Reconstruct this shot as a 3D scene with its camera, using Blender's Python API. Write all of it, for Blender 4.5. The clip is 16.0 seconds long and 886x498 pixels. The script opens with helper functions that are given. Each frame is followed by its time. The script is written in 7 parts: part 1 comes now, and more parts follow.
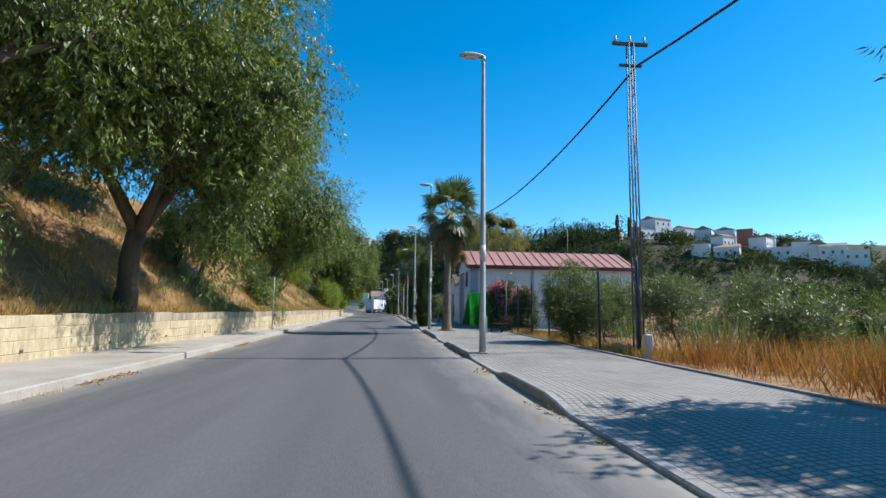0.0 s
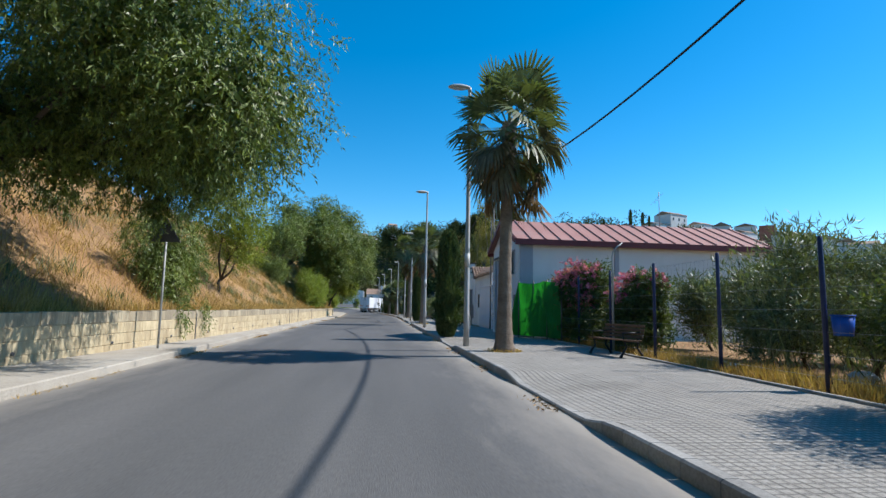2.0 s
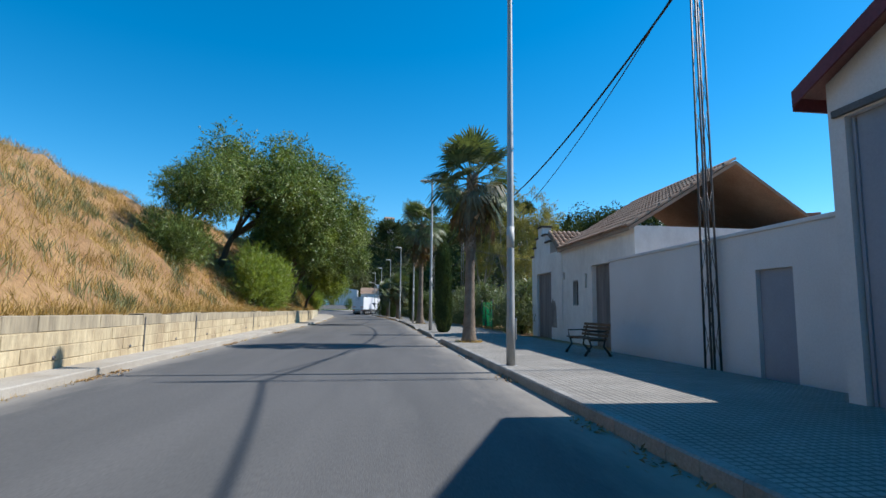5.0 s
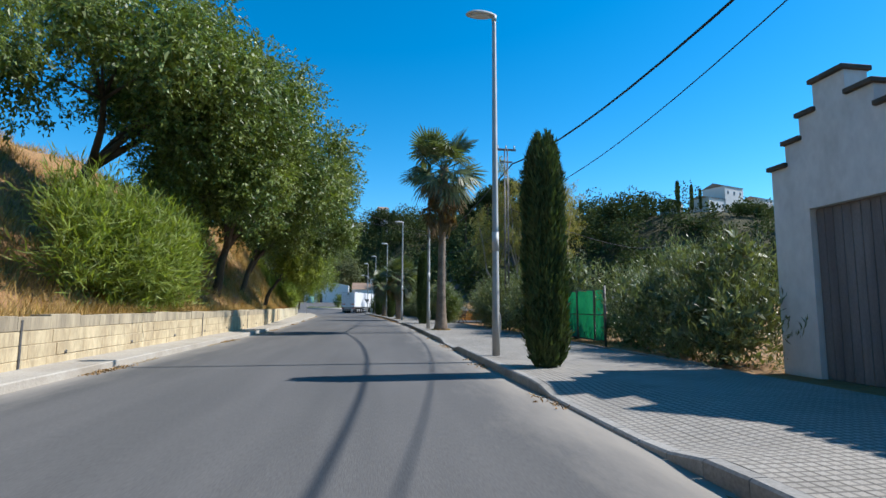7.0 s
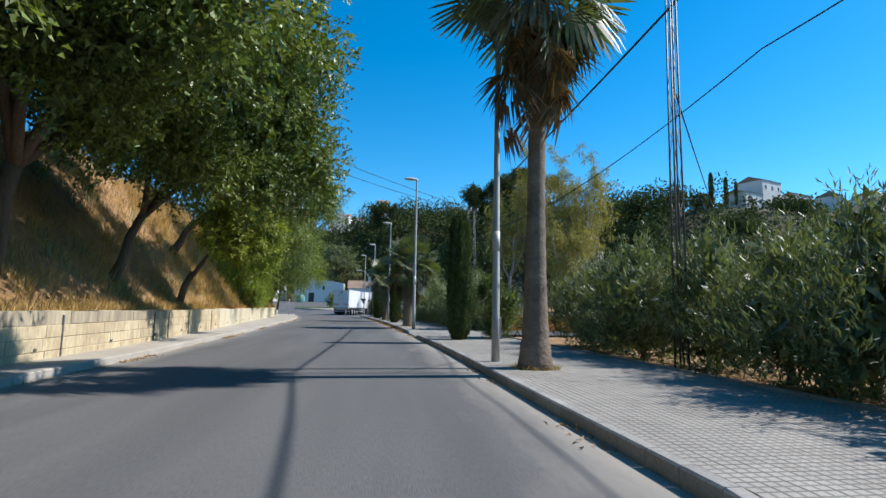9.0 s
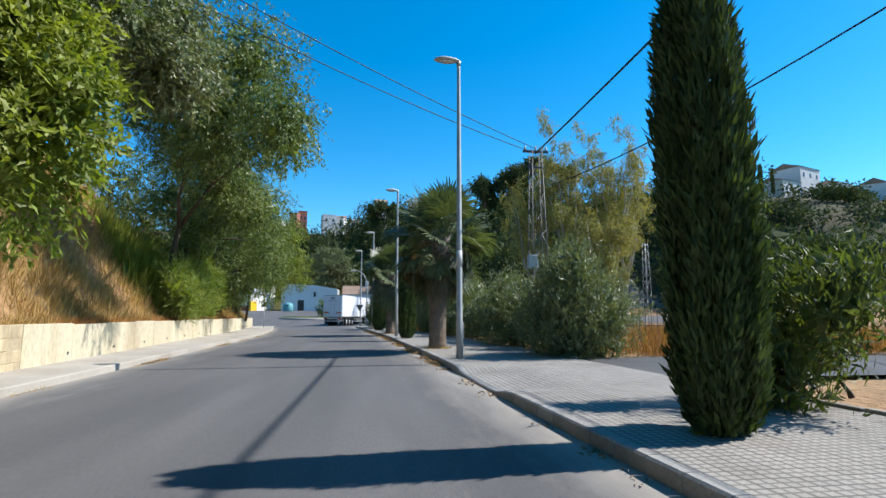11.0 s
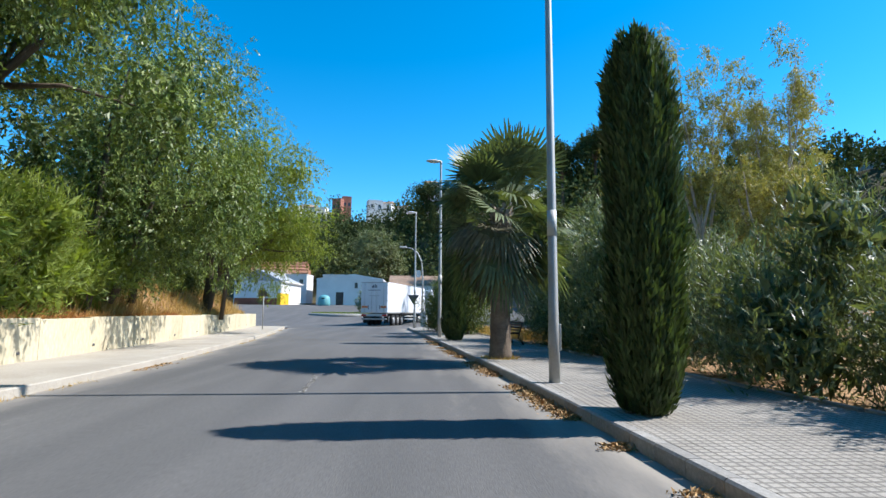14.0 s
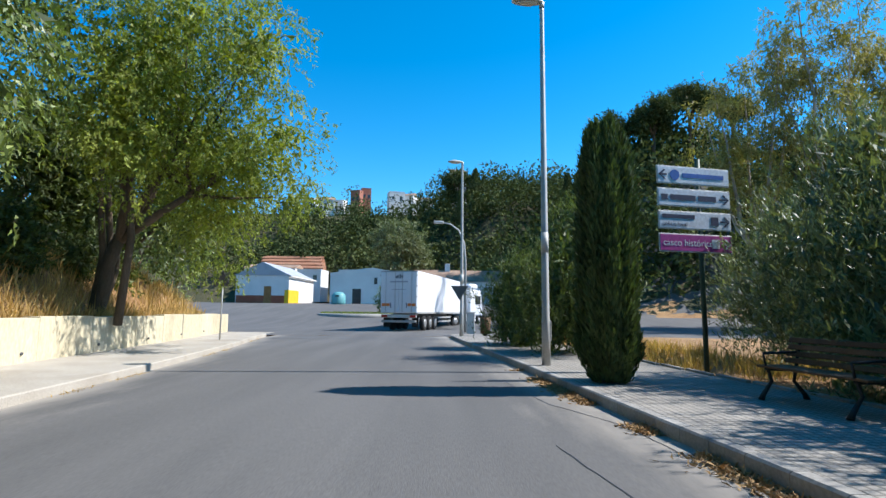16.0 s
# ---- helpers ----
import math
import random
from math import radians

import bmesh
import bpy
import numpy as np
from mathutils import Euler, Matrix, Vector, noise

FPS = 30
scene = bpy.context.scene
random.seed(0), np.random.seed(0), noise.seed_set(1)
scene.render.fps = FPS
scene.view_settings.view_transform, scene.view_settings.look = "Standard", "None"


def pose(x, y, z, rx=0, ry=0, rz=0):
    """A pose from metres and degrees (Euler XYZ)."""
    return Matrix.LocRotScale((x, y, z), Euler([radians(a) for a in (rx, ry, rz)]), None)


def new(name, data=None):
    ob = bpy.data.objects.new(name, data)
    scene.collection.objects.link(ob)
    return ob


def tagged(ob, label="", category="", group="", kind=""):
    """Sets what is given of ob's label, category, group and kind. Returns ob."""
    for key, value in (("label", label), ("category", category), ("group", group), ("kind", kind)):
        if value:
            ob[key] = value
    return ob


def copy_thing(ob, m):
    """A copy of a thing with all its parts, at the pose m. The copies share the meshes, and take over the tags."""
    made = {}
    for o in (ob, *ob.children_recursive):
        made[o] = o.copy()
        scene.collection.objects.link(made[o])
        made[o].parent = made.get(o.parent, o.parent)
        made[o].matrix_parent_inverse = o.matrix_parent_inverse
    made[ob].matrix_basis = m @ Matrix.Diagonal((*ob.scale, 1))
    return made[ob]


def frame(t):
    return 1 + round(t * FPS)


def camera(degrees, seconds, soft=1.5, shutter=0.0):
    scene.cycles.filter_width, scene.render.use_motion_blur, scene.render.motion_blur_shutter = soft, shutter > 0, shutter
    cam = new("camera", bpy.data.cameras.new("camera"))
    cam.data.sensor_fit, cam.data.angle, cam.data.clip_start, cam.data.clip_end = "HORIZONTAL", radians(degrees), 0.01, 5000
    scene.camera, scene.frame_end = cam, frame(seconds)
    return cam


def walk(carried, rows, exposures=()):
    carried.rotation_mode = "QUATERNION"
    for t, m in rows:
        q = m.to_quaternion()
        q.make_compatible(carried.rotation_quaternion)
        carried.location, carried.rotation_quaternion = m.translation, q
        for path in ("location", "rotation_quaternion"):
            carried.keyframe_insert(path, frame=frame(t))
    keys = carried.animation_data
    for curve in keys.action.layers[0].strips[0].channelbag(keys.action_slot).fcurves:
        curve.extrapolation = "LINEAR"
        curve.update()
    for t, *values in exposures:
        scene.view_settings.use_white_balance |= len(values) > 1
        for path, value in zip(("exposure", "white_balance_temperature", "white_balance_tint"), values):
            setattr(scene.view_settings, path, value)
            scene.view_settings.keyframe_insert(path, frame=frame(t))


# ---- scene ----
cam = camera(80.2, 16.0)


def eye(x, y, z, yaw, pitch, roll):
    """A camera pose from its place, its heading, its tilt up and its lean."""
    return pose(x, y, z, 0, 0, yaw) @ pose(0, 0, 0, 90 + pitch) @ pose(0, 0, 0, 0, 0, roll)


PATH = [
    (0, eye(0.640, -0.404, 1.289, -6.14, 6.57, 0.67)),
    (0.5, eye(0.585, 2.969, 1.294, -6.30, 6.55, 0.38)),
    (1, eye(0.538, 6.405, 1.278, -6.29, 6.56, 0.71)),
    (1.5, eye(0.518, 9.902, 1.273, -6.40, 6.54, 0.82)),
    (2, eye(0.502, 13.436, 1.290, -6.50, 6.52, 1.14)),
    (2.5, eye(0.478, 16.893, 1.296, -6.54, 6.46, 1.67)),
    (3, eye(0.453, 20.368, 1.296, -6.54, 6.52, 1.77)),
    (3.5, eye(0.437, 23.821, 1.300, -6.61, 6.39, 1.80)),
    (4, eye(0.400, 27.286, 1.271, -6.73, 6.32, 1.07)),
    (4.2, eye(0.388, 28.682, 1.274, -6.79, 6.44, 0.83)),
    (6.3, eye(0.317, 46.282, 1.287, -7.28, 6.79, 0.61)),
    (6.5, eye(0.325, 47.949, 1.285, -7.41, 7.10, 0.50)),
    (7, eye(0.353, 52.146, 1.284, -7.74, 6.29, 0.25)),
    (7.5, eye(0.391, 56.278, 1.289, -7.93, 6.70, 0.42)),
    (8, eye(0.453, 60.361, 1.286, -8.05, 6.50, 0.71)),
    (8.5, eye(0.501, 64.350, 1.277, -7.97, 6.53, 0.89)),
    (9, eye(0.526, 68.155, 1.294, -7.81, 6.50, 1.07)),
    (9.2, eye(0.535, 69.643, 1.291, -7.74, 6.67, 1.17)),
    (11.3, eye(0.481, 85.498, 1.286, -8.01, 7.25, -0.23)),
    (11.6, eye(0.479, 87.682, 1.279, -7.64, 7.20, -0.42)),
    (12, eye(0.455, 90.579, 1.276, -7.05, 6.92, -0.32)),
    (12.5, eye(0.365, 94.207, 1.294, -6.07, 6.90, -0.55)),
    (13, eye(0.227, 97.707, 1.275, -4.81, 6.89, -0.05)),
    (13.5, eye(0.043, 101.206, 1.298, -3.88, 6.78, 0.07)),
    (14, eye(-0.202, 104.708, 1.310, -2.99, 6.84, 0.44)),
    (14.5, eye(-0.487, 108.136, 1.309, -2.10, 6.76, 0.61)),
    (15, eye(-0.802, 111.466, 1.283, -1.45, 6.23, 0.56)),
    (15.5, eye(-1.128, 114.763, 1.271, -1.14, 6.12, 0.31)),
    (16, eye(-1.468, 118.020, 1.286, -0.76, 6.83, 0.57)),
]
EXPOSURES = [(0.0, 0.60), (1.0, 0.57), (2.5, 0.50), (4.0, 0.45), (6.5, 0.56), (8.0, 0.62), (9.2, 0.58), (11.5, 0.78), (13.0, 0.84), (15.0, 1.0), (16.0, 0.92)]
walk(cam, PATH, EXPOSURES)

# ---- world, sun, exposure ----
SUN_TO = Vector((0.965, 0.045, 0.995)).normalized()
world = bpy.data.worlds.new("sky_world")
scene.world = world
world.use_nodes = True
wn = world.node_tree.nodes
sky = wn.new("ShaderNodeTexSky")
sky.sky_type = "NISHITA"
sky.sun_disc = False
sky.sun_elevation = math.asin(SUN_TO.z)
sky.sun_rotation = math.atan2(SUN_TO.x, SUN_TO.y)
sky.altitude = 500
sky.air_density = 1.0
sky.dust_density = 0.25
sky.ozone_density = 4.0
tone = wn.new("ShaderNodeHueSaturation")
tone.inputs["Saturation"].default_value = 1.41
tone.inputs["Hue"].default_value = 0.491
world.node_tree.links.new(sky.outputs[0], tone.inputs["Color"])
world.node_tree.links.new(tone.outputs[0], wn["Background"].inputs[0])
wn["Background"].inputs[1].default_value = 0.132
sun = new("sun", bpy.data.lights.new("sun", "SUN"))
sun.data.energy = 4.7
sun.data.angle = radians(0.55)
sun.data.color = (1.0, 0.975, 0.97)
sun.rotation_euler = (-SUN_TO).to_track_quat("-Z", "Y").to_euler()


# ---- materials ----
def surface(name, c1, c2, scale=3.0, rough=0.8, bump=0.3, fine=40.0, metal=0.0, vary=0.0, c3=None, world_co=True,
            spec=0.3, translucent=0.0, bump_dist=0.02, stretch=(1, 1, 1), grain=0.6):
    """A node material: two colours mixed by a coarse noise, darkened and roughened by a fine one; c3 gives sparse stains."""
    m = bpy.data.materials.new(name)
    m.use_nodes = True
    nt = m.node_tree
    n, k = nt.nodes, nt.links.new
    b = n["Principled BSDF"]
    if world_co:
        co = n.new("ShaderNodeNewGeometry").outputs["Position"]
    else:
        co = n.new("ShaderNodeTexCoord").outputs["Object"]
    mp = n.new("ShaderNodeMapping")
    mp.inputs["Scale"].default_value = stretch
    k(co, mp.inputs[0])
    co = mp.outputs[0]

    def noise_tex(s, detail, r=0.55):
        t = n.new("ShaderNodeTexNoise")
        t.inputs["Scale"].default_value = s
        t.inputs["Detail"].default_value = detail
        t.inputs["Roughness"].default_value = r
        k(co, t.inputs["Vector"])
        return t.outputs["Fac"]

    def mix(kind, fac, a, bb):
        x = n.new("ShaderNodeMix")
        x.data_type = "RGBA"
        x.blend_type = kind
        for sock, v in ((x.inputs[0], fac), (x.inputs[6], a), (x.inputs[7], bb)):
            if isinstance(v, (int, float)):
                sock.default_value = v
            elif isinstance(v, tuple):
                sock.default_value = (*v, 1)
            else:
                k(v, sock)
        return x.outputs[2]

    def ramp(f, lo, hi):
        x = n.new("ShaderNodeMapRange")
        x.inputs[1].default_value, x.inputs[2].default_value = lo, hi
        k(f, x.inputs[0])
        return x.outputs[0]

    coarse = noise_tex(scale, 5)
    small = noise_tex(fine, 4, 0.65)
    col = mix("MIX", ramp(coarse, 0.35, 0.65), c1, c2)
    if c3:
        col = mix("MIX", ramp(noise_tex(scale * 0.37, 6, 0.7), 0.55, 0.72), col, c3)
    col = mix("MULTIPLY", grain, col, mix("MIX", ramp(small, 0.3, 0.7), (0.62, 0.62, 0.62), (1.25, 1.25, 1.25)))
    if vary:
        oi, gi = n.new("ShaderNodeObjectInfo"), n.new("ShaderNodeNewGeometry")
        add = n.new("ShaderNodeMath")
        add.operation = "ADD"
        k(oi.outputs["Random"], add.inputs[0])
        k(gi.outputs["Random Per Island"], add.inputs[1])
        fr = n.new("ShaderNodeMath")
        fr.operation = "FRACT"
        k(add.outputs[0], fr.inputs[0])
        col = mix("MULTIPLY", 1.0, col, mix("MIX", fr.outputs[0], (1 - vary,) * 3, (1 + vary,) * 3))
    k(col, b.inputs["Base Color"])
    b.inputs["Roughness"].default_value = rough
    b.inputs["Metallic"].default_value = metal
    b.inputs["Specular IOR Level"].default_value = spec
    if bump:
        bp = n.new("ShaderNodeBump")
        bp.inputs["Strength"].default_value = bump
        bp.inputs["Distance"].default_value = bump_dist
        k(small, bp.inputs["Height"])
        k(bp.outputs[0], b.inputs["Normal"])
    if translucent:
        tr = n.new("ShaderNodeBsdfTranslucent")
        k(mix("MULTIPLY", 1.0, col, (1.5, 1.6, 0.6)), tr.inputs[0])
        ms = n.new("ShaderNodeMixShader")
        ms.inputs[0].default_value = translucent
        k(b.outputs[0], ms.inputs[1])
        k(tr.outputs[0], ms.inputs[2])
        k(ms.outputs[0], n["Material Output"].inputs[0])
    return m


M = {}
M["asphalt"] = surface("asphalt", (0.092, 0.09, 0.086), (0.12, 0.116, 0.11), 0.9, 0.85, 0.35, 90, c3=(0.14, 0.136, 0.128), bump_dist=0.006, stretch=(1, 0.10, 1))


def road_dust(m):
    """Pale dust along the kerbs, by the road's own across-the-lane attribute, broken up by noise."""
    nt = m.node_tree
    n, k = nt.nodes, nt.links.new
    b = n["Principled BSDF"]
    at = n.new("ShaderNodeAttribute")
    at.attribute_name = "edge"
    pos = n.new("ShaderNodeNewGeometry")
    mp = n.new("ShaderNodeMapping")
    mp.inputs["Scale"].default_value = (1.6, 0.35, 1)
    k(pos.outputs["Position"], mp.inputs[0])
    nz = n.new("ShaderNodeTexNoise")
    nz.inputs["Scale"].default_value = 1.1
    nz.inputs["Detail"].default_value = 7
    nz.inputs["Roughness"].default_value = 0.68
    k(mp.outputs[0], nz.inputs["Vector"])
    ad = n.new("ShaderNodeMath")
    ad.operation = "MULTIPLY_ADD"
    k(nz.outputs["Fac"], ad.inputs[0])
    ad.inputs[1].default_value = 0.9
    k(at.outputs["Fac"], ad.inputs[2])
    rg = n.new("ShaderNodeMapRange")
    rg.inputs[1].default_value, rg.inputs[2].default_value = 0.62, 1.25
    rg.inputs[4].default_value = 0.92
    k(ad.outputs[0], rg.inputs[0])
    mx = n.new("ShaderNodeMix")
    mx.data_type = "RGBA"
    k(rg.outputs[0], mx.inputs[0])
    k(b.inputs["Base Color"].links[0].from_socket, mx.inputs[6])
    mx.inputs[7].default_value = (0.29, 0.262, 0.22, 1)
    k(mx.outputs[2], b.inputs["Base Color"])


road_dust(M["asphalt"])
M["asphalt_dark"] = surface("dark_asphalt", (0.064, 0.064, 0.064), (0.088, 0.086, 0.08), 0.6, 0.85, 0.4, 60, bump_dist=0.008)
M["tar"] = surface("tar_seal", (0.052, 0.052, 0.053), (0.08, 0.08, 0.08), 3, 0.55, 0.2, 50, bump_dist=0.004)
M["earth"] = surface("earth", (0.272, 0.152, 0.068), (0.352, 0.216, 0.1), 0.45, 0.95, 0.9, 5, c3=(0.16, 0.088, 0.04), bump_dist=0.16)
M["scrub"] = surface("scrub_ground", (0.04, 0.048, 0.02), (0.08, 0.068, 0.032), 0.12, 0.95, 0.9, 2, c3=(0.032, 0.044, 0.016), bump_dist=0.3)
M["concrete"] = surface("pavement_concrete", (0.33, 0.295, 0.24), (0.40, 0.365, 0.305), 0.8, 0.9, 0.3, 45, c3=(0.28, 0.24, 0.18), bump_dist=0.006)
M["slab"] = surface("slab_concrete", (0.224, 0.216, 0.196), (0.272, 0.264, 0.24), 1.0, 0.9, 0.3, 45, bump_dist=0.006)
M["tile"] = surface("pavement_tile", (0.264, 0.244, 0.21), (0.32, 0.298, 0.258), 0.7, 0.85, 0.3, 60, vary=0.06, c3=(0.208, 0.188, 0.156), bump_dist=0.004)


def stud_grooves(m, period, shift_x):
    """Adds the dirt that lies in the fine square grooves of a studded tile."""
    nt = m.node_tree
    n, k = nt.nodes, nt.links.new
    pos = n.new("ShaderNodeSeparateXYZ")
    k(n.new("ShaderNodeNewGeometry").outputs["Position"], pos.inputs[0])
    outs = []
    for axis, shift in (("X", shift_x), ("Y", 0.0)):
        chain = pos.outputs[axis]
        for op, val in (("SUBTRACT", shift), ("DIVIDE", period), ("FRACT", None), ("SUBTRACT", 0.5), ("ABSOLUTE", None)):
            node = n.new("ShaderNodeMath")
            node.operation = op
            k(chain, node.inputs[0])
            if val is not None:
                node.inputs[1].default_value = val
            chain = node.outputs[0]
        outs.append(chain)
    mx = n.new("ShaderNodeMath")
    mx.operation = "MAXIMUM"
    k(outs[0], mx.inputs[0])
    k(outs[1], mx.inputs[1])
    rg = n.new("ShaderNodeMapRange")
    rg.interpolation_type = "SMOOTHSTEP"
    rg.inputs[1].default_value, rg.inputs[2].default_value = 0.28, 0.46
    rg.inputs[3].default_value, rg.inputs[4].default_value = 1.0, 0.0
    k(mx.outputs[0], rg.inputs[0])
    b = n["Principled BSDF"]
    mixer = n.new("ShaderNodeMix")
    mixer.data_type = "RGBA"
    mixer.blend_type = "MULTIPLY"
    src = b.inputs["Base Color"].links[0].from_socket
    dirt = n.new("ShaderNodeMapRange")
    dirt.inputs[3].default_value, dirt.inputs[4].default_value = 0.55, 1.08
    k(rg.outputs[0], dirt.inputs[0])
    mixer.inputs[0].default_value = 1.0
    k(src, mixer.inputs[6])
    k(dirt.outputs[0], mixer.inputs[7])
    k(mixer.outputs[2], b.inputs["Base Color"])


stud_grooves(M["tile"], 0.1, 2.88 + 0.15)
M["kerb"] = surface("kerb_stone", (0.248, 0.236, 0.212), (0.312, 0.3, 0.272), 1.5, 0.9, 0.4, 30, vary=0.12, c3=(0.216, 0.2, 0.168), bump_dist=0.01)
M["wall_block"] = surface("retaining_wall_block", (0.40, 0.315, 0.19), (0.52, 0.43, 0.27), 2.2, 0.9, 1.0, 9, vary=0.07, c3=(0.29, 0.22, 0.135), bump_dist=0.035, stretch=(1, 1, 0.35))
M["wall_top"] = surface("weathered_top_course", (0.27, 0.225, 0.155), (0.43, 0.36, 0.24), 3.4, 0.95, 1.0, 9, vary=0.10, c3=(0.17, 0.14, 0.10), bump_dist=0.04, stretch=(1, 1, 0.16))
M["wall_panel"] = surface("cast_wall_panel", (0.48, 0.416, 0.276), (0.544, 0.48, 0.336), 0.8, 0.9, 0.4, 14, vary=0.04, c3=(0.384, 0.312, 0.2), bump_dist=0.015, stretch=(1, 1, 0.4))
M["mortar"] = surface("mortar", (0.36, 0.285, 0.175), (0.44, 0.36, 0.225), 2, 0.95, 0.8, 14, bump_dist=0.02)
M["straw"] = surface("dry_grass", (0.368, 0.232, 0.084), (0.448, 0.304, 0.12), 0.5, 0.9, 0, 5, vary=0.35, translucent=0.25)
M["litter_leaf"] = surface("dry_fallen_leaf", (0.272, 0.16, 0.068), (0.368, 0.24, 0.112), 0.5, 0.9, 0, 5, vary=0.4)
M["rust_grass"] = surface("rust_coloured_grass", (0.31, 0.125, 0.045), (0.43, 0.235, 0.08), 0.35, 0.9, 0, 5, vary=0.4, translucent=0.2)
M["leaf_dark"] = surface("dark_leaf", (0.064, 0.088, 0.027), (0.104, 0.132, 0.037), 0.5, 0.55, 0, 4, vary=0.45, translucent=0.30)
M["leaf_mid"] = surface("mid_green_leaf", (0.092, 0.132, 0.036), (0.172, 0.208, 0.05), 0.55, 0.42, 0, 4, vary=0.55, translucent=0.23)
M["leaf_light"] = surface("yellow_green_leaf", (0.16, 0.2, 0.032), (0.232, 0.256, 0.044), 0.6, 0.55, 0, 4, vary=0.40, translucent=0.38)
M["leaf_lime"] = surface("lime_green_leaf", (0.164, 0.208, 0.04), (0.212, 0.256, 0.056), 0.6, 0.55, 0, 4, vary=0.35, translucent=0.4)
M["leaf_olive"] = surface("grey_green_leaf", (0.12, 0.144, 0.064), (0.192, 0.212, 0.104), 0.9, 0.45, 0, 4, vary=0.5, translucent=0.2)
M["leaf_gold"] = surface("golden_leaf", (0.208, 0.188, 0.056), (0.288, 0.248, 0.084), 0.3, 0.6, 0, 4, vary=0.40, translucent=0.3)
M["leaf_cypress"] = surface("cypress_leaf", (0.048, 0.076, 0.024), (0.08, 0.112, 0.034), 1.2, 0.65, 0, 8, vary=0.45, translucent=0.15)
M["leaf_wood"] = surface("far_wood_leaf", (0.046, 0.066, 0.027), (0.092, 0.108, 0.044), 0.09, 0.95, 0, 1, vary=0.35, translucent=0.12, spec=0.05)
M["palm_leaf"] = surface("palm_leaf", (0.088, 0.112, 0.05), (0.136, 0.16, 0.076), 0.8, 0.45, 0, 6, vary=0.30, translucent=0.22, world_co=False)
M["palm_old"] = surface("withered_palm_leaf", (0.096, 0.1, 0.06), (0.168, 0.148, 0.096), 1.2, 0.6, 0, 6, vary=0.30, translucent=0.15, world_co=False)
M["palm_dead"] = surface("dead_palm_leaf", (0.152, 0.092, 0.048), (0.24, 0.152, 0.076), 1.5, 0.85, 0, 8, vary=0.30, translucent=0.2, world_co=False)
M["flower"] = surface("bougainvillea_bract", (0.50, 0.10, 0.32), (0.55, 0.24, 0.27), 1.4, 0.6, 0, 5, vary=0.35, translucent=0.3)
M["bark"] = surface("bark", (0.08, 0.06, 0.04), (0.128, 0.096, 0.068), 2, 0.95, 0.8, 18, bump_dist=0.03, stretch=(1, 1, 0.3))
M["pale_bark"] = surface("pale_peeling_bark", (0.272, 0.232, 0.184), (0.368, 0.328, 0.28), 1.2, 0.9, 0.3, 8, c3=(0.176, 0.136, 0.096), stretch=(1, 1, 0.3))
M["palm_bark"] = surface("palm_bark", (0.15, 0.115, 0.085), (0.23, 0.18, 0.135), 1.8, 0.95, 0.9, 11, c3=(0.105, 0.075, 0.055), bump_dist=0.03, stretch=(1, 1, 1.5))
M["palm_boot"] = surface("palm_boot", (0.216, 0.176, 0.136), (0.304, 0.256, 0.208), 3, 0.95, 0.6, 20, vary=0.25, c3=(0.136, 0.096, 0.072), bump_dist=0.02)
M["galvanised"] = surface("galvanised_steel", (0.336, 0.336, 0.32), (0.4, 0.4, 0.384), 2, 0.55, 0.1, 30, metal=0.35, c3=(0.304, 0.288, 0.264), grain=0.2)
M["steel_dark"] = surface("weathered_steel", (0.096, 0.096, 0.096), (0.144, 0.14, 0.136), 2, 0.6, 0.1, 30, metal=0.5)
M["blue_post"] = surface("dark_blue_paint", (0.016, 0.028, 0.08), (0.024, 0.04, 0.112), 2, 0.5, 0.1, 30)
M["blue_plastic"] = surface("blue_plastic", (0.01, 0.08, 0.42), (0.02, 0.11, 0.50), 2, 0.45, 0.05, 20, grain=0.2)
M["black_iron"] = surface("black_cast_iron", (0.016, 0.016, 0.018), (0.028, 0.028, 0.028), 4, 0.55, 0.2, 40)
M["bench_wood"] = surface("bench_wood", (0.096, 0.052, 0.024), (0.144, 0.08, 0.04), 3, 0.7, 0.2, 40, vary=0.15)
M["cable"] = surface("black_cable", (0.016, 0.016, 0.018), (0.024, 0.024, 0.024), 3, 0.6, 0, 20)
M["white_wall"] = surface("whitewashed_wall", (0.576, 0.576, 0.568), (0.64, 0.64, 0.632), 0.5, 0.9, 0.2, 30, c3=(0.528, 0.52, 0.496), bump_dist=0.01, grain=0.2)
M["old_wall"] = surface("old_lime_wall", (0.66, 0.64, 0.60), (0.78, 0.76, 0.72), 0.5, 0.95, 0.5, 5, c3=(0.50, 0.46, 0.40), bump_dist=0.03, stretch=(1, 1, 0.6), grain=0.25)
M["wall_stain"] = surface("bare_stained_render", (0.20, 0.18, 0.16), (0.34, 0.31, 0.27), 2.5, 0.95, 0.5, 12, bump_dist=0.02)
M["dado"] = surface("grey_dado", (0.288, 0.312, 0.352), (0.336, 0.36, 0.4), 0.8, 0.9, 0.2, 30)
M["shed_door"] = surface("grey_metal_door", (0.24, 0.272, 0.32), (0.28, 0.312, 0.36), 0.8, 0.6, 0.1, 30, grain=0.2)
M["wood_door"] = surface("grey_plank_door", (0.176, 0.16, 0.152), (0.24, 0.22, 0.208), 1.2, 0.9, 0.4, 25, vary=0.12, stretch=(4, 4, 0.5))
M["roof_metal"] = surface("red_metal_roof", (0.336, 0.16, 0.128), (0.4, 0.208, 0.168), 0.4, 0.6, 0.1, 20, c3=(0.304, 0.2, 0.176))
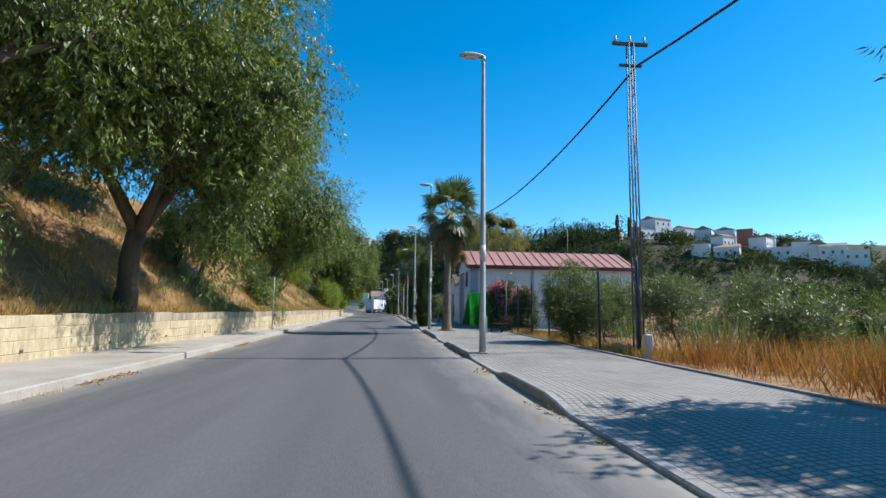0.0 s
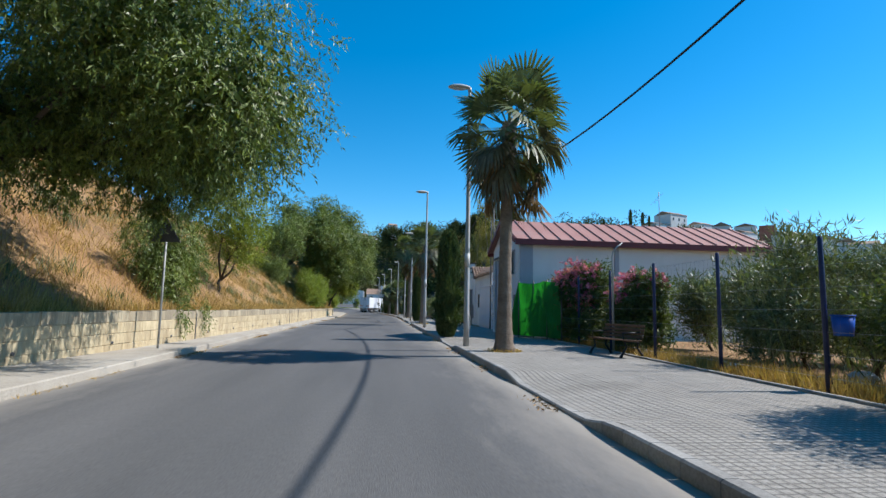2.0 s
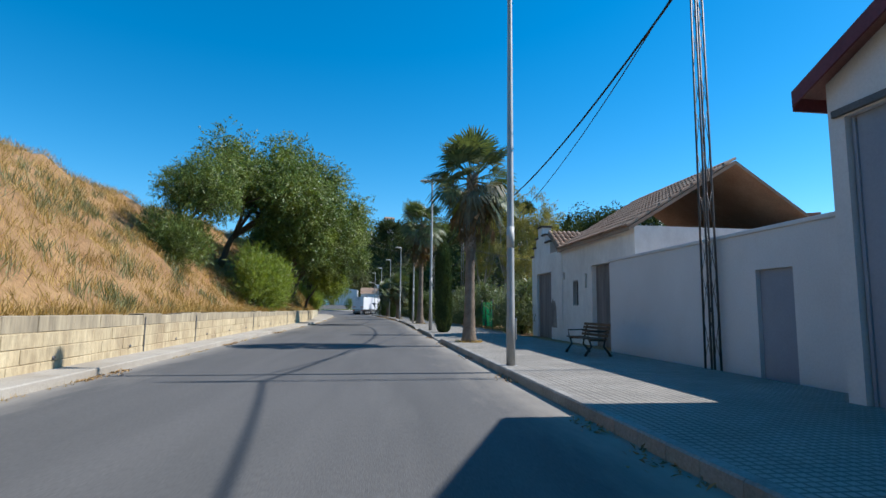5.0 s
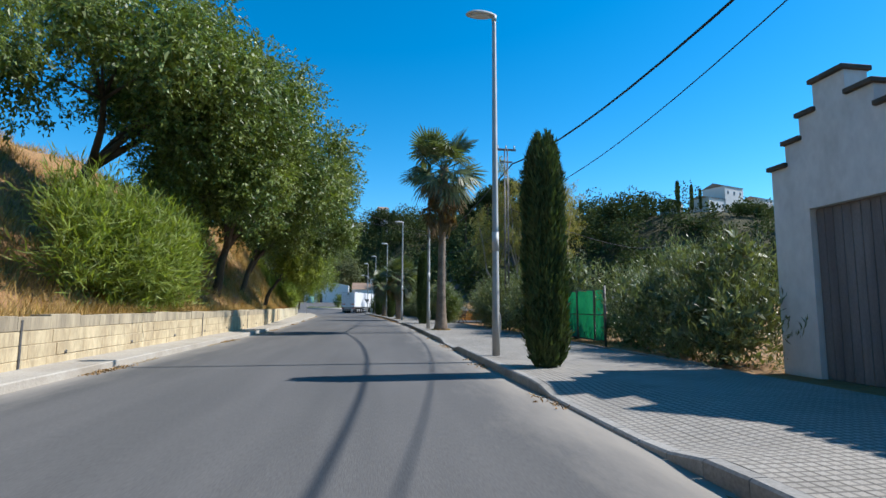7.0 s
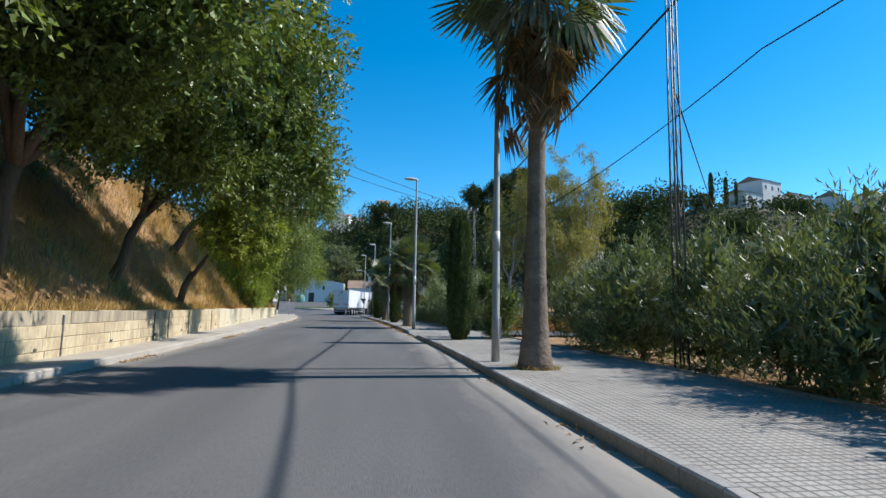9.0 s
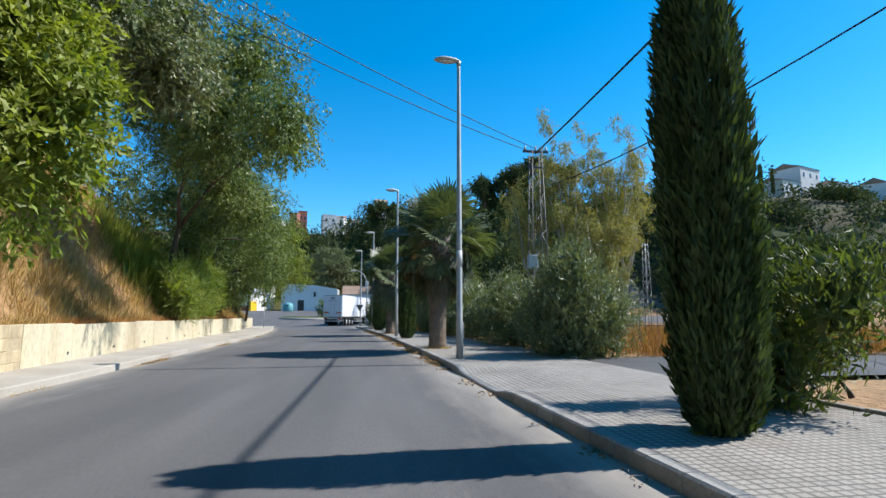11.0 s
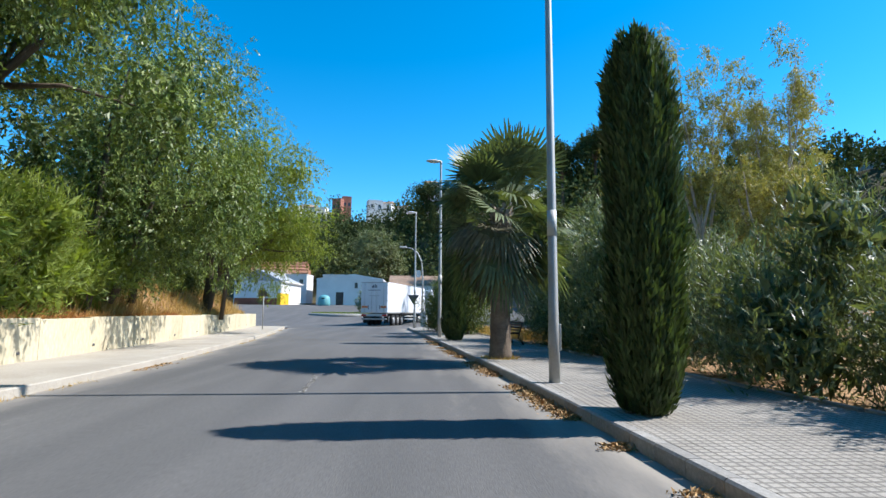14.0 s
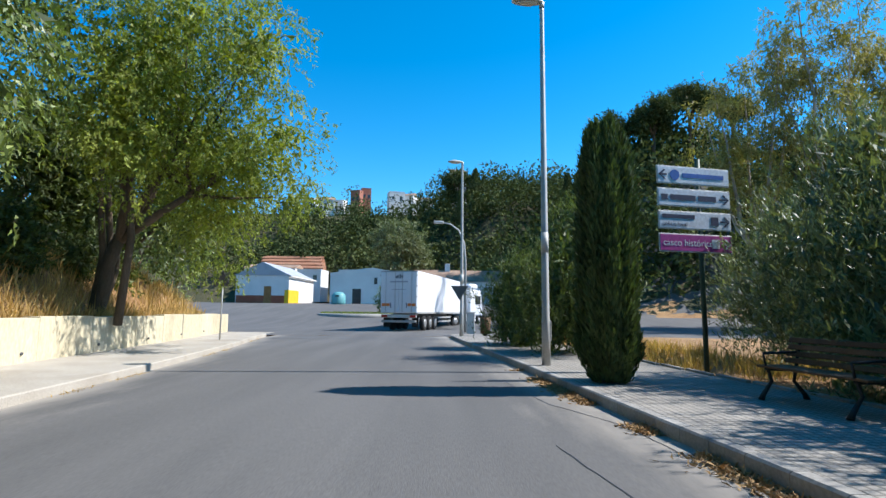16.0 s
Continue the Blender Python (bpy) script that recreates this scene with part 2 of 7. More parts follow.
M["fascia"] = surface("maroon_fascia", (0.128, 0.024, 0.028), (0.16, 0.036, 0.04), 1, 0.5, 0.1, 20)
M["coping"] = surface("black_weathered_coping", (0.072, 0.06, 0.048), (0.136, 0.112, 0.088), 2, 0.95, 0.4, 20)
M["roof_tile"] = surface("clay_roof_tile", (0.272, 0.176, 0.12), (0.352, 0.248, 0.176), 1.0, 0.9, 0.4, 20, vary=0.2, c3=(0.2, 0.16, 0.12))
M["wood_brown"] = surface("brown_door_wood", (0.22, 0.11, 0.04), (0.30, 0.16, 0.06), 2, 0.7, 0.2, 20)
M["red_earth"] = surface("bare_red_earth", (0.26, 0.11, 0.06), (0.34, 0.17, 0.10), 0.35, 0.95, 0.8, 3, c3=(0.16, 0.10, 0.05), bump_dist=0.2)
M["brick_red"] = surface("red_brick_wall", (0.288, 0.112, 0.08), (0.352, 0.152, 0.104), 0.5, 0.9, 0.3, 6)
M["yellow_paint"] = surface("ochre_yellow_paint", (0.64, 0.384, 0.016), (0.688, 0.44, 0.032), 1, 0.8, 0.1, 20)
M["red_dado"] = surface("oxide_red_paint", (0.24, 0.072, 0.04), (0.288, 0.096, 0.056), 1, 0.8, 0.1, 20)
M["window_dark"] = surface("window_glass_dark", (0.024, 0.032, 0.04), (0.04, 0.048, 0.056), 1, 0.15, 0, 10, spec=0.6)
M["net"] = surface("green_shade_net", (0.012, 0.16, 0.028), (0.016, 0.216, 0.04), 1.5, 0.8, 0.3, 60, translucent=0.35)
M["teal_net"] = surface("teal_shade_net", (0.006, 0.15, 0.125), (0.014, 0.215, 0.175), 1.5, 0.8, 0.3, 60, translucent=0.3)
M["truck_white"] = surface("white_truck_panel", (0.592, 0.608, 0.632), (0.64, 0.648, 0.664), 0.6, 0.45, 0.05, 10, spec=0.4, world_co=False, grain=0.2)
M["logo_grey"] = surface("grey_print", (0.08, 0.096, 0.12), (0.104, 0.12, 0.144), 1, 0.6, 0, 10)
M["rubber"] = surface("tyre_rubber", (0.014, 0.014, 0.014), (0.024, 0.024, 0.024), 4, 0.85, 0.2, 40)
M["rim"] = surface("wheel_rim", (0.36, 0.36, 0.36), (0.44, 0.44, 0.44), 4, 0.4, 0, 40, metal=0.7)
M["reflector"] = surface("orange_reflector", (0.64, 0.144, 0.032), (0.68, 0.2, 0.048), 5, 0.4, 0, 40)
M["red_lens"] = surface("red_lens", (0.36, 0.008, 0.008), (0.44, 0.016, 0.016), 5, 0.3, 0, 40)
M["sign_white"] = surface("white_sign_sheet", (0.528, 0.56, 0.592), (0.592, 0.616, 0.64), 2, 0.5, 0, 20)
M["sign_purple"] = surface("purple_sign_sheet", (0.288, 0.04, 0.192), (0.336, 0.056, 0.232), 2, 0.5, 0, 20)
M["sign_blue"] = surface("blue_print", (0.016, 0.08, 0.288), (0.024, 0.104, 0.336), 2, 0.5, 0, 20)
M["sign_black"] = surface("dark_print", (0.024, 0.032, 0.064), (0.04, 0.048, 0.08), 2, 0.5, 0, 20)
M["post_green"] = surface("dark_green_post", (0.024, 0.048, 0.032), (0.032, 0.064, 0.04), 2, 0.5, 0.1, 20)
M["bin_teal"] = surface("teal_plastic", (0.096, 0.288, 0.304), (0.128, 0.336, 0.352), 2, 0.5, 0.1, 20)
M["litter"] = surface("pale_litter", (0.528, 0.512, 0.48), (0.6, 0.584, 0.56), 4, 0.8, 0.2, 30)
M["lamp_shell"] = surface("lamp_shell", (0.44, 0.432, 0.4), (0.496, 0.488, 0.456), 4, 0.5, 0.1, 30, grain=0.2)
M["lamp_glass"] = surface("lamp_glass", (0.528, 0.528, 0.496), (0.576, 0.576, 0.544), 4, 0.25, 0, 30)


# ---- mesh helpers ----
def from_arrays(name, verts, quads):
    """A mesh of four-cornered faces from arrays of vertices and corner indices."""
    me = bpy.data.meshes.new(name)
    verts, faces = np.asarray(verts, np.float32), np.asarray(quads, np.int32)
    k = faces.shape[1]
    me.vertices.add(len(verts))
    me.vertices.foreach_set("co", verts.ravel())
    me.loops.add(faces.size)
    me.loops.foreach_set("vertex_index", faces.ravel())
    me.polygons.add(len(faces))
    me.polygons.foreach_set("loop_start", np.arange(0, faces.size, k, dtype=np.int32))
    me.polygons.foreach_set("use_smooth", np.zeros(len(faces), bool))
    me.update(calc_edges=True)
    return me


def part(name, data, material, parent=None, label=""):
    """Links a mesh or a bmesh as one object, under a thing or a part."""
    if isinstance(data, bmesh.types.BMesh):
        me = bpy.data.meshes.new(name)
        data.to_mesh(me)
        data.free()
        data = me
    if not data.materials:
        data.materials.append(M[material])
    ob = new(name, data)
    if parent is not None:
        ob.parent = parent
    return tagged(ob, label)


def thing(name, label, category, x=0, y=0, z=0, rz=0, group="", kind=""):
    """An empty at a thing's base that carries its parts."""
    ob = new(name)
    ob.empty_display_size = 0.2
    ob.matrix_basis = pose(x, y, z, 0, 0, rz)
    return tagged(ob, label, category, group, kind)


def box(bm, lo, hi, bevel=0.0):
    c = [(a + b) / 2 for a, b in zip(lo, hi)]
    s = [max(b - a, 1e-4) for a, b in zip(lo, hi)]
    r = bmesh.ops.create_cube(bm, size=1.0, matrix=Matrix.Translation(c) @ Matrix.Diagonal((*s, 1)))
    if bevel:
        es = list({e for v in r["verts"] for e in v.link_edges})
        bmesh.ops.bevel(bm, geom=es, offset=bevel, segments=1, affect="EDGES")
    return bm


def boxed(lo, hi, bevel=0.0):
    return box(bmesh.new(), lo, hi, bevel)


def tube(bm, pts, radii, n=8, cap=True):
    """A tapered tube along points."""
    rings = []
    pts = [Vector(p) for p in pts]
    side = None
    for i, p in enumerate(pts):
        d = (pts[min(i + 1, len(pts) - 1)] - pts[max(i - 1, 0)]).normalized()
        if side is None:
            side = d.orthogonal().normalized()
        side = (side - d * side.dot(d)).normalized()
        other = d.cross(side)
        rings.append([bm.verts.new(p + (side * math.cos(a) + other * math.sin(a)) * radii[i])
                      for a in (2 * math.pi * k / n for k in range(n))])
    for a, b in zip(rings, rings[1:]):
        for k in range(n):
            f = bm.faces.new((a[k], a[(k + 1) % n], b[(k + 1) % n], b[k]))
            f.smooth = True
    if cap:
        bm.faces.new(rings[0][::-1])
        bm.faces.new(rings[-1])
    return bm


def tubed(pts, radii, n=8):
    return tube(bmesh.new(), pts, radii, n)


def prism(bm, outline, depth, axis="x", at=0.0):
    """An outline in the plane across an axis, drawn out along it."""
    def place(u, v, w):
        return {"x": (w, u, v), "y": (u, w, v), "z": (u, v, w)}[axis]
    a = [bm.verts.new(place(u, v, at)) for u, v in outline]
    b = [bm.verts.new(place(u, v, at + depth)) for u, v in outline]
    bm.faces.new(a)
    bm.faces.new(b[::-1])
    for i in range(len(a)):
        j = (i + 1) % len(a)
        bm.faces.new((a[j], a[i], b[i], b[j]))
    bmesh.ops.recalc_face_normals(bm, faces=bm.faces)
    return bm


def blades(rng, at, way, length, width, facing=None):
    """Leaf blades: a slender three-cornered blade at each place, along each way; facing turns their flat sides outward."""
    n = len(at)
    way = way / np.maximum(np.linalg.norm(way, axis=1, keepdims=True), 1e-6)
    side = np.cross(way, rng.normal(size=(n, 3)) if facing is None else facing + rng.normal(size=(n, 3)) * 0.55)
    side /= np.maximum(np.linalg.norm(side, axis=1, keepdims=True), 1e-6)
    length = np.broadcast_to(np.asarray(length, float), (n,))[:, None]
    width = np.broadcast_to(np.asarray(width, float), (n,))[:, None]
    v = np.stack([at - side * width * 0.25, at + way * length * 0.45 + side * width * 0.75, at + way * length - side * width * 0.1], 1)
    return v.reshape(-1, 3), np.arange(n * 3).reshape(-1, 3)


def join(sets):
    vs, qs, k = [], [], 0
    for v, q in sets:
        vs.append(v)
        qs.append(q + k)
        k += len(v)
    return np.concatenate(vs), np.concatenate(qs)


def smooth_table(ys, xs, width):
    """A smoothed line x(y) through a few knots."""
    t = np.arange(-60, 320, 0.5)
    v = np.interp(t, ys, xs)
    k = np.hanning(int(width / 0.5) | 1)
    v = np.convolve(np.pad(v, len(k) // 2, mode="edge"), k / k.sum(), "valid")
    return lambda y: np.interp(y, t, v)


def smoothstep(a, b, v):
    u = np.clip((np.asarray(v, float) - a) / (b - a), 0, 1)
    return u * u * (3 - 2 * u)


# ---- the plan: lines along the road ----
KERB_R = smooth_table([-40, 84, 94, 98, 114, 130, 143, 160], [2.88, 2.88, 2.55, 2.5, 1.75, 0.52, -0.62, -2.2], 8)
KERB_L = smooth_table([-40, 20, 40, 60, 82, 95, 105, 118, 130, 137, 143], [-4.3, -4.3, -4.65, -4.9, -4.85, -5.3, -5.8, -6.3, -7.5, -8.5, -9.7], 8)
WALL_L = smooth_table([-40, 8, 18, 30, 45, 65, 84, 100, 108, 116, 124, 131, 137, 150],
                      [-6.9, -6.9, -6.3, -5.6, -5.4, -5.85, -5.9, -7.2, -8.0, -8.7, -9.3, -10.2, -10.9, -13.0], 6)
OUTER_R = smooth_table([-40, 10, 30, 60, 84, 100, 114, 130, 145], [6.7, 6.6, 7.2, 6.9, 6.6, 5.9, 5.0, 3.5, 2.3], 8)
BANK_H = smooth_table([-40, 0, 60, 90, 100, 110, 116, 125, 140, 150, 320], [7.4, 7.4, 7.4, 7.4, 7.6, 7.6, 4.6, 3.0, 1.8, 0.4, 0.2], 8)
BANK_S = smooth_table([-40, 68, 84, 104, 111, 119, 320], [0.8, 0.8, 1.1, 1.5, 1.5, 0.9, 0.8], 8)
DROPS = [(-2.0, 6.4), (9.8, 13.7), (19.2, 23.0), (30.8, 34.5), (56.3, 59.8), (67.9, 70.9), (91.7, 95.1)]
WALL_END = 146.0


def lowered(y):
    """How far the kerb is dropped at y: 1 in a crossing, 0 elsewhere."""
    y = np.asarray(y, float)
    d = np.zeros_like(y)
    for a, b in DROPS:
        d = np.maximum(d, smoothstep(a - 0.5, a + 0.5, y) * (1 - smoothstep(b - 0.5, b + 0.5, y)))
    return d


def pave_z(x, y):
    k = KERB_R(y)
    return 0.15 - 0.11 * lowered(y) * (1 - smoothstep(0.1, 1.6, np.asarray(x) - k))


def hill(x, y):
    """The height of the far ground: the rise past the crossing and the wooded hill round it."""
    x, y = np.asarray(x, float), np.asarray(y, float)
    rise = 2.4 * smoothstep(158, 200, y)
    a = 28 * smoothstep(0, 1, (0.75 * x + 0.66 * y - 150) / 52) * np.clip(1 - 0.0145 * (192 - y), 0.12, 1.05) * smoothstep(20, 60, x)
    near = smoothstep(-12, 14, x)
    b = (33.5 - 2.5 * near) * smoothstep(0, 1, (y - 212 + 8 * near) / (84 - 30 * near))
    c = 28 * np.exp(-((x - 41) / 21) ** 2) * smoothstep(172, 206, y)
    return np.maximum(np.maximum(rise, c), np.maximum(a, b)) + 1.2 * smoothstep(25, 70, x) * (1 - smoothstep(60, 120, a * 3))


def ground_z(x, y):
    """The height of the ground sheet."""
    x, y = np.broadcast_arrays(np.asarray(x, float), np.asarray(y, float))
    s = WALL_L(y) - x
    bank = 1.0 + BANK_S(y) * np.clip(s - 0.7, 0, None)
    top = 1.0 + BANK_H(y) - 0.6
    bank = np.where(bank < top, bank, top + 0.04 * (s - (top - 1) / BANK_S(y)).clip(0, 200))
    lump = 0.30 * np.sin(x * 1.1 + 0.7 * np.sin(y * 0.5)) * np.sin(y * 0.83 + x * 0.3) + 0.12 * np.sin(y * 2.3 + x * 1.7)
    bank = bank + lump * smoothstep(0.8, 2.5, s)
    fade = 1 - smoothstep(WALL_END - 4, WALL_END + 4, y)
    left = np.where(s > 0.2, bank * fade, -0.06)
    right = np.where(x > OUTER_R(y) + 0.3, 0.04 + 0.5 * lump * smoothstep(9, 20, x), -0.06)
    z = np.where(x < 0, left, right)
    z = np.where((y > 146.5) & (y < 200) & (np.abs(x) < 58), -0.06, z)
    h = hill(x, y)
    return np.where(h > 0.01, np.maximum(z, 0) * (1 - smoothstep(0, 6, h)) + h - 0.03, z)


# ---- ground, road, kerbs ----
def build_ground():
    ys = np.concatenate([[-1500, -500, -150, -70], np.arange(-40, 160, 0.8), np.arange(160, 330, 3.0), [345, 370, 420, 500, 700, 1100, 2500]])
    offs_l = np.array([1500, 600, 250, 120, 70, 45, 32, 25, 20, 17, 15, 13.5, 12, 11, 10.2, 9.4, 8.6, 7.8, 7, 6.2, 5.4, 4.7, 4, 3.4, 2.8, 2.2, 1.7, 1.2, 0.8, 0.5, 0.3, 0.17])
    offs_r = np.array([0.35, 0.8, 1.5, 2.3, 3.2, 4.5, 6, 8, 10, 13, 16, 20, 25, 31, 38, 46, 54, 62, 70, 78, 86, 95, 104, 114, 125, 140, 160, 190, 240, 330, 500, 900, 1800])
    left = WALL_L(ys)[:, None] - offs_l[None]
    mid = np.linspace(0, 1, 6)[None] * (OUTER_R(ys) - WALL_L(ys))[:, None] + WALL_L(ys)[:, None]
    right = OUTER_R(ys)[:, None] + offs_r[None]
    x = np.concatenate([left, mid, right], 1)
    y = np.repeat(ys[:, None], x.shape[1], 1)
    v = np.stack([x, y, ground_z(x, y)], -1).reshape(-1, 3)
    r, c = x.shape
    i = np.arange(r * c).reshape(r, c)
    q = np.stack([i[:-1, :-1], i[:-1, 1:], i[1:, 1:], i[1:, :-1]], -1).reshape(-1, 4)
    me = from_arrays("ground", v, q)
    me.polygons.foreach_set("use_smooth", np.ones(len(q), bool))
    g = part("ground", me, "earth")
    me.materials.append(M["scrub"])
    mid_x, mid_y = x.ravel()[q].mean(1), y.ravel()[q].mean(1)
    me.polygons.foreach_set("material_index", (hill(mid_x, mid_y) > 2.6).astype(np.int32))
    return tagged(g, "dry ochre earth bank and open ground", "ground", kind="structure")


def strip(name, mat, xa, xb, za, zb, ys, cols=2):
    """A sheet between two lines along the road."""
    f = np.linspace(0, 1, cols)
    x = xa[:, None] * (1 - f) + xb[:, None] * f
    z = za[:, None] * (1 - f) + zb[:, None] * f
    y = np.repeat(ys[:, None], cols, 1)
    v = np.stack([x, y, z], -1).reshape(-1, 3)
    i = np.arange(len(v)).reshape(len(ys), cols)
    q = np.stack([i[:-1, :-1], i[:-1, 1:], i[1:, 1:], i[1:, :-1]], -1).reshape(-1, 4)
    return from_arrays(name, v, q)


ground = build_ground()
ys = np.arange(-40, 146.1, 1.0)
road = tagged(part("road", strip("road", "asphalt", KERB_L(ys) - 0.05, KERB_R(ys) + 0.05, 0 * ys, 0 * ys, ys, 24), "asphalt"),
              "grey worn asphalt road bending gently", "road", kind="structure")
ex = np.linspace(0, 1, 24)[None]
road_w = (KERB_R(ys) - KERB_L(ys))[:, None]
edge = np.exp(-(1 - ex) * road_w / 0.62) + 0.8 * np.exp(-ex * road_w / 0.55)
at = road.data.attributes.new("edge", "FLOAT", "POINT")
at.data.foreach_set("value", edge.astype(np.float32).ravel())
gx, gy = np.meshgrid(np.linspace(-60, 60, 61), np.arange(146, 199, 2.0))
gz = np.maximum(hill(gx, gy), 0.0) + 0.006
gi = np.arange(gx.size).reshape(gx.shape)
crossing = tagged(part("road_crossing", from_arrays("road_crossing", np.stack([gx, gy, gz], -1).reshape(-1, 3),
                  np.stack([gi[:-1, :-1], gi[:-1, 1:], gi[1:, 1:], gi[1:, :-1]], -1).reshape(-1, 4)), "asphalt"),
                  "wide asphalt road crossing rising to the village", "road", kind="structure")
ly = np.arange(199, 224, 3.0)
lane_x = -19 - 0.12 * (ly - 199)
lane = tagged(part("road_lane", strip("road_lane", "asphalt", lane_x - 2.2, lane_x + 2.2, hill(lane_x, ly) + 0.25, hill(lane_x, ly) + 0.25, ly, 3), "asphalt"),
              "narrow asphalt lane climbing between houses", "road", kind="structure")


def kerb_row(line, side, y0, y1, name, label, drops, width=0.14, high=0.155, mat="kerb", gap=0.005):
    """Kerb stones one by one, each with its own edges."""
    row = thing(name, label, "kerb", kind="structure")
    y = y0
    while y < y1:
        xa, xb = float(line(y)), float(line(y + 0.49))
        h = [0.155 - 0.11 * float(lowered(v)) if drops else high for v in (y + 0.0, y + 0.5)]
        bm = bmesh.new()
        w = side * width
        pts = []
        for yy, xx, hh in ((y + gap, xa, h[0]), (y + 0.5 - gap, xb, h[1])):
            pts.append([bm.verts.new(p) for p in ((xx, yy, -0.05), (xx, yy, hh - 0.02), (xx + w * 0.16, yy, hh), (xx + w, yy, hh), (xx + w, yy, -0.05))])
        a, b = pts
        for k in range(5):
            bm.faces.new((a[k], a[(k + 1) % 5], b[(k + 1) % 5], b[k]))
        bm.faces.new(a[::-1])
        bm.faces.new(b)
        bmesh.ops.recalc_face_normals(bm, faces=bm.faces)
        part("kerb_stone", bm, mat, row)
        y += 0.5
    return row


kerb_row(KERB_R, 1, -8, 144, "kerb_right", "grey concrete kerb stones with dropped crossings", True)
kerb_row(KERB_L, -1, -4, 144, "kerb_left", "grey concrete kerb stones by the walled footpath", False, 0.13, 0.15, "concrete", 0.001)

# the narrow concrete footpath under the retaining wall
ys = np.arange(-40, 146.1, 1.0)
tagged(part("pavement_left", strip("pavement_left", "concrete", WALL_L(ys) - 0.05, KERB_L(ys) - 0.12, 0.155 + 0 * ys, 0.146 + 0 * ys, ys, 4), "concrete"),
       "pale dusty concrete footpath under the wall", "pavement", kind="structure")


# ---- retaining wall of blocks ----
def build_wall():
    wall = thing("wall_retaining", "cream block retaining wall with stained top course", "wall", kind="structure")
    ys = np.arange(-40, WALL_END + 0.1, 0.5)
    x0 = WALL_L(ys)
    out = np.array([(0.006, -0.05), (0.006, 1.03), (0.36, 1.03), (0.36, -0.05)])
    v = np.stack([x0[:, None] - out[None, :, 0], np.repeat(ys[:, None], 4, 1), np.repeat(out[None, :, 1], len(ys), 0)], -1).reshape(-1, 3)
    i = np.arange(len(v)).reshape(len(ys), 4)
    q = np.concatenate([np.stack([i[:-1, k], i[:-1, (k + 1) % 4], i[1:, (k + 1) % 4], i[1:, k]], -1) for k in range(4)] + [i[:1], i[-1:, ::-1]])
    part("wall_core", from_arrays("wall_core", v, q), "mortar", wall)
    rng = np.random.default_rng(5)
    count, rest = 0, []
    courses = [(0.06, 0.302), (0.308, 0.560), (0.566, 0.820), (0.826, 1.10)]
    for c, (z0, z1) in enumerate(courses):
        y = -30.0 + 0.37 * c
        while y < WALL_END - 0.9:
            ln = rng.uniform(0.75, 1.25)
            if y > 95:
                # beyond here the wall is cast in long panels
                if c < 3:
                    break
                ln = rng.uniform(2.0, 2.8)
                z0 = 0.06
            a, b = y + 0.004, y + ln - 0.004
            xa, xb = float(WALL_L(a)), float(WALL_L(b))
            p = rng.uniform(-0.002, 0.012)
            t = z1 - 0.01 + (rng.uniform(-0.03, 0.02) if c == 3 else 0)
            e = 0.007
            back = 0.38 if c == 3 else 0.12
            V = np.array([(xa - back, a, z0), (xa + p - e, a, z0), (xb + p - e, b, z0), (xb - back, b, z0),
                          (xa - back, a, t), (xa + p - e, a, t), (xb + p - e, b, t), (xb - back, b, t),
                          (xa + p, a + e, z0 + e), (xb + p, b - e, z0 + e), (xb + p, b - e, t - e), (xa + p, a + e, t - e)])
            Q = np.array([(0, 3, 2, 1), (4, 5, 6, 7), (0, 1, 5, 4), (3, 7, 6, 2), (1, 2, 9, 8), (2, 6, 10, 9), (6, 5, 11, 10), (5, 1, 8, 11), (8, 9, 10, 11)])
            if y > 95:
                part("panel", from_arrays("panel", V, Q), "wall_panel", wall)
            elif 14 <= y < 86 and count < 300:
                part("block", from_arrays("block", V, Q), "wall_top" if c == 3 else "wall_block", wall)
                count += 1
            else:
                rest.append((V, Q))
            y += ln
    tagged(part("blocks_rest", from_arrays("blocks_rest", *join(rest)), "wall_block", wall), kind="stuff")
    # dark weep holes
    for k, y in enumerate(np.arange(2, 142, 3.1)):
        x = float(WALL_L(y))
        part("weep_pipe", tubed([(x - 0.1, y, 0.36), (x + 0.035, y, 0.35)], [0.035, 0.035], 8), "steel_dark", wall)
    # dark drain slots down the wall's face
    for y in (31.8, 49.3, 53.4, 62.5, 73.0, 80.4, 85.6, 87.1, 89.8, 94.0):
        x = float(WALL_L(y))
        part("drain_slot", boxed((x - 0.02, y - 0.025, 0.16), (x + 0.028, y + 0.025, 1.02), 0.006), "steel_dark", wall)
    return wall


build_wall()


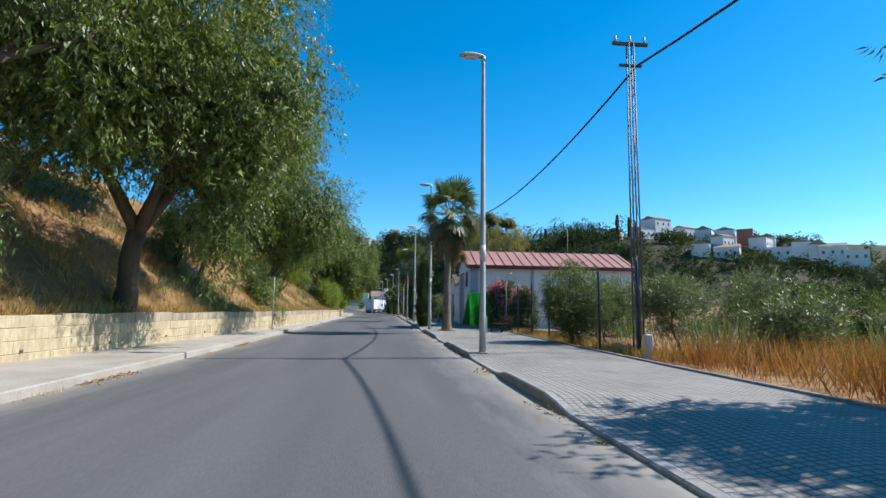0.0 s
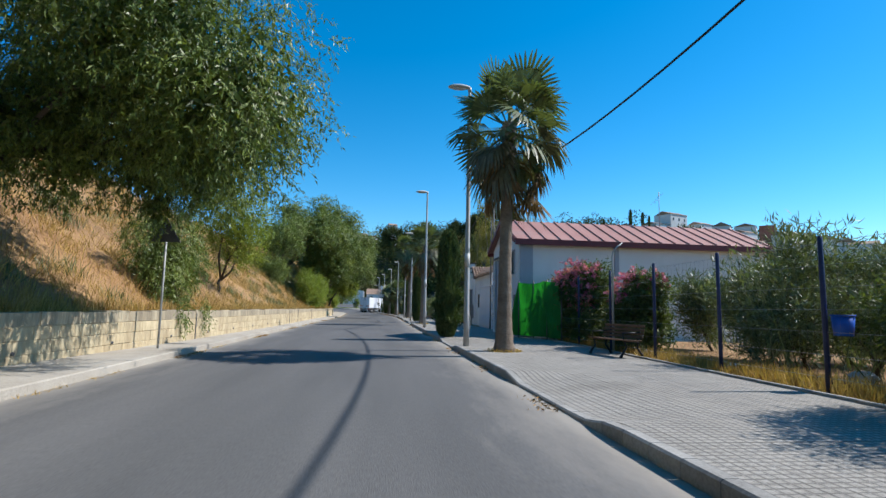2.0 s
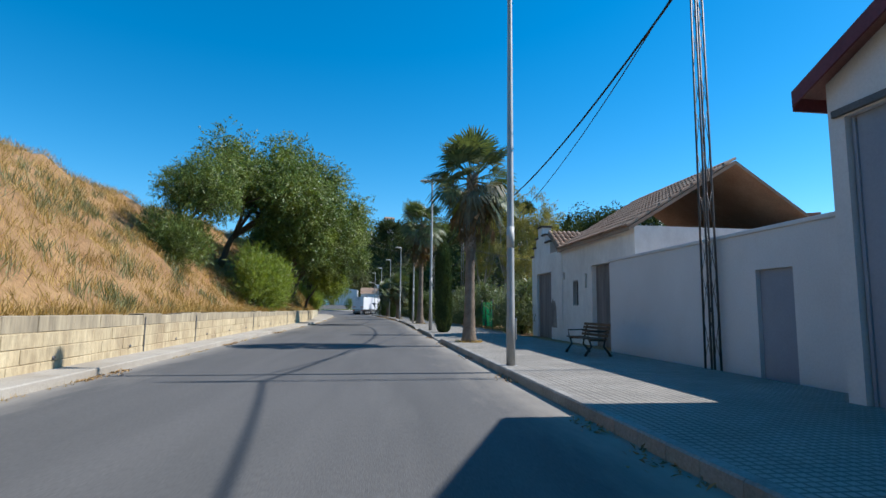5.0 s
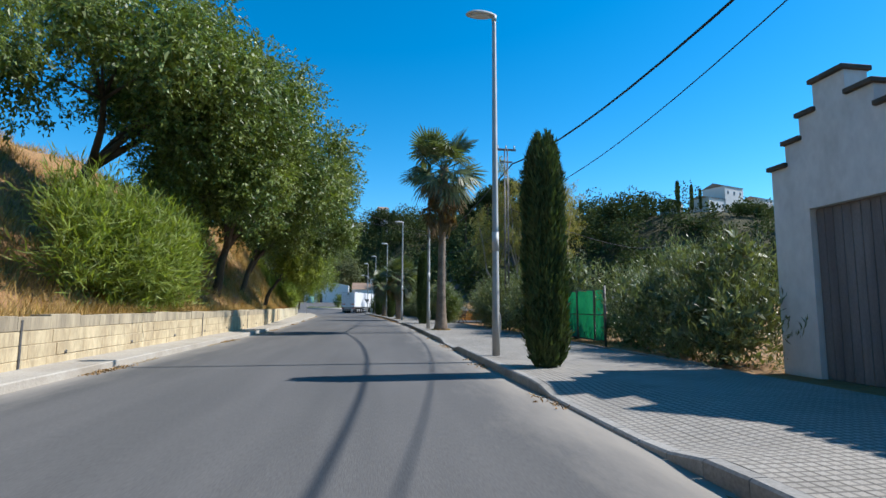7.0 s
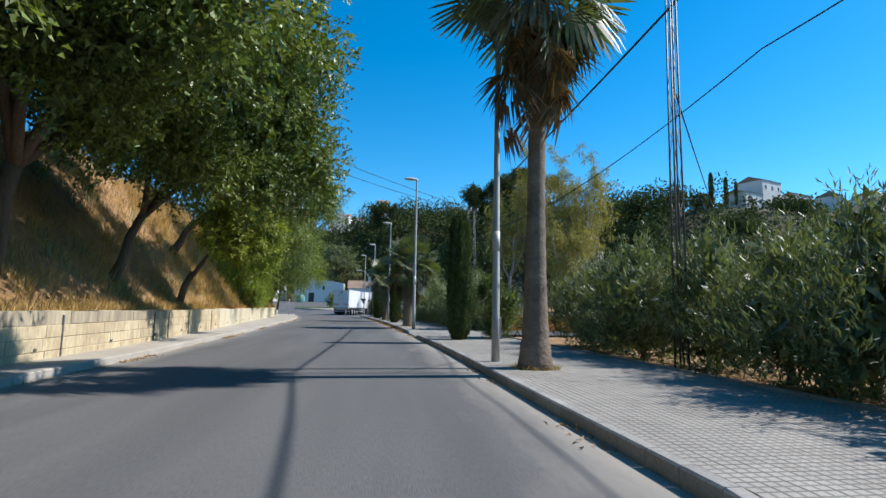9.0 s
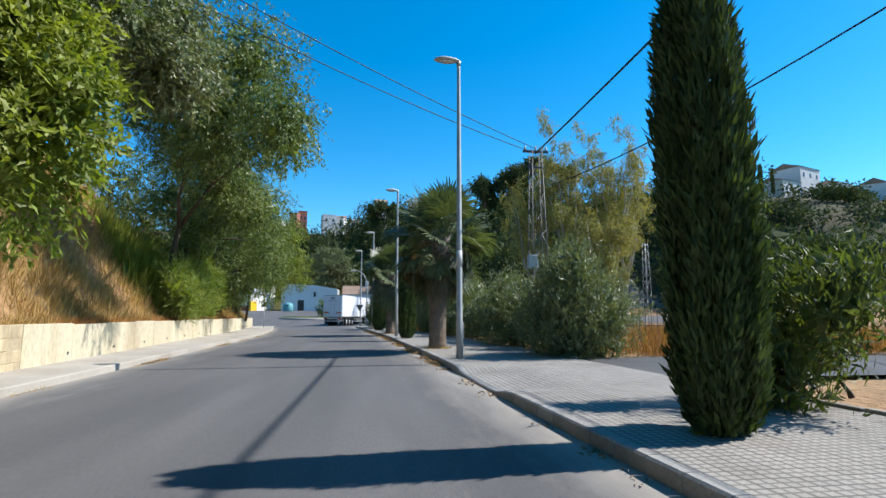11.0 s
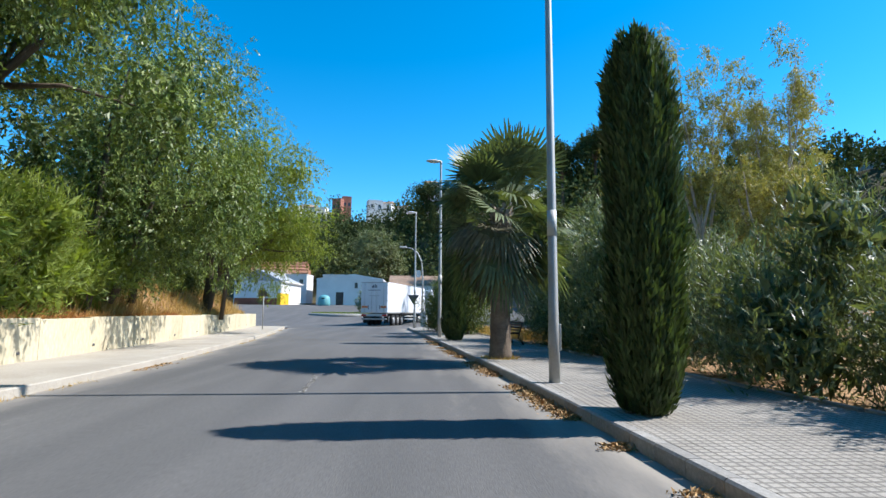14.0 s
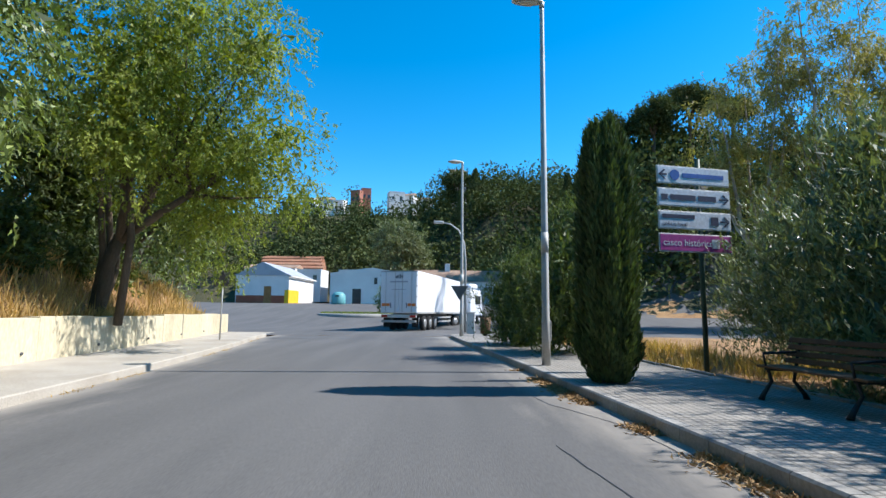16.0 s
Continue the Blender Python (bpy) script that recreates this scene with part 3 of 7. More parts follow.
# ---- right pavement of small ribbed tiles ----
def build_pavement():
    pav = thing("pavement_right", "pale grey pavement of small ribbed tiles", "pavement", kind="structure")
    ys = np.arange(-40, 146.1, 0.25)
    cols = 12
    f = np.linspace(0, 1, cols)
    x = (KERB_R(ys) + 0.125)[:, None] * (1 - f) + (OUTER_R(ys) + 0.1)[:, None] * f
    y = np.repeat(ys[:, None], cols, 1)
    v = np.stack([x, y, pave_z(x, y) - 0.003], -1).reshape(-1, 3)
    i = np.arange(len(v)).reshape(len(ys), cols)
    q = np.stack([i[:-1, :-1], i[:-1, 1:], i[1:, 1:], i[1:, :-1]], -1).reshape(-1, 4)
    part("pavement_bed", from_arrays("pavement_bed", v, q), "tile", pav)
    S, G, E = 0.2, 0.001, 0.0015
    pits = [(4.0, 28.1), (3.66, 53.95), (3.8, 78.5), (3.0, 102.2), (2.0, 118.3), (3.3, 35.4), (4.1, 62.9), (2.8, 111.7), (1.5, 127.0), (3.9, 88.2)]
    yy = np.arange(-6, 143, S)
    cells = []
    for y0 in yy:
        a = float(KERB_R(y0)) + 0.15
        n = int((float(OUTER_R(y0)) - a) / S)
        cells += [(a + k * S, y0) for k in range(n)]
    cells = np.array(cells)
    keep = np.ones(len(cells), bool)
    for px, py in pits:
        keep &= ~((np.abs(cells[:, 0] + 0.1 - px) < 0.42) & (np.abs(cells[:, 1] + 0.1 - py) < 0.42))
    cells = cells[keep]
    near = (cells[:, 1] >= 15.0) & (cells[:, 1] < 18.0)
    rng = np.random.default_rng(8)

    def tile_block(cx, cy, pads):
        lo = np.stack([cx, cy], -1)
        sets = []
        k = 3 if pads else 1
        w = (S - 2 * G) / k
        for a in range(k):
            for b in range(k):
                m = 0.007 if pads else 0.0
                x0, y0 = lo[:, 0] + G + a * w + m * 0.5, lo[:, 1] + G + b * w + m * 0.5
                x1, y1 = x0 + w - m, y0 + w - m
                dz = rng.uniform(-0.0005, 0.0005, len(cx))
                pts = []
                for (ax, ay, h) in ((x0, y0, -0.0025), (x1, y0, -0.0025), (x1, y1, -0.0025), (x0, y1, -0.0025),
                                    (x0 + E, y0 + E, 0.0), (x1 - E, y0 + E, 0.0), (x1 - E, y1 - E, 0.0), (x0 + E, y1 - E, 0.0)):
                    pts.append(np.stack([ax, ay, pave_z(ax, ay) + h + dz], -1))
                V = np.stack(pts, 1).reshape(-1, 3)
                base = np.array([(4, 5, 6, 7), (0, 1, 5, 4), (1, 2, 6, 5), (2, 3, 7, 6), (3, 0, 4, 7)])
                Q = (np.arange(len(cx))[:, None, None] * 8 + base[None]).reshape(-1, 4)
                sets.append((V, Q))
        return join(sets)

    first = cells[near][:300]
    proto = from_arrays("tile", *[(v if i else v - np.array([0, 0, 0.15])) for i, v in enumerate(tile_block(np.array([0.0]), np.array([-20.0]), True))])
    proto.transform(Matrix.Translation((0, 20, 0)))
    z0 = float(np.mean([v.co.z for v in proto.vertices]))
    for x, y in first:
        t = part("tile", proto, "tile", pav)
        t.location = (x, y, float(pave_z(x + 0.1, y + 0.1)) - z0 - 0.003)
    rest = np.concatenate([cells[~near], cells[near][300:]])
    tagged(part("tiles_rest", from_arrays("tiles_rest", *tile_block(rest[:, 0], rest[:, 1], False)), "tile", pav), kind="stuff")
    # a low back edging
    bm = bmesh.new()
    for y in np.arange(-8, 142, 1.0):
        if 92 < y < 97 or 34 < y < 62:
            continue
        x = float(OUTER_R(y))
        box(bm, (x, y + 0.01, -0.03), (x + 0.09, y + 0.99, 0.19), 0.008)
    tagged(part("edging", bm, "kerb", pav), kind="stuff")
    return pav


build_pavement()


# ---- street lamps ----
def street_lamp(x, y, rz=0, high=8.45):
    lamp = thing("street_lamp", "tall grey galvanised street lamp on the pavement", "street lamp", x, y, 0.13, rz, "street lamps")
    part("pole", tubed([(0, 0, 0), (0, 0, 1.0), (0, 0, 1.02), (0, 0, high - 0.2), (0, 0, high)], [0.095, 0.09, 0.085, 0.05, 0.045], 12), "galvanised", lamp)
    part("base_plate", boxed((-0.13, -0.13, -0.005), (0.13, 0.13, 0.022), 0.008), "galvanised", lamp)
    part("access_door", boxed((0.07, -0.05, 0.55), (0.115, 0.05, 1.0), 0.01), "galvanised", lamp)
    part("band", tubed([(0, 0, 2.5), (0, 0, 2.95)], [0.084, 0.082], 12), "lamp_shell", lamp, "pale sticker band")
    bm = bmesh.new()
    bmesh.ops.create_uvsphere(bm, u_segments=16, v_segments=8, radius=1.0)
    for v in bm.verts:
        v.co = Vector((v.co.x * 0.40 - 0.33, v.co.y * 0.17 * (1 - 0.25 * v.co.x), v.co.z * (0.10 if v.co.z > 0 else 0.035) + high + 0.02))
    for f in bm.faces:
        f.smooth = True
    head = part("lamp_head", bm, "lamp_shell", lamp)
    bm = bmesh.new()
    bmesh.ops.create_uvsphere(bm, u_segments=12, v_segments=6, radius=1.0)
    for v in bm.verts:
        v.co = Vector((v.co.x * 0.26 - 0.36, v.co.y * 0.11, v.co.z * 0.04 + high - 0.02))
    part("diffuser", bm, "lamp_glass", head)
    part("collar", tubed([(0, 0, high - 0.12), (0, 0, high + 0.03)], [0.06, 0.065], 10), "galvanised", lamp)
    return lamp


first = street_lamp(3.30, 13.95)
for x, y, a in ((3.18, 30.0, 0), (3.15, 45.95, 0), (3.30, 64.45, 0), (3.35, 79.8, 0), (2.98, 97.5, 3), (2.15, 113.6, 4), (0.97, 129.7, 5), (-0.22, 143.2, 6)):
    copy_thing(first, pose(x, y, 0.13, 0, 0, a))

# the lamp with a curved arm by the crossing
bent = thing("street_lamp", "older grey street lamp with a curved arm", "street lamp", 0.45, 152.0, 0.0, 0)
part("pole", tubed([(0, 0, 0), (0, 0, 4.6), (-0.1, 0, 5.8), (-0.45, 0, 6.6), (-1.0, 0, 7.0), (-1.5, 0, 7.1)], [0.085, 0.07, 0.06, 0.05, 0.045, 0.04], 10), "galvanised", bent)
part("lamp_head", boxed((-2.1, -0.11, 7.03), (-1.45, 0.11, 7.2), 0.04), "lamp_shell", bent)


# ---- power pylons and cables ----
def pylon(x, y, high, w0, w1, label, rz=0, mat="steel_dark", step=0.9):
    p = thing("power_pylon", label, "pylon", x, y, 0.0, rz, "power pylons")
    legs = [(-1, -1), (1, -1), (1, 1), (-1, 1)]

    def at(k, z):
        w = (w0 + (w1 - w0) * z / high) / 2
        return (legs[k][0] * w, legs[k][1] * w, z)
    for k in range(4):
        part("leg", tubed([at(k, 0), at(k, high)], [0.024, 0.02], 4), mat, p)
    z, flip = 0.3, 0
    while z + step < high:
        for k in range(4):
            a, b = (k, (k + 1) % 4) if flip else ((k + 1) % 4, k)
            part("brace", tubed([at(a, z), at(b, z + step)], [0.006 if w0 < 0.5 else 0.015] * 2, 4), mat, p)
        z += step
        flip = 1 - flip
    part("cross_arm", boxed((-0.55, -0.05, high - 0.08), (0.55, 0.05, high + 0.02), 0.01), mat, p)
    part("cross_arm", boxed((-0.35, -0.04, high - 0.75), (0.35, 0.04, high - 0.67), 0.01), mat, p)
    for s in (-0.45, 0.0, 0.45):
        part("insulator", tubed([(s, 0, high + 0.02), (s, 0, high + 0.08), (s, 0, high + 0.12), (s, 0, high + 0.2)], [0.03, 0.05, 0.03, 0.04], 8), "lamp_shell", p)
    return p


pylon(7.75, 13.9, 9.3, 0.21, 0.15, "slender dark steel lattice power pylon behind the fence")
pylon(7.2, 45.2, 10.2, 0.21, 0.15, "slender dark steel lattice power pylon behind the shed")
pylon(7.45, 79.2, 9.8, 0.21, 0.15, "slender dark steel lattice power pylon above the hedge")
tower = pylon(7.4, 104.0, 8.2, 0.80, 0.40, "wide grey steel lattice power pylon above the hedge", 0, "steel_dark", 0.75)
part("switch_box", boxed((-0.5, -0.35, 3.2), (-0.1, -0.1, 3.75), 0.02), "lamp_shell", tower, "pale grey switch box")
pylon(38.0, 150.0, 11.0, 0.9, 0.5, "pale lattice power pylon far across the field", 20, "galvanised", 1.0)
pylon(-13.5, 92.0, 6.4, 0.5, 0.3, "steel lattice power pylon among the trees on the bank")
bpy.context.view_layer.objects.active = None


def cable(a, b, sag, r, label, n=18):
    a, b = Vector(a), Vector(b)
    pts = [a.lerp(b, i / n) - Vector((0, 0, 4 * sag * (i / n) * (1 - i / n))) for i in range(n + 1)]
    return tagged(part("power_cable", tubed(pts, [r] * (n + 1), 6), "cable"), label, "cable", "overhead cables")


T1, T2, T3, T4 = (7.75, 13.9), (7.2, 45.2), (7.45, 79.2), (7.4, 104.0)
bundle = "thick black bundled overhead cable between pylons"
thin = "thin black overhead wire between pylons"
cable((8.8, -24, 9.6), (7.95, 13.9, 8.6), 1.7, 0.035, bundle)
cable((7.95, 13.9, 8.6), (7.5, 45.2, 9.4), 1.2, 0.035, bundle)
cable((7.5, 45.2, 9.4), (7.8, 79.2, 9.0), 1.6, 0.035, bundle)
cable((7.8, 79.2, 9.0), (*T4, 8.1), 0.15, 0.035, bundle)
cable((7.85, 45.2, 10.2), (9.8, 79.2, 7.75), 1.4, 0.018, thin)
cable((9.8, 79.2, 7.75), (7.9, 104.0, 6.7), 0.9, 0.018, thin)
cable((7.4, 104, 8.3), (-13.5, 92.0, 13.0), 0.5, 0.016, "thin black overhead wire crossing the road")
cable((7.4, 104, 8.1), (-13.5, 92.0, 12.2), 0.7, 0.016, "thin black overhead wire crossing the road")
cable((7.45, 79.2, 6.6), (62, 150, 15.5), 2.2, 0.02, "thin black overhead wire across the field")


# ---- palms ----
def frond_mesh(rng, name, petiole, blade, elev, droop=0.5, segs=26):
    """A fan frond held at an angle: a stalk and a pleated fan whose finger tips bend over towards the ground."""
    V, Q = [], []

    def quad(a, b, c, d):
        k = len(V)
        V.extend([a, b, c, d])
        Q.append((k, k + 1, k + 2, k + 3))
    w = 0.022
    for s in (0, 1):
        y0, y1 = petiole * s / 2, petiole * (s + 1) / 2
        quad((-w, y0, 0), (w, y0, 0), (w * 0.8, y1, 0.0), (-w * 0.8, y1, 0.0))
        quad((0, y0, -w), (0, y0, w), (0, y1, w), (0, y1, -w))
    span = radians(108)
    gy, gz = -math.sin(radians(elev)), -math.cos(radians(elev))
    for i in range(segs):
        a = -span + 2 * span * (i + 0.5) / segs
        half = span / segs * 1.02
        L = blade * (1.0 - 0.22 * abs(a / span) ** 2) * rng.uniform(0.9, 1.06)
        sag = droop * rng.uniform(0.75, 1.3)

        def p(ang, f, lift):
            r = L * f
            g = sag * L * (0.10 * f + 0.9 * max(0.0, f - 0.35) ** 1.7)
            cup = 0.16 * blade * f * abs(math.sin(a)) ** 1.5
            shrink = 1 - 0.35 * sag * max(0.0, f - 0.45)
            return (math.sin(ang) * r * shrink, petiole + math.cos(ang) * r * shrink + gy * g, cup + lift + gz * g)
        fold = 0.028
        turn = rng.uniform(-0.05, 0.05)
        quad(p(a, 0.03, 0), p(a + half, 0.52, fold), p(a, 0.57, -fold), p(a - half, 0.52, fold))
        quad(p(a + half, 0.52, fold), p(a + half * 0.55 + turn * 0.5, 0.80, 0), p(a - half * 0.55 + turn * 0.5, 0.80, 0), p(a - half, 0.52, fold))
        quad(p(a + half * 0.55 + turn * 0.5, 0.80, 0), p(a + turn + 0.006, 1.0, 0), p(a + turn - 0.006, 1.0, 0), p(a - half * 0.55 + turn * 0.5, 0.80, 0))
    return from_arrays(name, V, Q)


def hanging_frond(rng, name, out=0.55, drop=0.3, blade=1.05, span=0.55, segs=14):
    """A wilted frond: the stalk arches out and down, and the folded fan hangs straight from its end."""
    V, Q = [], []

    def quad(a, b, c, d):
        k = len(V)
        V.extend([a, b, c, d])
        Q.append((k, k + 1, k + 2, k + 3))
    w = 0.02
    arc = [(0, 0.0), (out * 0.5, 0.06), (out * 0.9, -drop * 0.3), (out, -drop)]
    for (y0, z0), (y1, z1) in zip(arc[:-1], arc[1:]):
        quad((-w, y0, z0), (w, y0, z0), (w, y1, z1), (-w, y1, z1))
        quad((0, y0, z0 - w), (0, y0, z0 + w), (0, y1, z1 + w), (0, y1, z1 - w))
    for i in range(segs):
        a = -span + 2 * span * (i + 0.5) / segs
        half = span / segs * 1.3
        L = blade * rng.uniform(0.75, 1.08)
        lift = rng.uniform(-0.12, 0.16)

        def p(ang, r, f):
            return (math.sin(ang) * r * (1 - 0.35 * r / blade), out + lift * r + f, -drop - math.cos(ang) * r)
        m = L * 0.5
        quad(p(a, 0.02, 0), p(a + half, m, 0.03), p(a, m * 1.1, -0.02), p(a - half, m, 0.03))
        quad(p(a + half, m, 0.03), p(a + rng.uniform(-0.05, 0.05), L, 0), p(a - half, m, 0.03), p(a, m * 1.05, -0.02))
    return from_arrays(name, V, Q)


prng = np.random.default_rng(21)
ANGLES = (78, 55, 32, 10, -14, -38, -62)
LIVE = [[frond_mesh(prng, "frond", 0.80, 1.05, e, dr) for dr in ((0.14, 0.32) if e > 40 else (0.35, 0.75))] for e in ANGLES]
LIVE_LONG = [[frond_mesh(prng, "frond", 1.0, 1.22, e, dr, 34) for dr in ((0.10, 0.24) if e > 40 else (0.26, 0.6))] for e in ANGLES]
OLD = [[frond_mesh(prng, "frond", 0.75, 0.98, e, dr) for dr in (0.9, 1.25)] for e in ANGLES]
DEAD = [hanging_frond(prng, "dead_frond", 0.42, 0.3, 1.05, 0.42), hanging_frond(prng, "dead_frond", 0.6, 0.45, 0.95, 0.5), hanging_frond(prng, "dead_frond", 0.3, 0.5, 1.0, 0.35),
        hanging_frond(prng, "dead_frond", 0.5, 0.3, 1.0, 0.6, 18), hanging_frond(prng, "dead_frond", 0.7, 0.45, 0.95, 0.55, 18)]
DEAD_LONG = [hanging_frond(prng, "dead_frond", o, 0.3, 1.1, 0.42, 16) for o in (0.9, 1.15, 1.3)]
for me in sum(LIVE + LIVE_LONG, []):
    me.materials.append(M["palm_leaf"])
for me in sum(OLD, []):
    me.materials.append(M["palm_old"])
for me in DEAD + DEAD_LONG:
    me.materials.append(M["palm_dead"])


def fan_palm(x, y, heart, r0, r1, live, dead, label, seed, long=False, lean=(0, 0), boots=0.0, swell=0.6, low=-72.0, skirt=None, size=1.0, drop=0.95):
    rng = np.random.default_rng(seed)
    p = thing("fan_palm", label, "palm tree", x, y, 0.1, 0, "fan palms")
    n = int(heart / 0.16)
    pts, rad = [], []
    for i in range(n + 1):
        f = i / n
        pts.append((lean[0] * f * f, lean[1] * f * f, f * heart))
        flare = r0 * (1 + swell * math.exp(-f * heart / 0.55))
        base = flare + (r1 - r0) * smoothstep(0.0, 0.5, f)
        rad.append(float(base * (1 + (0.028 if i % 2 else -0.018)) * rng.uniform(0.98, 1.02)))
    part("trunk", tubed(pts, rad, 16), "palm_bark", p)
    top = Vector((lean[0], lean[1], heart))
    # stubs of cut fronds under the crown
    if boots:
        count = int(boots * 52)
        for k in range(count):
            f = 1 - (k + 0.5) / count * boots / heart
            a = k * 2.4
            c = Vector((lean[0] * f * f, lean[1] * f * f, f * heart))
            o = Vector((math.cos(a), math.sin(a), 0))
            s = Vector((-math.sin(a), math.cos(a), 0))
            w = rng.uniform(0.05, 0.075) * (1 + 2.2 * max(0, r1 - 0.18))
            out = r1 + rng.uniform(0.03, 0.08)
            foot, top_ = c + o * (r1 * 0.93), c + o * out + Vector((0, 0, rng.uniform(0.16, 0.24)))
            bm = bmesh.new()
            v = [bm.verts.new(p) for p in (foot - s * w, foot + s * w, top_ + s * w * 0.55, top_ - s * w * 0.55,
                                           foot - s * w - o * 0.05, foot + s * w - o * 0.05, top_ + s * w * 0.55 - o * 0.06, top_ - s * w * 0.55 - o * 0.06)]
            for q in ((0, 1, 2, 3), (5, 4, 7, 6), (1, 0, 4, 5), (3, 2, 6, 7), (0, 3, 7, 4), (2, 1, 5, 6)):
                bm.faces.new([v[n_] for n_ in q])
            part("frond_stub", bm, "palm_boot", p)
    for k in range(live + dead):
        alive = k < live
        a = k * 137.5 + rng.uniform(-30, 30)
        if alive:
            u = (k + 0.5) / live
            e = 84 - (84 - low) * u ** 0.95 + rng.uniform(-15, 15)
            i = int(np.argmin([abs(e - g) for g in ANGLES]))
            old = e < -8 and rng.uniform() < 0.55
            me = (OLD if old else LIVE_LONG if long else LIVE)[i][k % 2]
            z = 0.15 - (0.7 if long else 0.55) * u
            name, note = "frond", "grey withering frond" if old else ""
        else:
            u = (k - live + 0.5) / dead
            e = rng.uniform(-22, 2)
            if skirt is not None:
                a = skirt + rng.uniform(-50, 25)
            me = DEAD[k % 5] if skirt is None else DEAD_LONG[k % 3]
            z = -0.35 - drop * u if skirt is None else 0.15 - 0.35 * u
            name, note = "dead_frond", "brown dead frond"
        f = part(name, me, "palm_leaf", p, note)
        s = size * rng.uniform(0.88, 1.12)
        f.matrix_basis = Matrix.Translation(top + Vector((0, 0, z))) @ Matrix.Diagonal((s, s, s, 1)) @ pose(0, 0, 0, 0, 0, a) @ pose(0, r1 * 0.5, 0, e, 0, 0) @ pose(0, 0, 0, 0, rng.uniform(-38, 38), 0)
    return p


fan_palm(3.95, 28.1, 6.55, 0.20, 0.175, 38, 20, "tall fan palm with a brown skirt in the pavement", 1, lean=(0.1, -0.1), boots=1.6, low=-72.0, size=1.1, drop=1.2)
fan_palm(3.66, 53.95, 6.15, 0.19, 0.17, 38, 18, "tall fan palm with a scarred trunk in the pavement", 2, lean=(0.1, 0), boots=2.9, low=-72.0, size=1.02, drop=1.2)
fan_palm(3.85, 78.5, 8.35, 0.24, 0.18, 42, 30, "tall fan palm with hanging dead fronds in the pavement", 3, lean=(0.12, 0), boots=2.6, low=-84.0, size=1.24, drop=1.7)
fan_palm(3.00, 102.2, 4.0, 0.29, 0.30, 54, 16, "stout short fan palm with a broad crown", 4, True, lean=(0.15, 0), boots=2.5, swell=0.12, low=-72.0, skirt=90.0, size=0.97)
fan_palm(2.00, 118.3, 3.9, 0.26, 0.25, 60, 4, "stout short fan palm drooping over a bench", 5, True, lean=(0.05, 0), boots=2.0, swell=0.15, low=-78.0, size=0.97)


# ---- cypresses ----
def cypress_mesh(rng, high, r, n, low=0.25, shaggy=0.0, leaf=1.0):
    z = low + (high - low) * rng.beta(1.0, 1.0, n)
    f = (z - low) / (high - low)
    rad = r * np.minimum(1, 0.62 + f / 0.10 * 0.38) * np.where(f > 0.66, np.sqrt(np.clip(1 - ((f - 0.66) / 0.345) ** 2.5, 0, 1)) * 0.9 + 0.1, 1)
    a = rng.uniform(0, 2 * np.pi, n)
    rad = rad * (0.93 + 0.08 * np.sin(a * 3 + z * 1.1) + 0.07 * np.sin(a * 9 - z * 0.9) + 0.05 * np.sin(a * 5 + z * 5))
    z = z * (0.985 + 0.015 * np.sin(a * 4 + 1.0) + 0.02 * np.sin(a * 13))
    rr = rad * np.sqrt(rng.uniform(0.45, 1.0, n))
    at = np.stack([np.cos(a) * rr, np.sin(a) * rr, z - 0.08], -1)
    way = np.stack([np.cos(a) * (0.35 + shaggy), np.sin(a) * (0.35 + shaggy), np.full(n, 1.0)], -1) + rng.normal(size=(n, 3)) * 0.22
    return from_arrays("foliage", *blades(rng, at, way, rng.uniform(0.10, 0.22, n) * leaf, rng.uniform(0.026, 0.05, n) * leaf, np.stack([np.cos(a), np.sin(a), np.full(n, 0.2)], -1)))


def cypress(x, y, high, r, label, seed, n=27000, bushy=False):
    rng = np.random.default_rng(seed)
    c = thing("cypress", label, "cypress", x, y, 0.1, seed * 40, "roadside cypresses")
    part("trunk", tubed([(0, 0, 0), (0, 0, high * 0.8)], [0.10, 0.03], 8), "bark", c)
    part("foliage", cypress_mesh(rng, high, r, n, 0.12), "leaf_cypress", c)
    if bushy:
        v = []
        for k in range(22):
            a, e = rng.uniform(0, 6.28), rng.uniform(0.5, 1.9)
            m = 420
            t = rng.uniform(0, 1, m)
            L = rng.uniform(0.2, 0.55)
            o = np.array([math.cos(a), math.sin(a), 0.25])
            at = o[None] * (0.25 + t[:, None] * L) + np.array([0, 0, e])[None] + rng.normal(size=(m, 3)) * 0.07
            v.append(blades(rng, at, o[None] + rng.normal(size=(m, 3)) * 0.5, 0.11, 0.03))
        part("side_growth", from_arrays("side_growth", *join(v)), "leaf_cypress", c)
    return c


cypress(3.24, 35.4, 4.5, 0.46, "columnar dark green cypress with bushy side shoots", 31, 26000, True)
cypress(3.72, 62.1, 4.62, 0.41, "neat columnar dark green cypress on the pavement", 32)
cypress(2.56, 110.95, 4.75, 0.44, "neat columnar dark green cypress on the pavement", 33)
cypress(1.48, 127.0, 4.55, 0.51, "broad columnar dark green cypress beside the lamp", 34, 32000)
cypress(3.95, 88.2, 4.9, 0.45, "columnar dark green cypress beside a bench", 35)


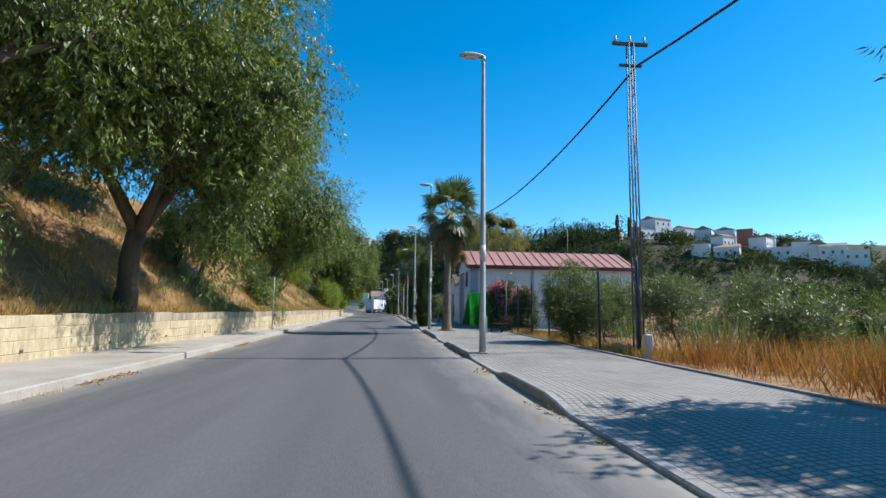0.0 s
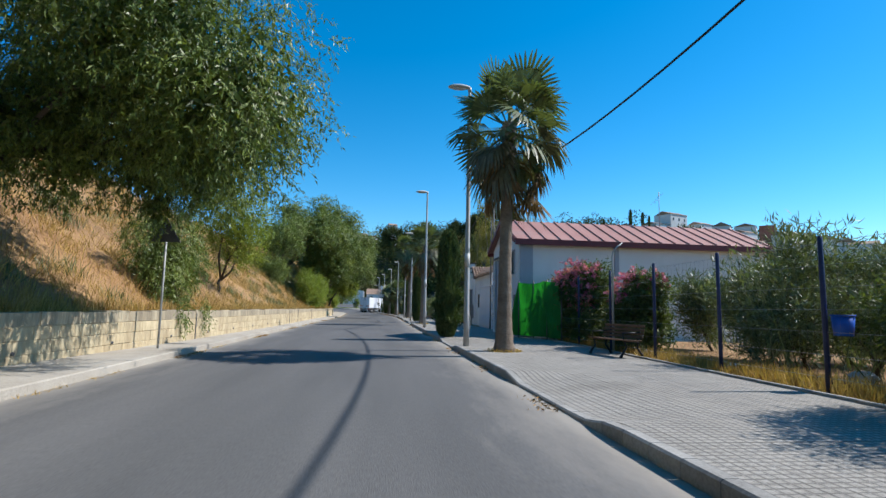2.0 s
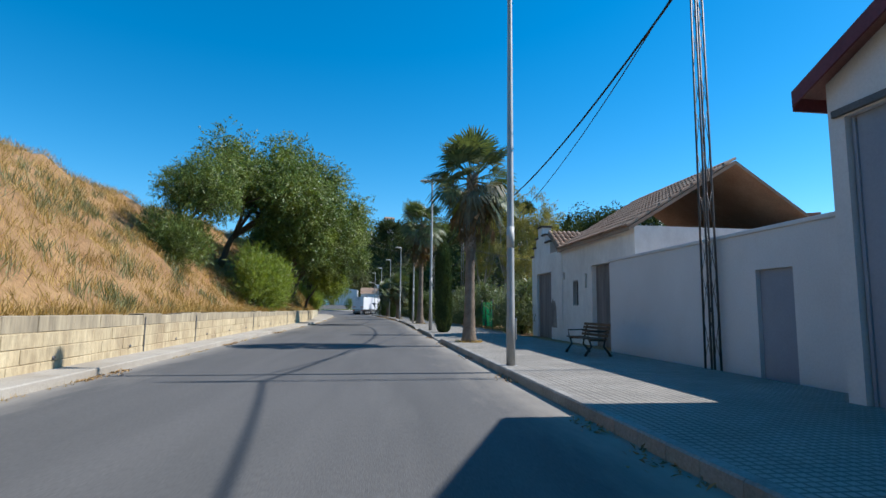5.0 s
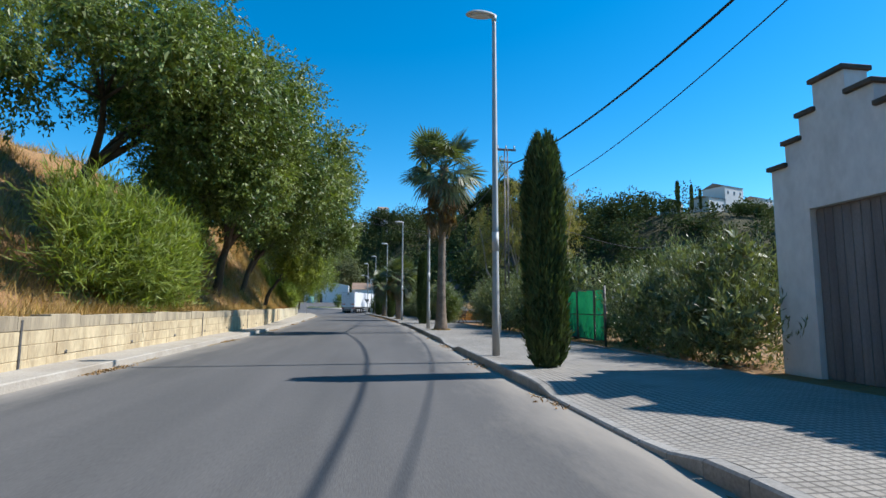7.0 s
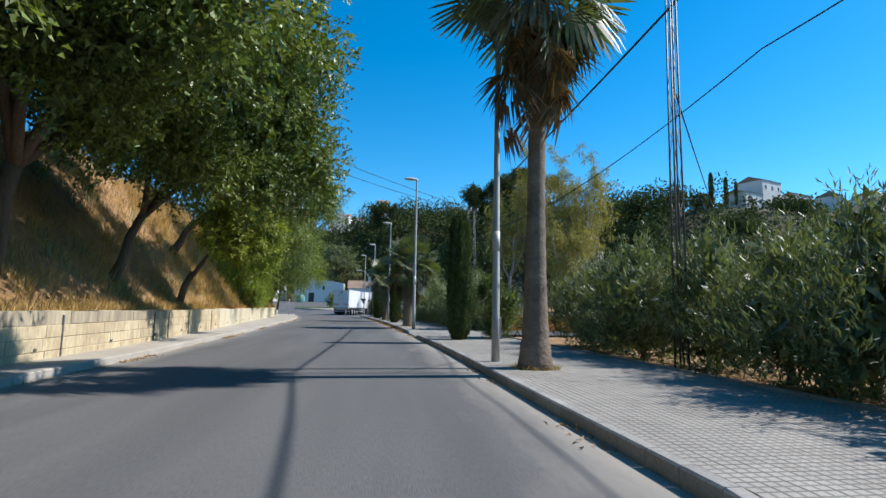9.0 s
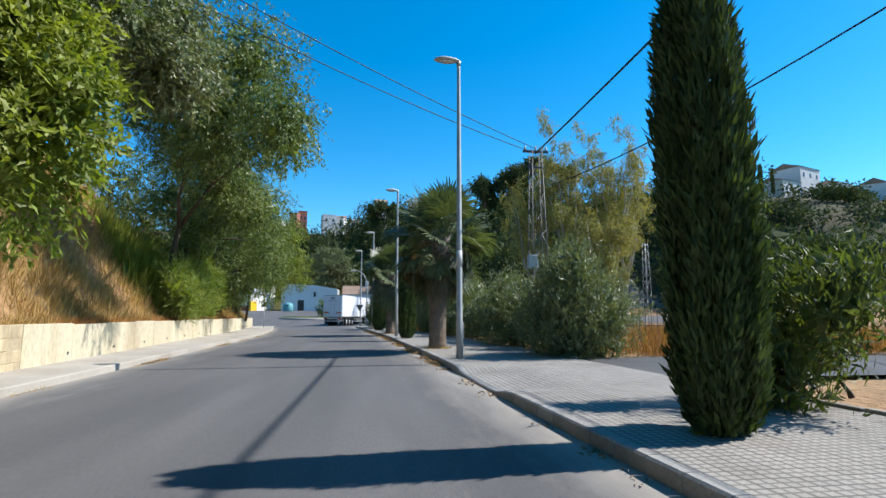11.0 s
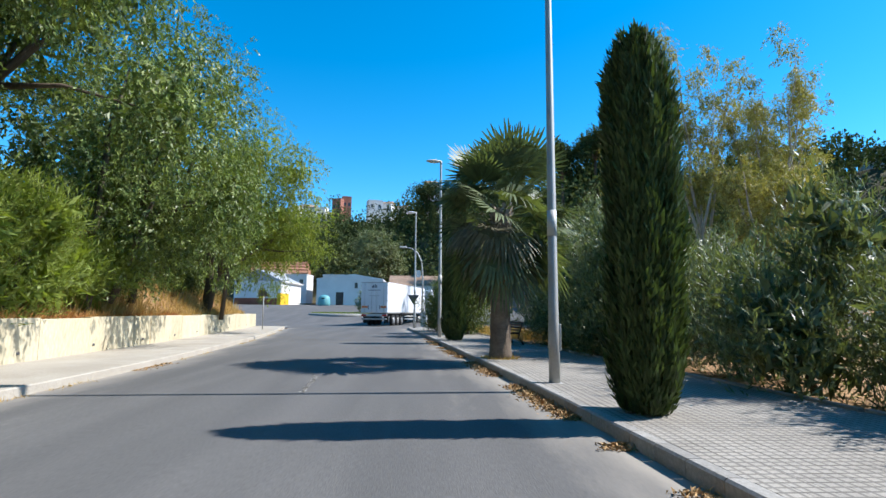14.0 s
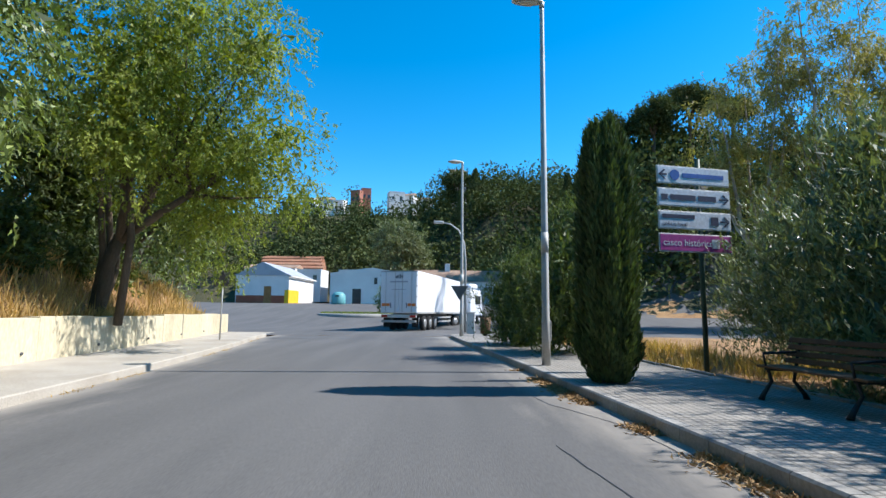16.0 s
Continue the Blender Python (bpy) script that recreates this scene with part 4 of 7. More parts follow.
# ---- trees, shrubs, hedges ----
def crown(rng, lobes, n, length, width, droop, shell=0.55, core=0):
    """Leaf blades on short twigs over a set of lobes, hanging by droop."""
    n, core, width = int(n * 0.88), int(core * 0.75), width * 1.08
    vol = np.array([l[3] * l[4] * l[5] for l in lobes]) ** 0.67
    sets = []
    per = 14
    for l, m in zip(lobes, (vol / vol.sum() * n).astype(int)):
        tufts = max(m // per, 4)
        d = rng.normal(size=(tufts, 3))
        d /= np.linalg.norm(d, axis=1, keepdims=True)
        lump = 1 + 0.18 * np.sin(d[:, 0] * 7 + l[0]) * np.sin(d[:, 1] * 6 + l[1]) + 0.13 * np.sin(d[:, 2] * 9 + l[2])
        r = (shell + (1 - shell) * rng.uniform(0, 1, tufts) ** 0.6) * lump
        c = np.array(l[:3])[None] + d * r[:, None] * np.array(l[3:6])[None]
        twig = d * 0.75 + rng.normal(size=(tufts, 3)) * 0.4 + np.array([0, 0, -droop])[None]
        twig /= np.linalg.norm(twig, axis=1, keepdims=True)
        run = rng.uniform(1.5, 3.6, tufts) * length
        s = np.tile(np.linspace(-0.5, 0.6, per), tufts)
        c, o, w = np.repeat(c, per, 0), np.repeat(d, per, 0), np.repeat(twig, per, 0)
        k = len(c)
        at = c + w * (s * np.repeat(run, per))[:, None] + rng.normal(size=(k, 3)) * length * 0.22
        way = w * 0.7 + rng.normal(size=(k, 3)) * 0.55 + np.array([0, 0, -droop * 0.4])[None]
        face = o * 0.75 + np.array([0, 0, 0.6])[None]
        sets.append(blades(rng, at, way, rng.uniform(0.6, 1.2, k) * length, rng.uniform(0.7, 1.2, k) * width, face))
        if core:
            # the closed inside of the crown
            k = int(1.15 * core * m / n)
            d = rng.normal(size=(k, 3))
            d /= np.linalg.norm(d, axis=1, keepdims=True)
            c = np.array(l[:3])[None] + d * rng.uniform(0.1, 0.70, (k, 1)) * np.array(l[3:6])[None]
            sets.append(blades(rng, c, rng.normal(size=(k, 3)) + np.array([0, 0, -droop]), rng.uniform(1.4, 2.4, k) * length, rng.uniform(0.5, 0.8, k) * length, d))
    return from_arrays("crown", *join(sets))


def tree(kind, label, x, y, lobes, leaf, seed, n=16000, trunk=0.22, length=0.30, width=0.085, droop=0.7, fork=0.4, z=None, category="tree", lean=0.0, core=0, stems=0):
    rng = np.random.default_rng(seed)
    z = float(ground_z(x, y)) - 0.15 if z is None else z
    t = thing(kind, label, category, x, y, z)
    lob = [(a - x, b - y, c - z, p, q, r) for a, b, c, p, q, r in lobes]
    zc = np.mean([l[2] for l in lob])
    f = Vector((lean * 0.5 + np.mean([l[0] for l in lob]) * 0.25, np.mean([l[1] for l in lob]) * 0.25, max(0.5, zc * fork)))
    bm = tubed([(0, 0, -0.1), f * 0.3 + Vector((0.06, 0, 0)), f * 0.65 - Vector((0.05, 0.03, 0)), f], [trunk * 1.35, trunk * 1.05, trunk * 0.95, trunk * 0.85], 9)
    part("trunk", bm, "bark", t)
    for k in range(stems):
        g = Vector((rng.uniform(-1.0, 1.3), rng.uniform(-1.8, 1.8), -0.2))
        l = lob[int(rng.integers(len(lob)))]
        e = Vector((g.x + 0.3 * l[0], g.y + 0.3 * l[1], max(2.0, l[2])))
        part("trunk", tubed([g, g.lerp(e, 0.35) + Vector((0.12, 0.1, 0)), g.lerp(e, 0.7) - Vector((0.1, 0, 0)), e], [trunk * 0.6, trunk * 0.5, trunk * 0.38, trunk * 0.15], 7), "bark", t)
    # a few main limbs, which fork towards the lobes
    order = sorted(lob, key=lambda l: math.atan2(l[1] - f.y, l[0] - f.x))
    groups = max(1, min(4, len(order) // 3))
    for g in range(groups):
        some = order[g * len(order) // groups:(g + 1) * len(order) // groups]
        c = sum((Vector(l[:3]) for l in some), Vector()) / len(some)
        m = f.lerp(c, 0.55) + Vector(rng.normal(size=3)) * 0.2
        limb = part("limb", tubed([f - Vector((0, 0, 0.12)), f.lerp(m, 0.5) + Vector(rng.normal(size=3)) * 0.08, m], [trunk * 0.72, trunk * 0.55, trunk * 0.42], 7), "bark", t)
        for l in some:
            e = m.lerp(Vector(l[:3]), 0.8)
            part("branch", tubed([m - (m - f) * 0.06, m.lerp(e, 0.5) + Vector(rng.normal(size=3)) * 0.12, e], [trunk * 0.36, trunk * 0.2, trunk * 0.06], 6), "bark", limb)
    part("crown", crown(rng, lob, n, length, width, droop, core=core), leaf, t)
    return t


def lobes_in(seed, c, r, k, size=0.55):
    """Lobes scattered through an ellipsoid, to give a crown an uneven outline."""
    rng = np.random.default_rng(seed)
    out = []
    for i in range(k):
        d = rng.normal(size=3)
        d = d / np.linalg.norm(d) * rng.uniform(0.35, 0.72)
        s = size * rng.uniform(0.75, 1.15)
        out.append((c[0] + d[0] * r[0], c[1] + d[1] * r[1], c[2] + d[2] * r[2], r[0] * s, r[1] * s, r[2] * s))
    return out


big = "large leafy pepper tree with hanging twigs on the bank"
tree("pepper_tree", big, -7.3, 16.6, lobes_in(41, (-6.0, 14.6, 8.6), (5.4, 5.8, 4.6), 17, 0.44)
     + [(-4.3, 15.6, 3.7, 1.4, 1.7, 2.0), (-3.4, 14.8, 5.4, 1.8, 2, 2.2), (-2.5, 14.2, 7.4, 1.9, 2.2, 2.2), (-8.5, 11.0, 6.4, 3, 3, 2.8), (-6.4, 12.2, 6.2, 2.6, 2.6, 2.2), (-7.4, 14.6, 5.6, 2.0, 2.2, 1.6), (-3.8, 19.6, 8.2, 2.0, 2.0, 1.8), (-6.4, 20.4, 7.8, 2.2, 2.2, 1.8), (-5.1, 19.8, 6.4, 1.4, 1.6, 1.3), (-4.4, 20.2, 6.8, 1.6, 1.6, 1.5), (-6.4, 19.4, 6.2, 1.5, 1.6, 1.4)],
     "leaf_mid", 41, 172000, 0.30, 0.155, 0.034, 1.1, core=34000)
# Lobes above z 10 are added, out of view, to shade crown and bank.
tree("pepper_tree", "dark leafy tree hanging over the road edge", -7.8, 6.0, lobes_in(48, (-7.6, 6.0, 6.8), (3.6, 4.5, 3.8), 8) + [(-6.4, 8.6, 2.6, 0.9, 1.1, 1.2), (-4.7, 8.0, 7.6, 1.8, 2.2, 1.7), (-4.5, 11.0, 8.0, 1.8, 2.2, 1.8), (-5.6, 9.8, 6.4, 1.5, 1.8, 1.3), (-3.2, 6.0, 10.4, 2.4, 3.0, 1.7), (-3.4, 10.2, 11.0, 2.3, 2.4, 1.6), (-5.6, 3.4, 10.6, 2.6, 3.0, 1.8), (-5.8, 8.0, 11.2, 2.6, 2.8, 1.6), (-2.8, 12.4, 10.6, 1.9, 1.9, 1.4), (-4.6, 13.6, 10.9, 2.0, 2.0, 1.5), (-6.8, 9.4, 6.8, 2.1, 2.4, 1.7), (-9.4, 8.0, 6.2, 2.0, 2.4, 1.7), (-8.8, 13.4, 6.2, 1.9, 2.2, 1.3), (-5.4, 12.4, 7.9, 1.8, 2.0, 1.5)], "leaf_mid", 48, 100000, 0.25, 0.14, 0.03, 1.3, core=22000)
tree("pepper_tree", "smaller leafy tree leaning over the road", -8.2, 24.8, [(-3.9, 23.9, 8.4, 1.6, 1.8, 1.5), (-3.9, 26.8, 4.8, 1.2, 1.4, 1.3), (-2.6, 25.8, 5.4, 1.3, 1.4, 1.1), (-3.6, 25.4, 4.0, 0.35, 0.4, 0.8), (-5.2, 26.6, 4.6, 1.2, 1.3, 1.2), (-2.6, 23.8, 5.5, 2.0, 2.1, 2.3), (-4.6, 24.3, 6.6, 2.1, 2.2, 2.2), (-4.3, 25.2, 4.9, 1.4, 1.6, 1.2), (-4.6, 25.8, 3.6, 0.3, 0.35, 0.9), (-6.3, 25.2, 4.6, 1.0, 1.1, 1.5), (-7.3, 24.6, 4.9, 1.2, 1.3, 1.6)],
     "leaf_mid", 42, 88000, 0.10, 0.135, 0.032, 1.0, 0.75, core=14000)
tree("pepper_tree", "tall leafy tree with drooping twigs on the bank", -9.6, 26.0, lobes_in(66, (-6.4, 26.6, 7.6), (2.7, 3.0, 3.2), 10, 0.48) + [(-6.7, 26.3, 5.2, 1.2, 1.4, 1.3), (-8.7, 25.2, 5.0, 1.3, 1.3, 1.6), (-9.8, 26.6, 5.4, 1.4, 1.5, 1.5)], "leaf_mid", 66, 60000, 0.15, 0.14, 0.034, 1.1, core=10000)
tree("pepper_tree", "leafy tree high on the bank", -12.5, 19.0, lobes_in(67, (-9.6, 22.0, 9.0), (3.0, 5.5, 2.2), 10, 0.5), "leaf_dark", 67, 12000, 0.24, 0.30, 0.09, 0.6, core=3000)
tree("sapling", "slim young tree on the dry bank", -7.3, 39.6, lobes_in(43, (-6.9, 39.4, 5.3), (2.2, 2.2, 2.5), 12, 0.42), "leaf_light", 43, 18000, 0.08, 0.20, 0.04, -0.3, 0.22)
tree("elm_tree", "tall leafy tree on the bank with an airy crown", -10.2, 71.5, lobes_in(44, (-7.4, 71.2, 9.2), (3.7, 3.8, 3.8), 15, 0.42) + [(-6.4, 73.0, 12.2, 1.8, 1.9, 1.6), (-9.6, 70.0, 11.2, 1.9, 2.0, 1.8), (-10.2, 68.4, 8.2, 1.7, 1.8, 1.8), (-8.0, 67.6, 9.6, 1.6, 1.6, 1.5), (-4.4, 69.6, 8.6, 1.8, 2.0, 1.7), (-3.8, 72.6, 8.8, 1.9, 2.2, 1.9), (-3.6, 75.4, 8.8, 1.8, 2.0, 1.8), (-5.4, 67.6, 8.4, 1.6, 1.8, 1.5), (-5.8, 70.6, 7.2, 1.6, 2.0, 1.3)], "leaf_mid", 44, 66000, 0.2, 0.18, 0.072, 0.3, core=15000)
tree("elm_tree", "leafy tree with a leaning trunk over the wall", -7.6, 80.5, lobes_in(45, (-4.6, 79.4, 8.4), (4.0, 4.2, 4.4), 16, 0.42) + [(-6.5, 82.5, 8.0, 2.4, 2.4, 2.2), (-6.8, 75.5, 8.6, 2.6, 2.6, 2.2), (-2.3, 77.5, 7.0, 1.9, 2.3, 2.2), (-1.9, 82.2, 8.2, 1.6, 1.8, 1.6), (-3.4, 82.5, 7.3, 1.8, 1.9, 1.8), (-5.0, 83.6, 6.2, 1.8, 1.8, 1.7), (-4.8, 80, 6.4, 1.6, 1.8, 1.5), (-6.6, 79.6, 7.0, 1.8, 2.0, 1.5), (-3.6, 77.0, 11.4, 1.8, 2.0, 1.7), (-1.7, 80.0, 9.7, 1.5, 1.7, 1.5), (-5.2, 76.4, 12.2, 1.7, 1.8, 1.6), (-6.0, 81.2, 5.6, 1.5, 1.8, 1.2), (-8.2, 80.2, 6.4, 1.7, 1.9, 1.3), (-7.4, 83.6, 6.0, 1.6, 1.9, 1.2), (-9.6, 82.6, 7.6, 1.8, 2.0, 1.3), (-8.6, 77.6, 7.2, 1.7, 1.9, 1.3)], "leaf_mid", 45, 98000, 0.2, 0.17, 0.07, 0.3, core=28000)
tree("elm_tree", "dense leafy tree on the bank with dark shade below", -8.4, 73.5, lobes_in(52, (-5.9, 74.0, 6.2), (3.0, 3.6, 3.2), 8), "leaf_mid", 52, 34000, 0.16, 0.18, 0.065, 0.3, core=9000)
tree("elm_tree", "leafy tree leaning over the wall", -7.8, 86.5, lobes_in(60, (-4.6, 86.3, 8.0), (3.0, 3.1, 3.4), 11, 0.42) + [(-2.2, 87.4, 8.0, 1.5, 1.8, 1.5), (-1.7, 85.6, 9.6, 1.5, 1.7, 1.5), (-1.6, 86.6, 6.0, 1.3, 1.5, 1.5), (-3.2, 86.0, 5.2, 1.2, 1.4, 1.2), (-6.6, 91.5, 8.4, 2.0, 2.2, 1.6), (-5.8, 87.0, 9.4, 2.0, 2.2, 1.6), (-4.4, 91.4, 7.9, 1.7, 2.0, 1.3), (-5.6, 93.2, 7.6, 1.5, 1.8, 1.2), (-5.1, 89.4, 6.8, 1.6, 2.0, 1.5), (-5.3, 87.4, 7.4, 1.5, 1.8, 1.5), (-4.4, 84.4, 5.4, 1.2, 1.5, 1.1), (-6.4, 87.2, 5.8, 1.5, 1.8, 1.2), (-8.4, 88.0, 7.2, 1.7, 2.0, 1.3), (-8.0, 85.4, 7.6, 1.6, 1.8, 1.2)], "leaf_mid", 60, 68000, 0.15, 0.17, 0.068, 0.3, core=22000)
tree("elm_tree", "small yellow-green tree by the wall", -7.2, 90.5, lobes_in(46, (-4.6, 90.4, 5.0), (1.9, 2.0, 2.4), 8), "leaf_light", 46, 30000, 0.14, 0.17, 0.06, 0.4, core=3000)
tree("elm_tree", "leafy tree high on the bank", -12.0, 86.0, lobes_in(68, (-8.8, 85.0, 10.2), (3.0, 5.5, 2.2), 8, 0.5) + [(-7.2, 83.5, 8.8, 2.0, 2.2, 1.5), (-8.8, 86, 9.8, 2.4, 2.6, 1.6), (-9.6, 90.8, 9.2, 2.2, 2.4, 1.6)], "leaf_dark", 68, 16000, 0.24, 0.28, 0.10, 0.4, core=9000)
tree("elm_tree", "grey-green leafy tree on the bank", -9.8, 97.0, lobes_in(81, (-5.4, 96.2, 8.4), (2.4, 2.6, 2.3), 9, 0.46), "leaf_olive", 81, 30000, 0.18, 0.16, 0.05, 0.5, core=4000)
tree("poplar_tree", "tall leafy tree on the bank with a full crown", -9.6, 111.6, [(-2.4, 100.6, 7.6, 1.4, 1.6, 1.7), (-5.2, 103, 8.8, 2.5, 2.6, 2.6), (-4.0, 102.4, 10.6, 2.2, 2.4, 2.0), (-6.8, 106.0, 9.0, 2.3, 2.6, 2.2), (-6.8, 107.6, 8.8, 1.8, 2.2, 1.7), (-8.0, 103.6, 9.6, 1.9, 2.2, 1.8), (-6.2, 109.2, 7.6, 1.9, 2.2, 1.8), (-3.2, 104.0, 8.4, 1.6, 2.0, 1.6)],
     "leaf_mid", 47, 70000, 0.14, 0.15, 0.045, 0.6, core=14000, fork=0.55)
tree("poplar_tree", "leafy tree with several trunks on the low bank", -10.4, 115.4, lobes_in(49, (-8.2, 113.0, 7.9), (3.7, 4.8, 4.0), 14, 0.42) + [(-4.9, 111.5, 6.8, 1.6, 1.9, 1.8), (-5.6, 116.0, 5.6, 1.5, 2.0, 1.8)], "leaf_mid", 49, 68000, 0.22, 0.14, 0.042, 0.8, core=9000, stems=3)
tree("poplar_tree", "leafy tree with a yellow-green outer crown", -10.9, 122.5, lobes_in(50, (-8.8, 122.5, 6.3), (3.6, 4.8, 5.2), 14, 0.45), "leaf_mid", 50, 72000, 0.22, 0.13, 0.042, 0.8, core=8000, stems=4)
tree("poplar_tree", "bright yellow-green tree at the end of the wall", -11.4, 133.5, lobes_in(51, (-8.7, 133.0, 6.8), (3.4, 4.4, 5.6), 15, 0.42) + [(-5.4, 132.6, 4.4, 1.0, 1.3, 0.8), (-5.7, 132.0, 6.0, 1.3, 1.6, 1.4), (-6.2, 131.2, 8.2, 1.5, 1.7, 1.6)], "leaf_light", 51, 70000, 0.2, 0.135, 0.042, 0.8, core=9000, stems=4)
tree("poplar_tree", "dense leafy tree on the low bank", -14.5, 117.0, lobes_in(53, (-13.8, 117.0, 6.8), (3.8, 6.0, 4.8), 10), "leaf_dark", 53, 17000, 0.22, 0.27, 0.10, 0.6)
tree("poplar_tree", "dense leafy tree at the wall's end", -15.5, 141.0, lobes_in(54, (-13.0, 140.5, 6.2), (3.4, 4.0, 5.2), 11, 0.45), "leaf_mid", 54, 15000, 0.2, 0.27, 0.10, 0.6)
tree("poplar_tree", "dense leafy tree on the low bank", -15.0, 128.0, lobes_in(56, (-13.8, 128.0, 7.5), (3.6, 4.5, 5.4), 11, 0.45), "leaf_dark", 56, 17000, 0.22, 0.27, 0.10, 0.5)
tree("poplar_tree", "leafy tree behind the low bank", -20.5, 150.0, lobes_in(57, (-20.0, 149.0, 5.6), (4.0, 5.0, 4.8), 10, 0.45), "leaf_mid", 57, 11000, 0.22, 0.27, 0.10, 0.5)
tree("poplar_tree", "leafy tree behind the low bank", -24.0, 138.0, lobes_in(58, (-23.0, 138.0, 6.5), (4.5, 6.0, 5.0), 10, 0.45), "leaf_dark", 58, 10000, 0.22, 0.27, 0.12, 0.5)
tree("poplar_tree", "dark leafy tree behind the wall's end", -16.5, 136.5, lobes_in(69, (-15.8, 136.5, 5.6), (3.0, 3.0, 3.8), 9, 0.5), "leaf_dark", 69, 13000, 0.2, 0.27, 0.10, 0.6, core=3000)
tree("poplar_tree", "dark leafy tree behind the low bank", -18.5, 131.0, lobes_in(70, (-17.5, 131.0, 6.0), (3.0, 3.5, 4.2), 9, 0.5), "leaf_dark", 70, 11000, 0.2, 0.3, 0.11, 0.6, core=3000)
for i, (x, y, h_) in enumerate(((-12.4, 126.5, 2.6), (-13.0, 131.0, 3.0), (-13.6, 136.0, 2.8), (-11.6, 119.5, 2.4))):
    tree("understory_shrub", "dark leafy shrub under the trees", x, y, lobes_in(82 + i, (x, y, 1.2 + h_ * 0.5), (1.4, 2.2, h_ * 0.55), 7), "leaf_dark", 82 + i, 9000, 0.05, 0.18, 0.07, 0.2, 0.2, category="shrub", core=2500)
tree("elm_tree", "airy grey-green tree on the bank", -9.8, 62.6, lobes_in(59, (-8.7, 62.8, 7.5), (2.7, 2.8, 2.6), 13, 0.40), "leaf_mid", 59, 34000, 0.16, 0.16, 0.042, 0.4)
tree("broom_shrub", "bright green feathery shrub above the wall", -7.3, 69.4, lobes_in(61, (-6.7, 69.4, 2.8), (1.3, 4.2, 1.9), 14, 0.42), "leaf_lime", 61, 34000, 0.05, 0.38, 0.04, -0.7, 0.2, category="shrub")
for i, (x, y, r) in enumerate(((-8.3, 109.3, 1.15), (-8.6, 111.4, 1.25), (-8.9, 113.6, 1.3), (-9.4, 117.0, 1.2), (-9.7, 120.6, 1.0))):
    tree("broom_shrub", "green feathery shrub draping over the wall's top", x, y, lobes_in(260 + i, (x + 0.1, y, 1.5 + r), (1.1, 2.0, 1.35 * r), 9, 0.46), "leaf_lime", 260 + i, 13000, 0.05, 0.26, 0.028, -0.6, 0.2, category="shrub", core=1500)
tree("broom_shrub", "tall yellow-green shrub draping over the wall", -7.2, 32.4, lobes_in(64, (-6.8, 32.2, 2.8), (1.1, 1.9, 1.9), 8) + [(float(WALL_L(30.6)) + 0.05, 30.6, 1.0, 0.16, 0.5, 0.55), (float(WALL_L(32.4)) + 0.05, 32.4, 0.95, 0.16, 0.35, 0.5)], "leaf_mid", 64, 36000, 0.05, 0.14, 0.026, 0.9, 0.2, category="shrub")
tree("broom_shrub", "tall grassy shrub on the bank", -9.8, 62.0, lobes_in(65, (-9.4, 61.5, 4.6), (1.6, 2.6, 1.6), 6), "leaf_mid", 65, 16000, 0.05, 0.3, 0.03, -0.6, 0.2, category="shrub")

# a tree that stands beside the start of the walk and shades the pavement
tree("pepper_tree", "leafy tree shading the pavement", 10.6, 4.6, lobes_in(80, (9.5, 4.4, 4.3), (2.1, 2.5, 1.5), 9, 0.52), "leaf_mid", 80, 22000, 0.14, 0.2, 0.07, 0.5, core=5000)

# shrubs and thistles in the open plot
for i, (x, y, h_, leaf_) in enumerate(((11.4, 12.4, 1.7, "leaf_olive"), (13.6, 14.6, 2.1, "leaf_mid"), (16.4, 13.2, 1.8, "leaf_olive"), (18.6, 16.8, 2.6, "leaf_dark"), (15.2, 18.8, 2.9, "leaf_olive"), (21.4, 14.6, 1.9, "leaf_mid"), (24.6, 18.6, 2.7, "leaf_olive"), (13.0, 9.6, 1.2, "leaf_olive"), (19.4, 11.0, 1.4, "leaf_olive"), (28.5, 21.5, 3.2, "leaf_mid"), (23.0, 24.5, 3.4, "leaf_dark"), (17.6, 23.0, 3.0, "leaf_mid"))):
    tree("field_shrub", "wild leafy shrub standing in dry grass", x, y, lobes_in(280 + i, (x, y, h_ * 0.5), (1.0 + 0.25 * h_, 1.0 + 0.25 * h_, h_ * 0.5), 9, 0.42), leaf_, 280 + i, 6500, 0.05, 0.19, 0.035, -0.4, 0.2, category="shrub")

# right side, by the fence
tree("tamarisk_bush", "feathery green bush by the fence", 7.4, 18.2, lobes_in(71, (7.5, 18.0, 1.95), (1.5, 1.8, 1.6), 13, 0.40), "leaf_dark", 71, 42000, 0.05, 0.12, 0.022, 0.4, 0.3, category="bush")
tree("tamarisk_bush", "grey-green bush behind the fence", 9.4, 14.5, lobes_in(72, (9.6, 14.8, 1.5), (1.6, 2.0, 1.2), 8, 0.42), "leaf_olive", 72, 18000, 0.05, 0.16, 0.024, -0.2, 0.3, category="bush")
tree("tamarisk_bush", "grey-green bush behind the fence", 10.2, 23.0, lobes_in(73, (10.2, 23.0, 1.6), (1.7, 2.6, 1.4), 9, 0.42), "leaf_olive", 73, 18000, 0.05, 0.17, 0.026, -0.1, 0.3, category="bush")
boug = tree("bougainvillea", "pink flowering bougainvillea over the fence", 8.0, 33.0, lobes_in(74, (8.1, 33.0, 1.7), (0.9, 2.9, 1.5), 14, 0.36) + [(8.0, 31.6, 0.8, 0.8, 1.1, 0.8), (8.1, 33.2, 0.7, 0.8, 1.2, 0.8), (8.0, 34.6, 0.8, 0.7, 1.0, 0.8)], "leaf_dark", 74, 40000, 0.04, 0.11, 0.05, 0.2, 0.3, category="flowering shrub", core=5000)
frng = np.random.default_rng(75)
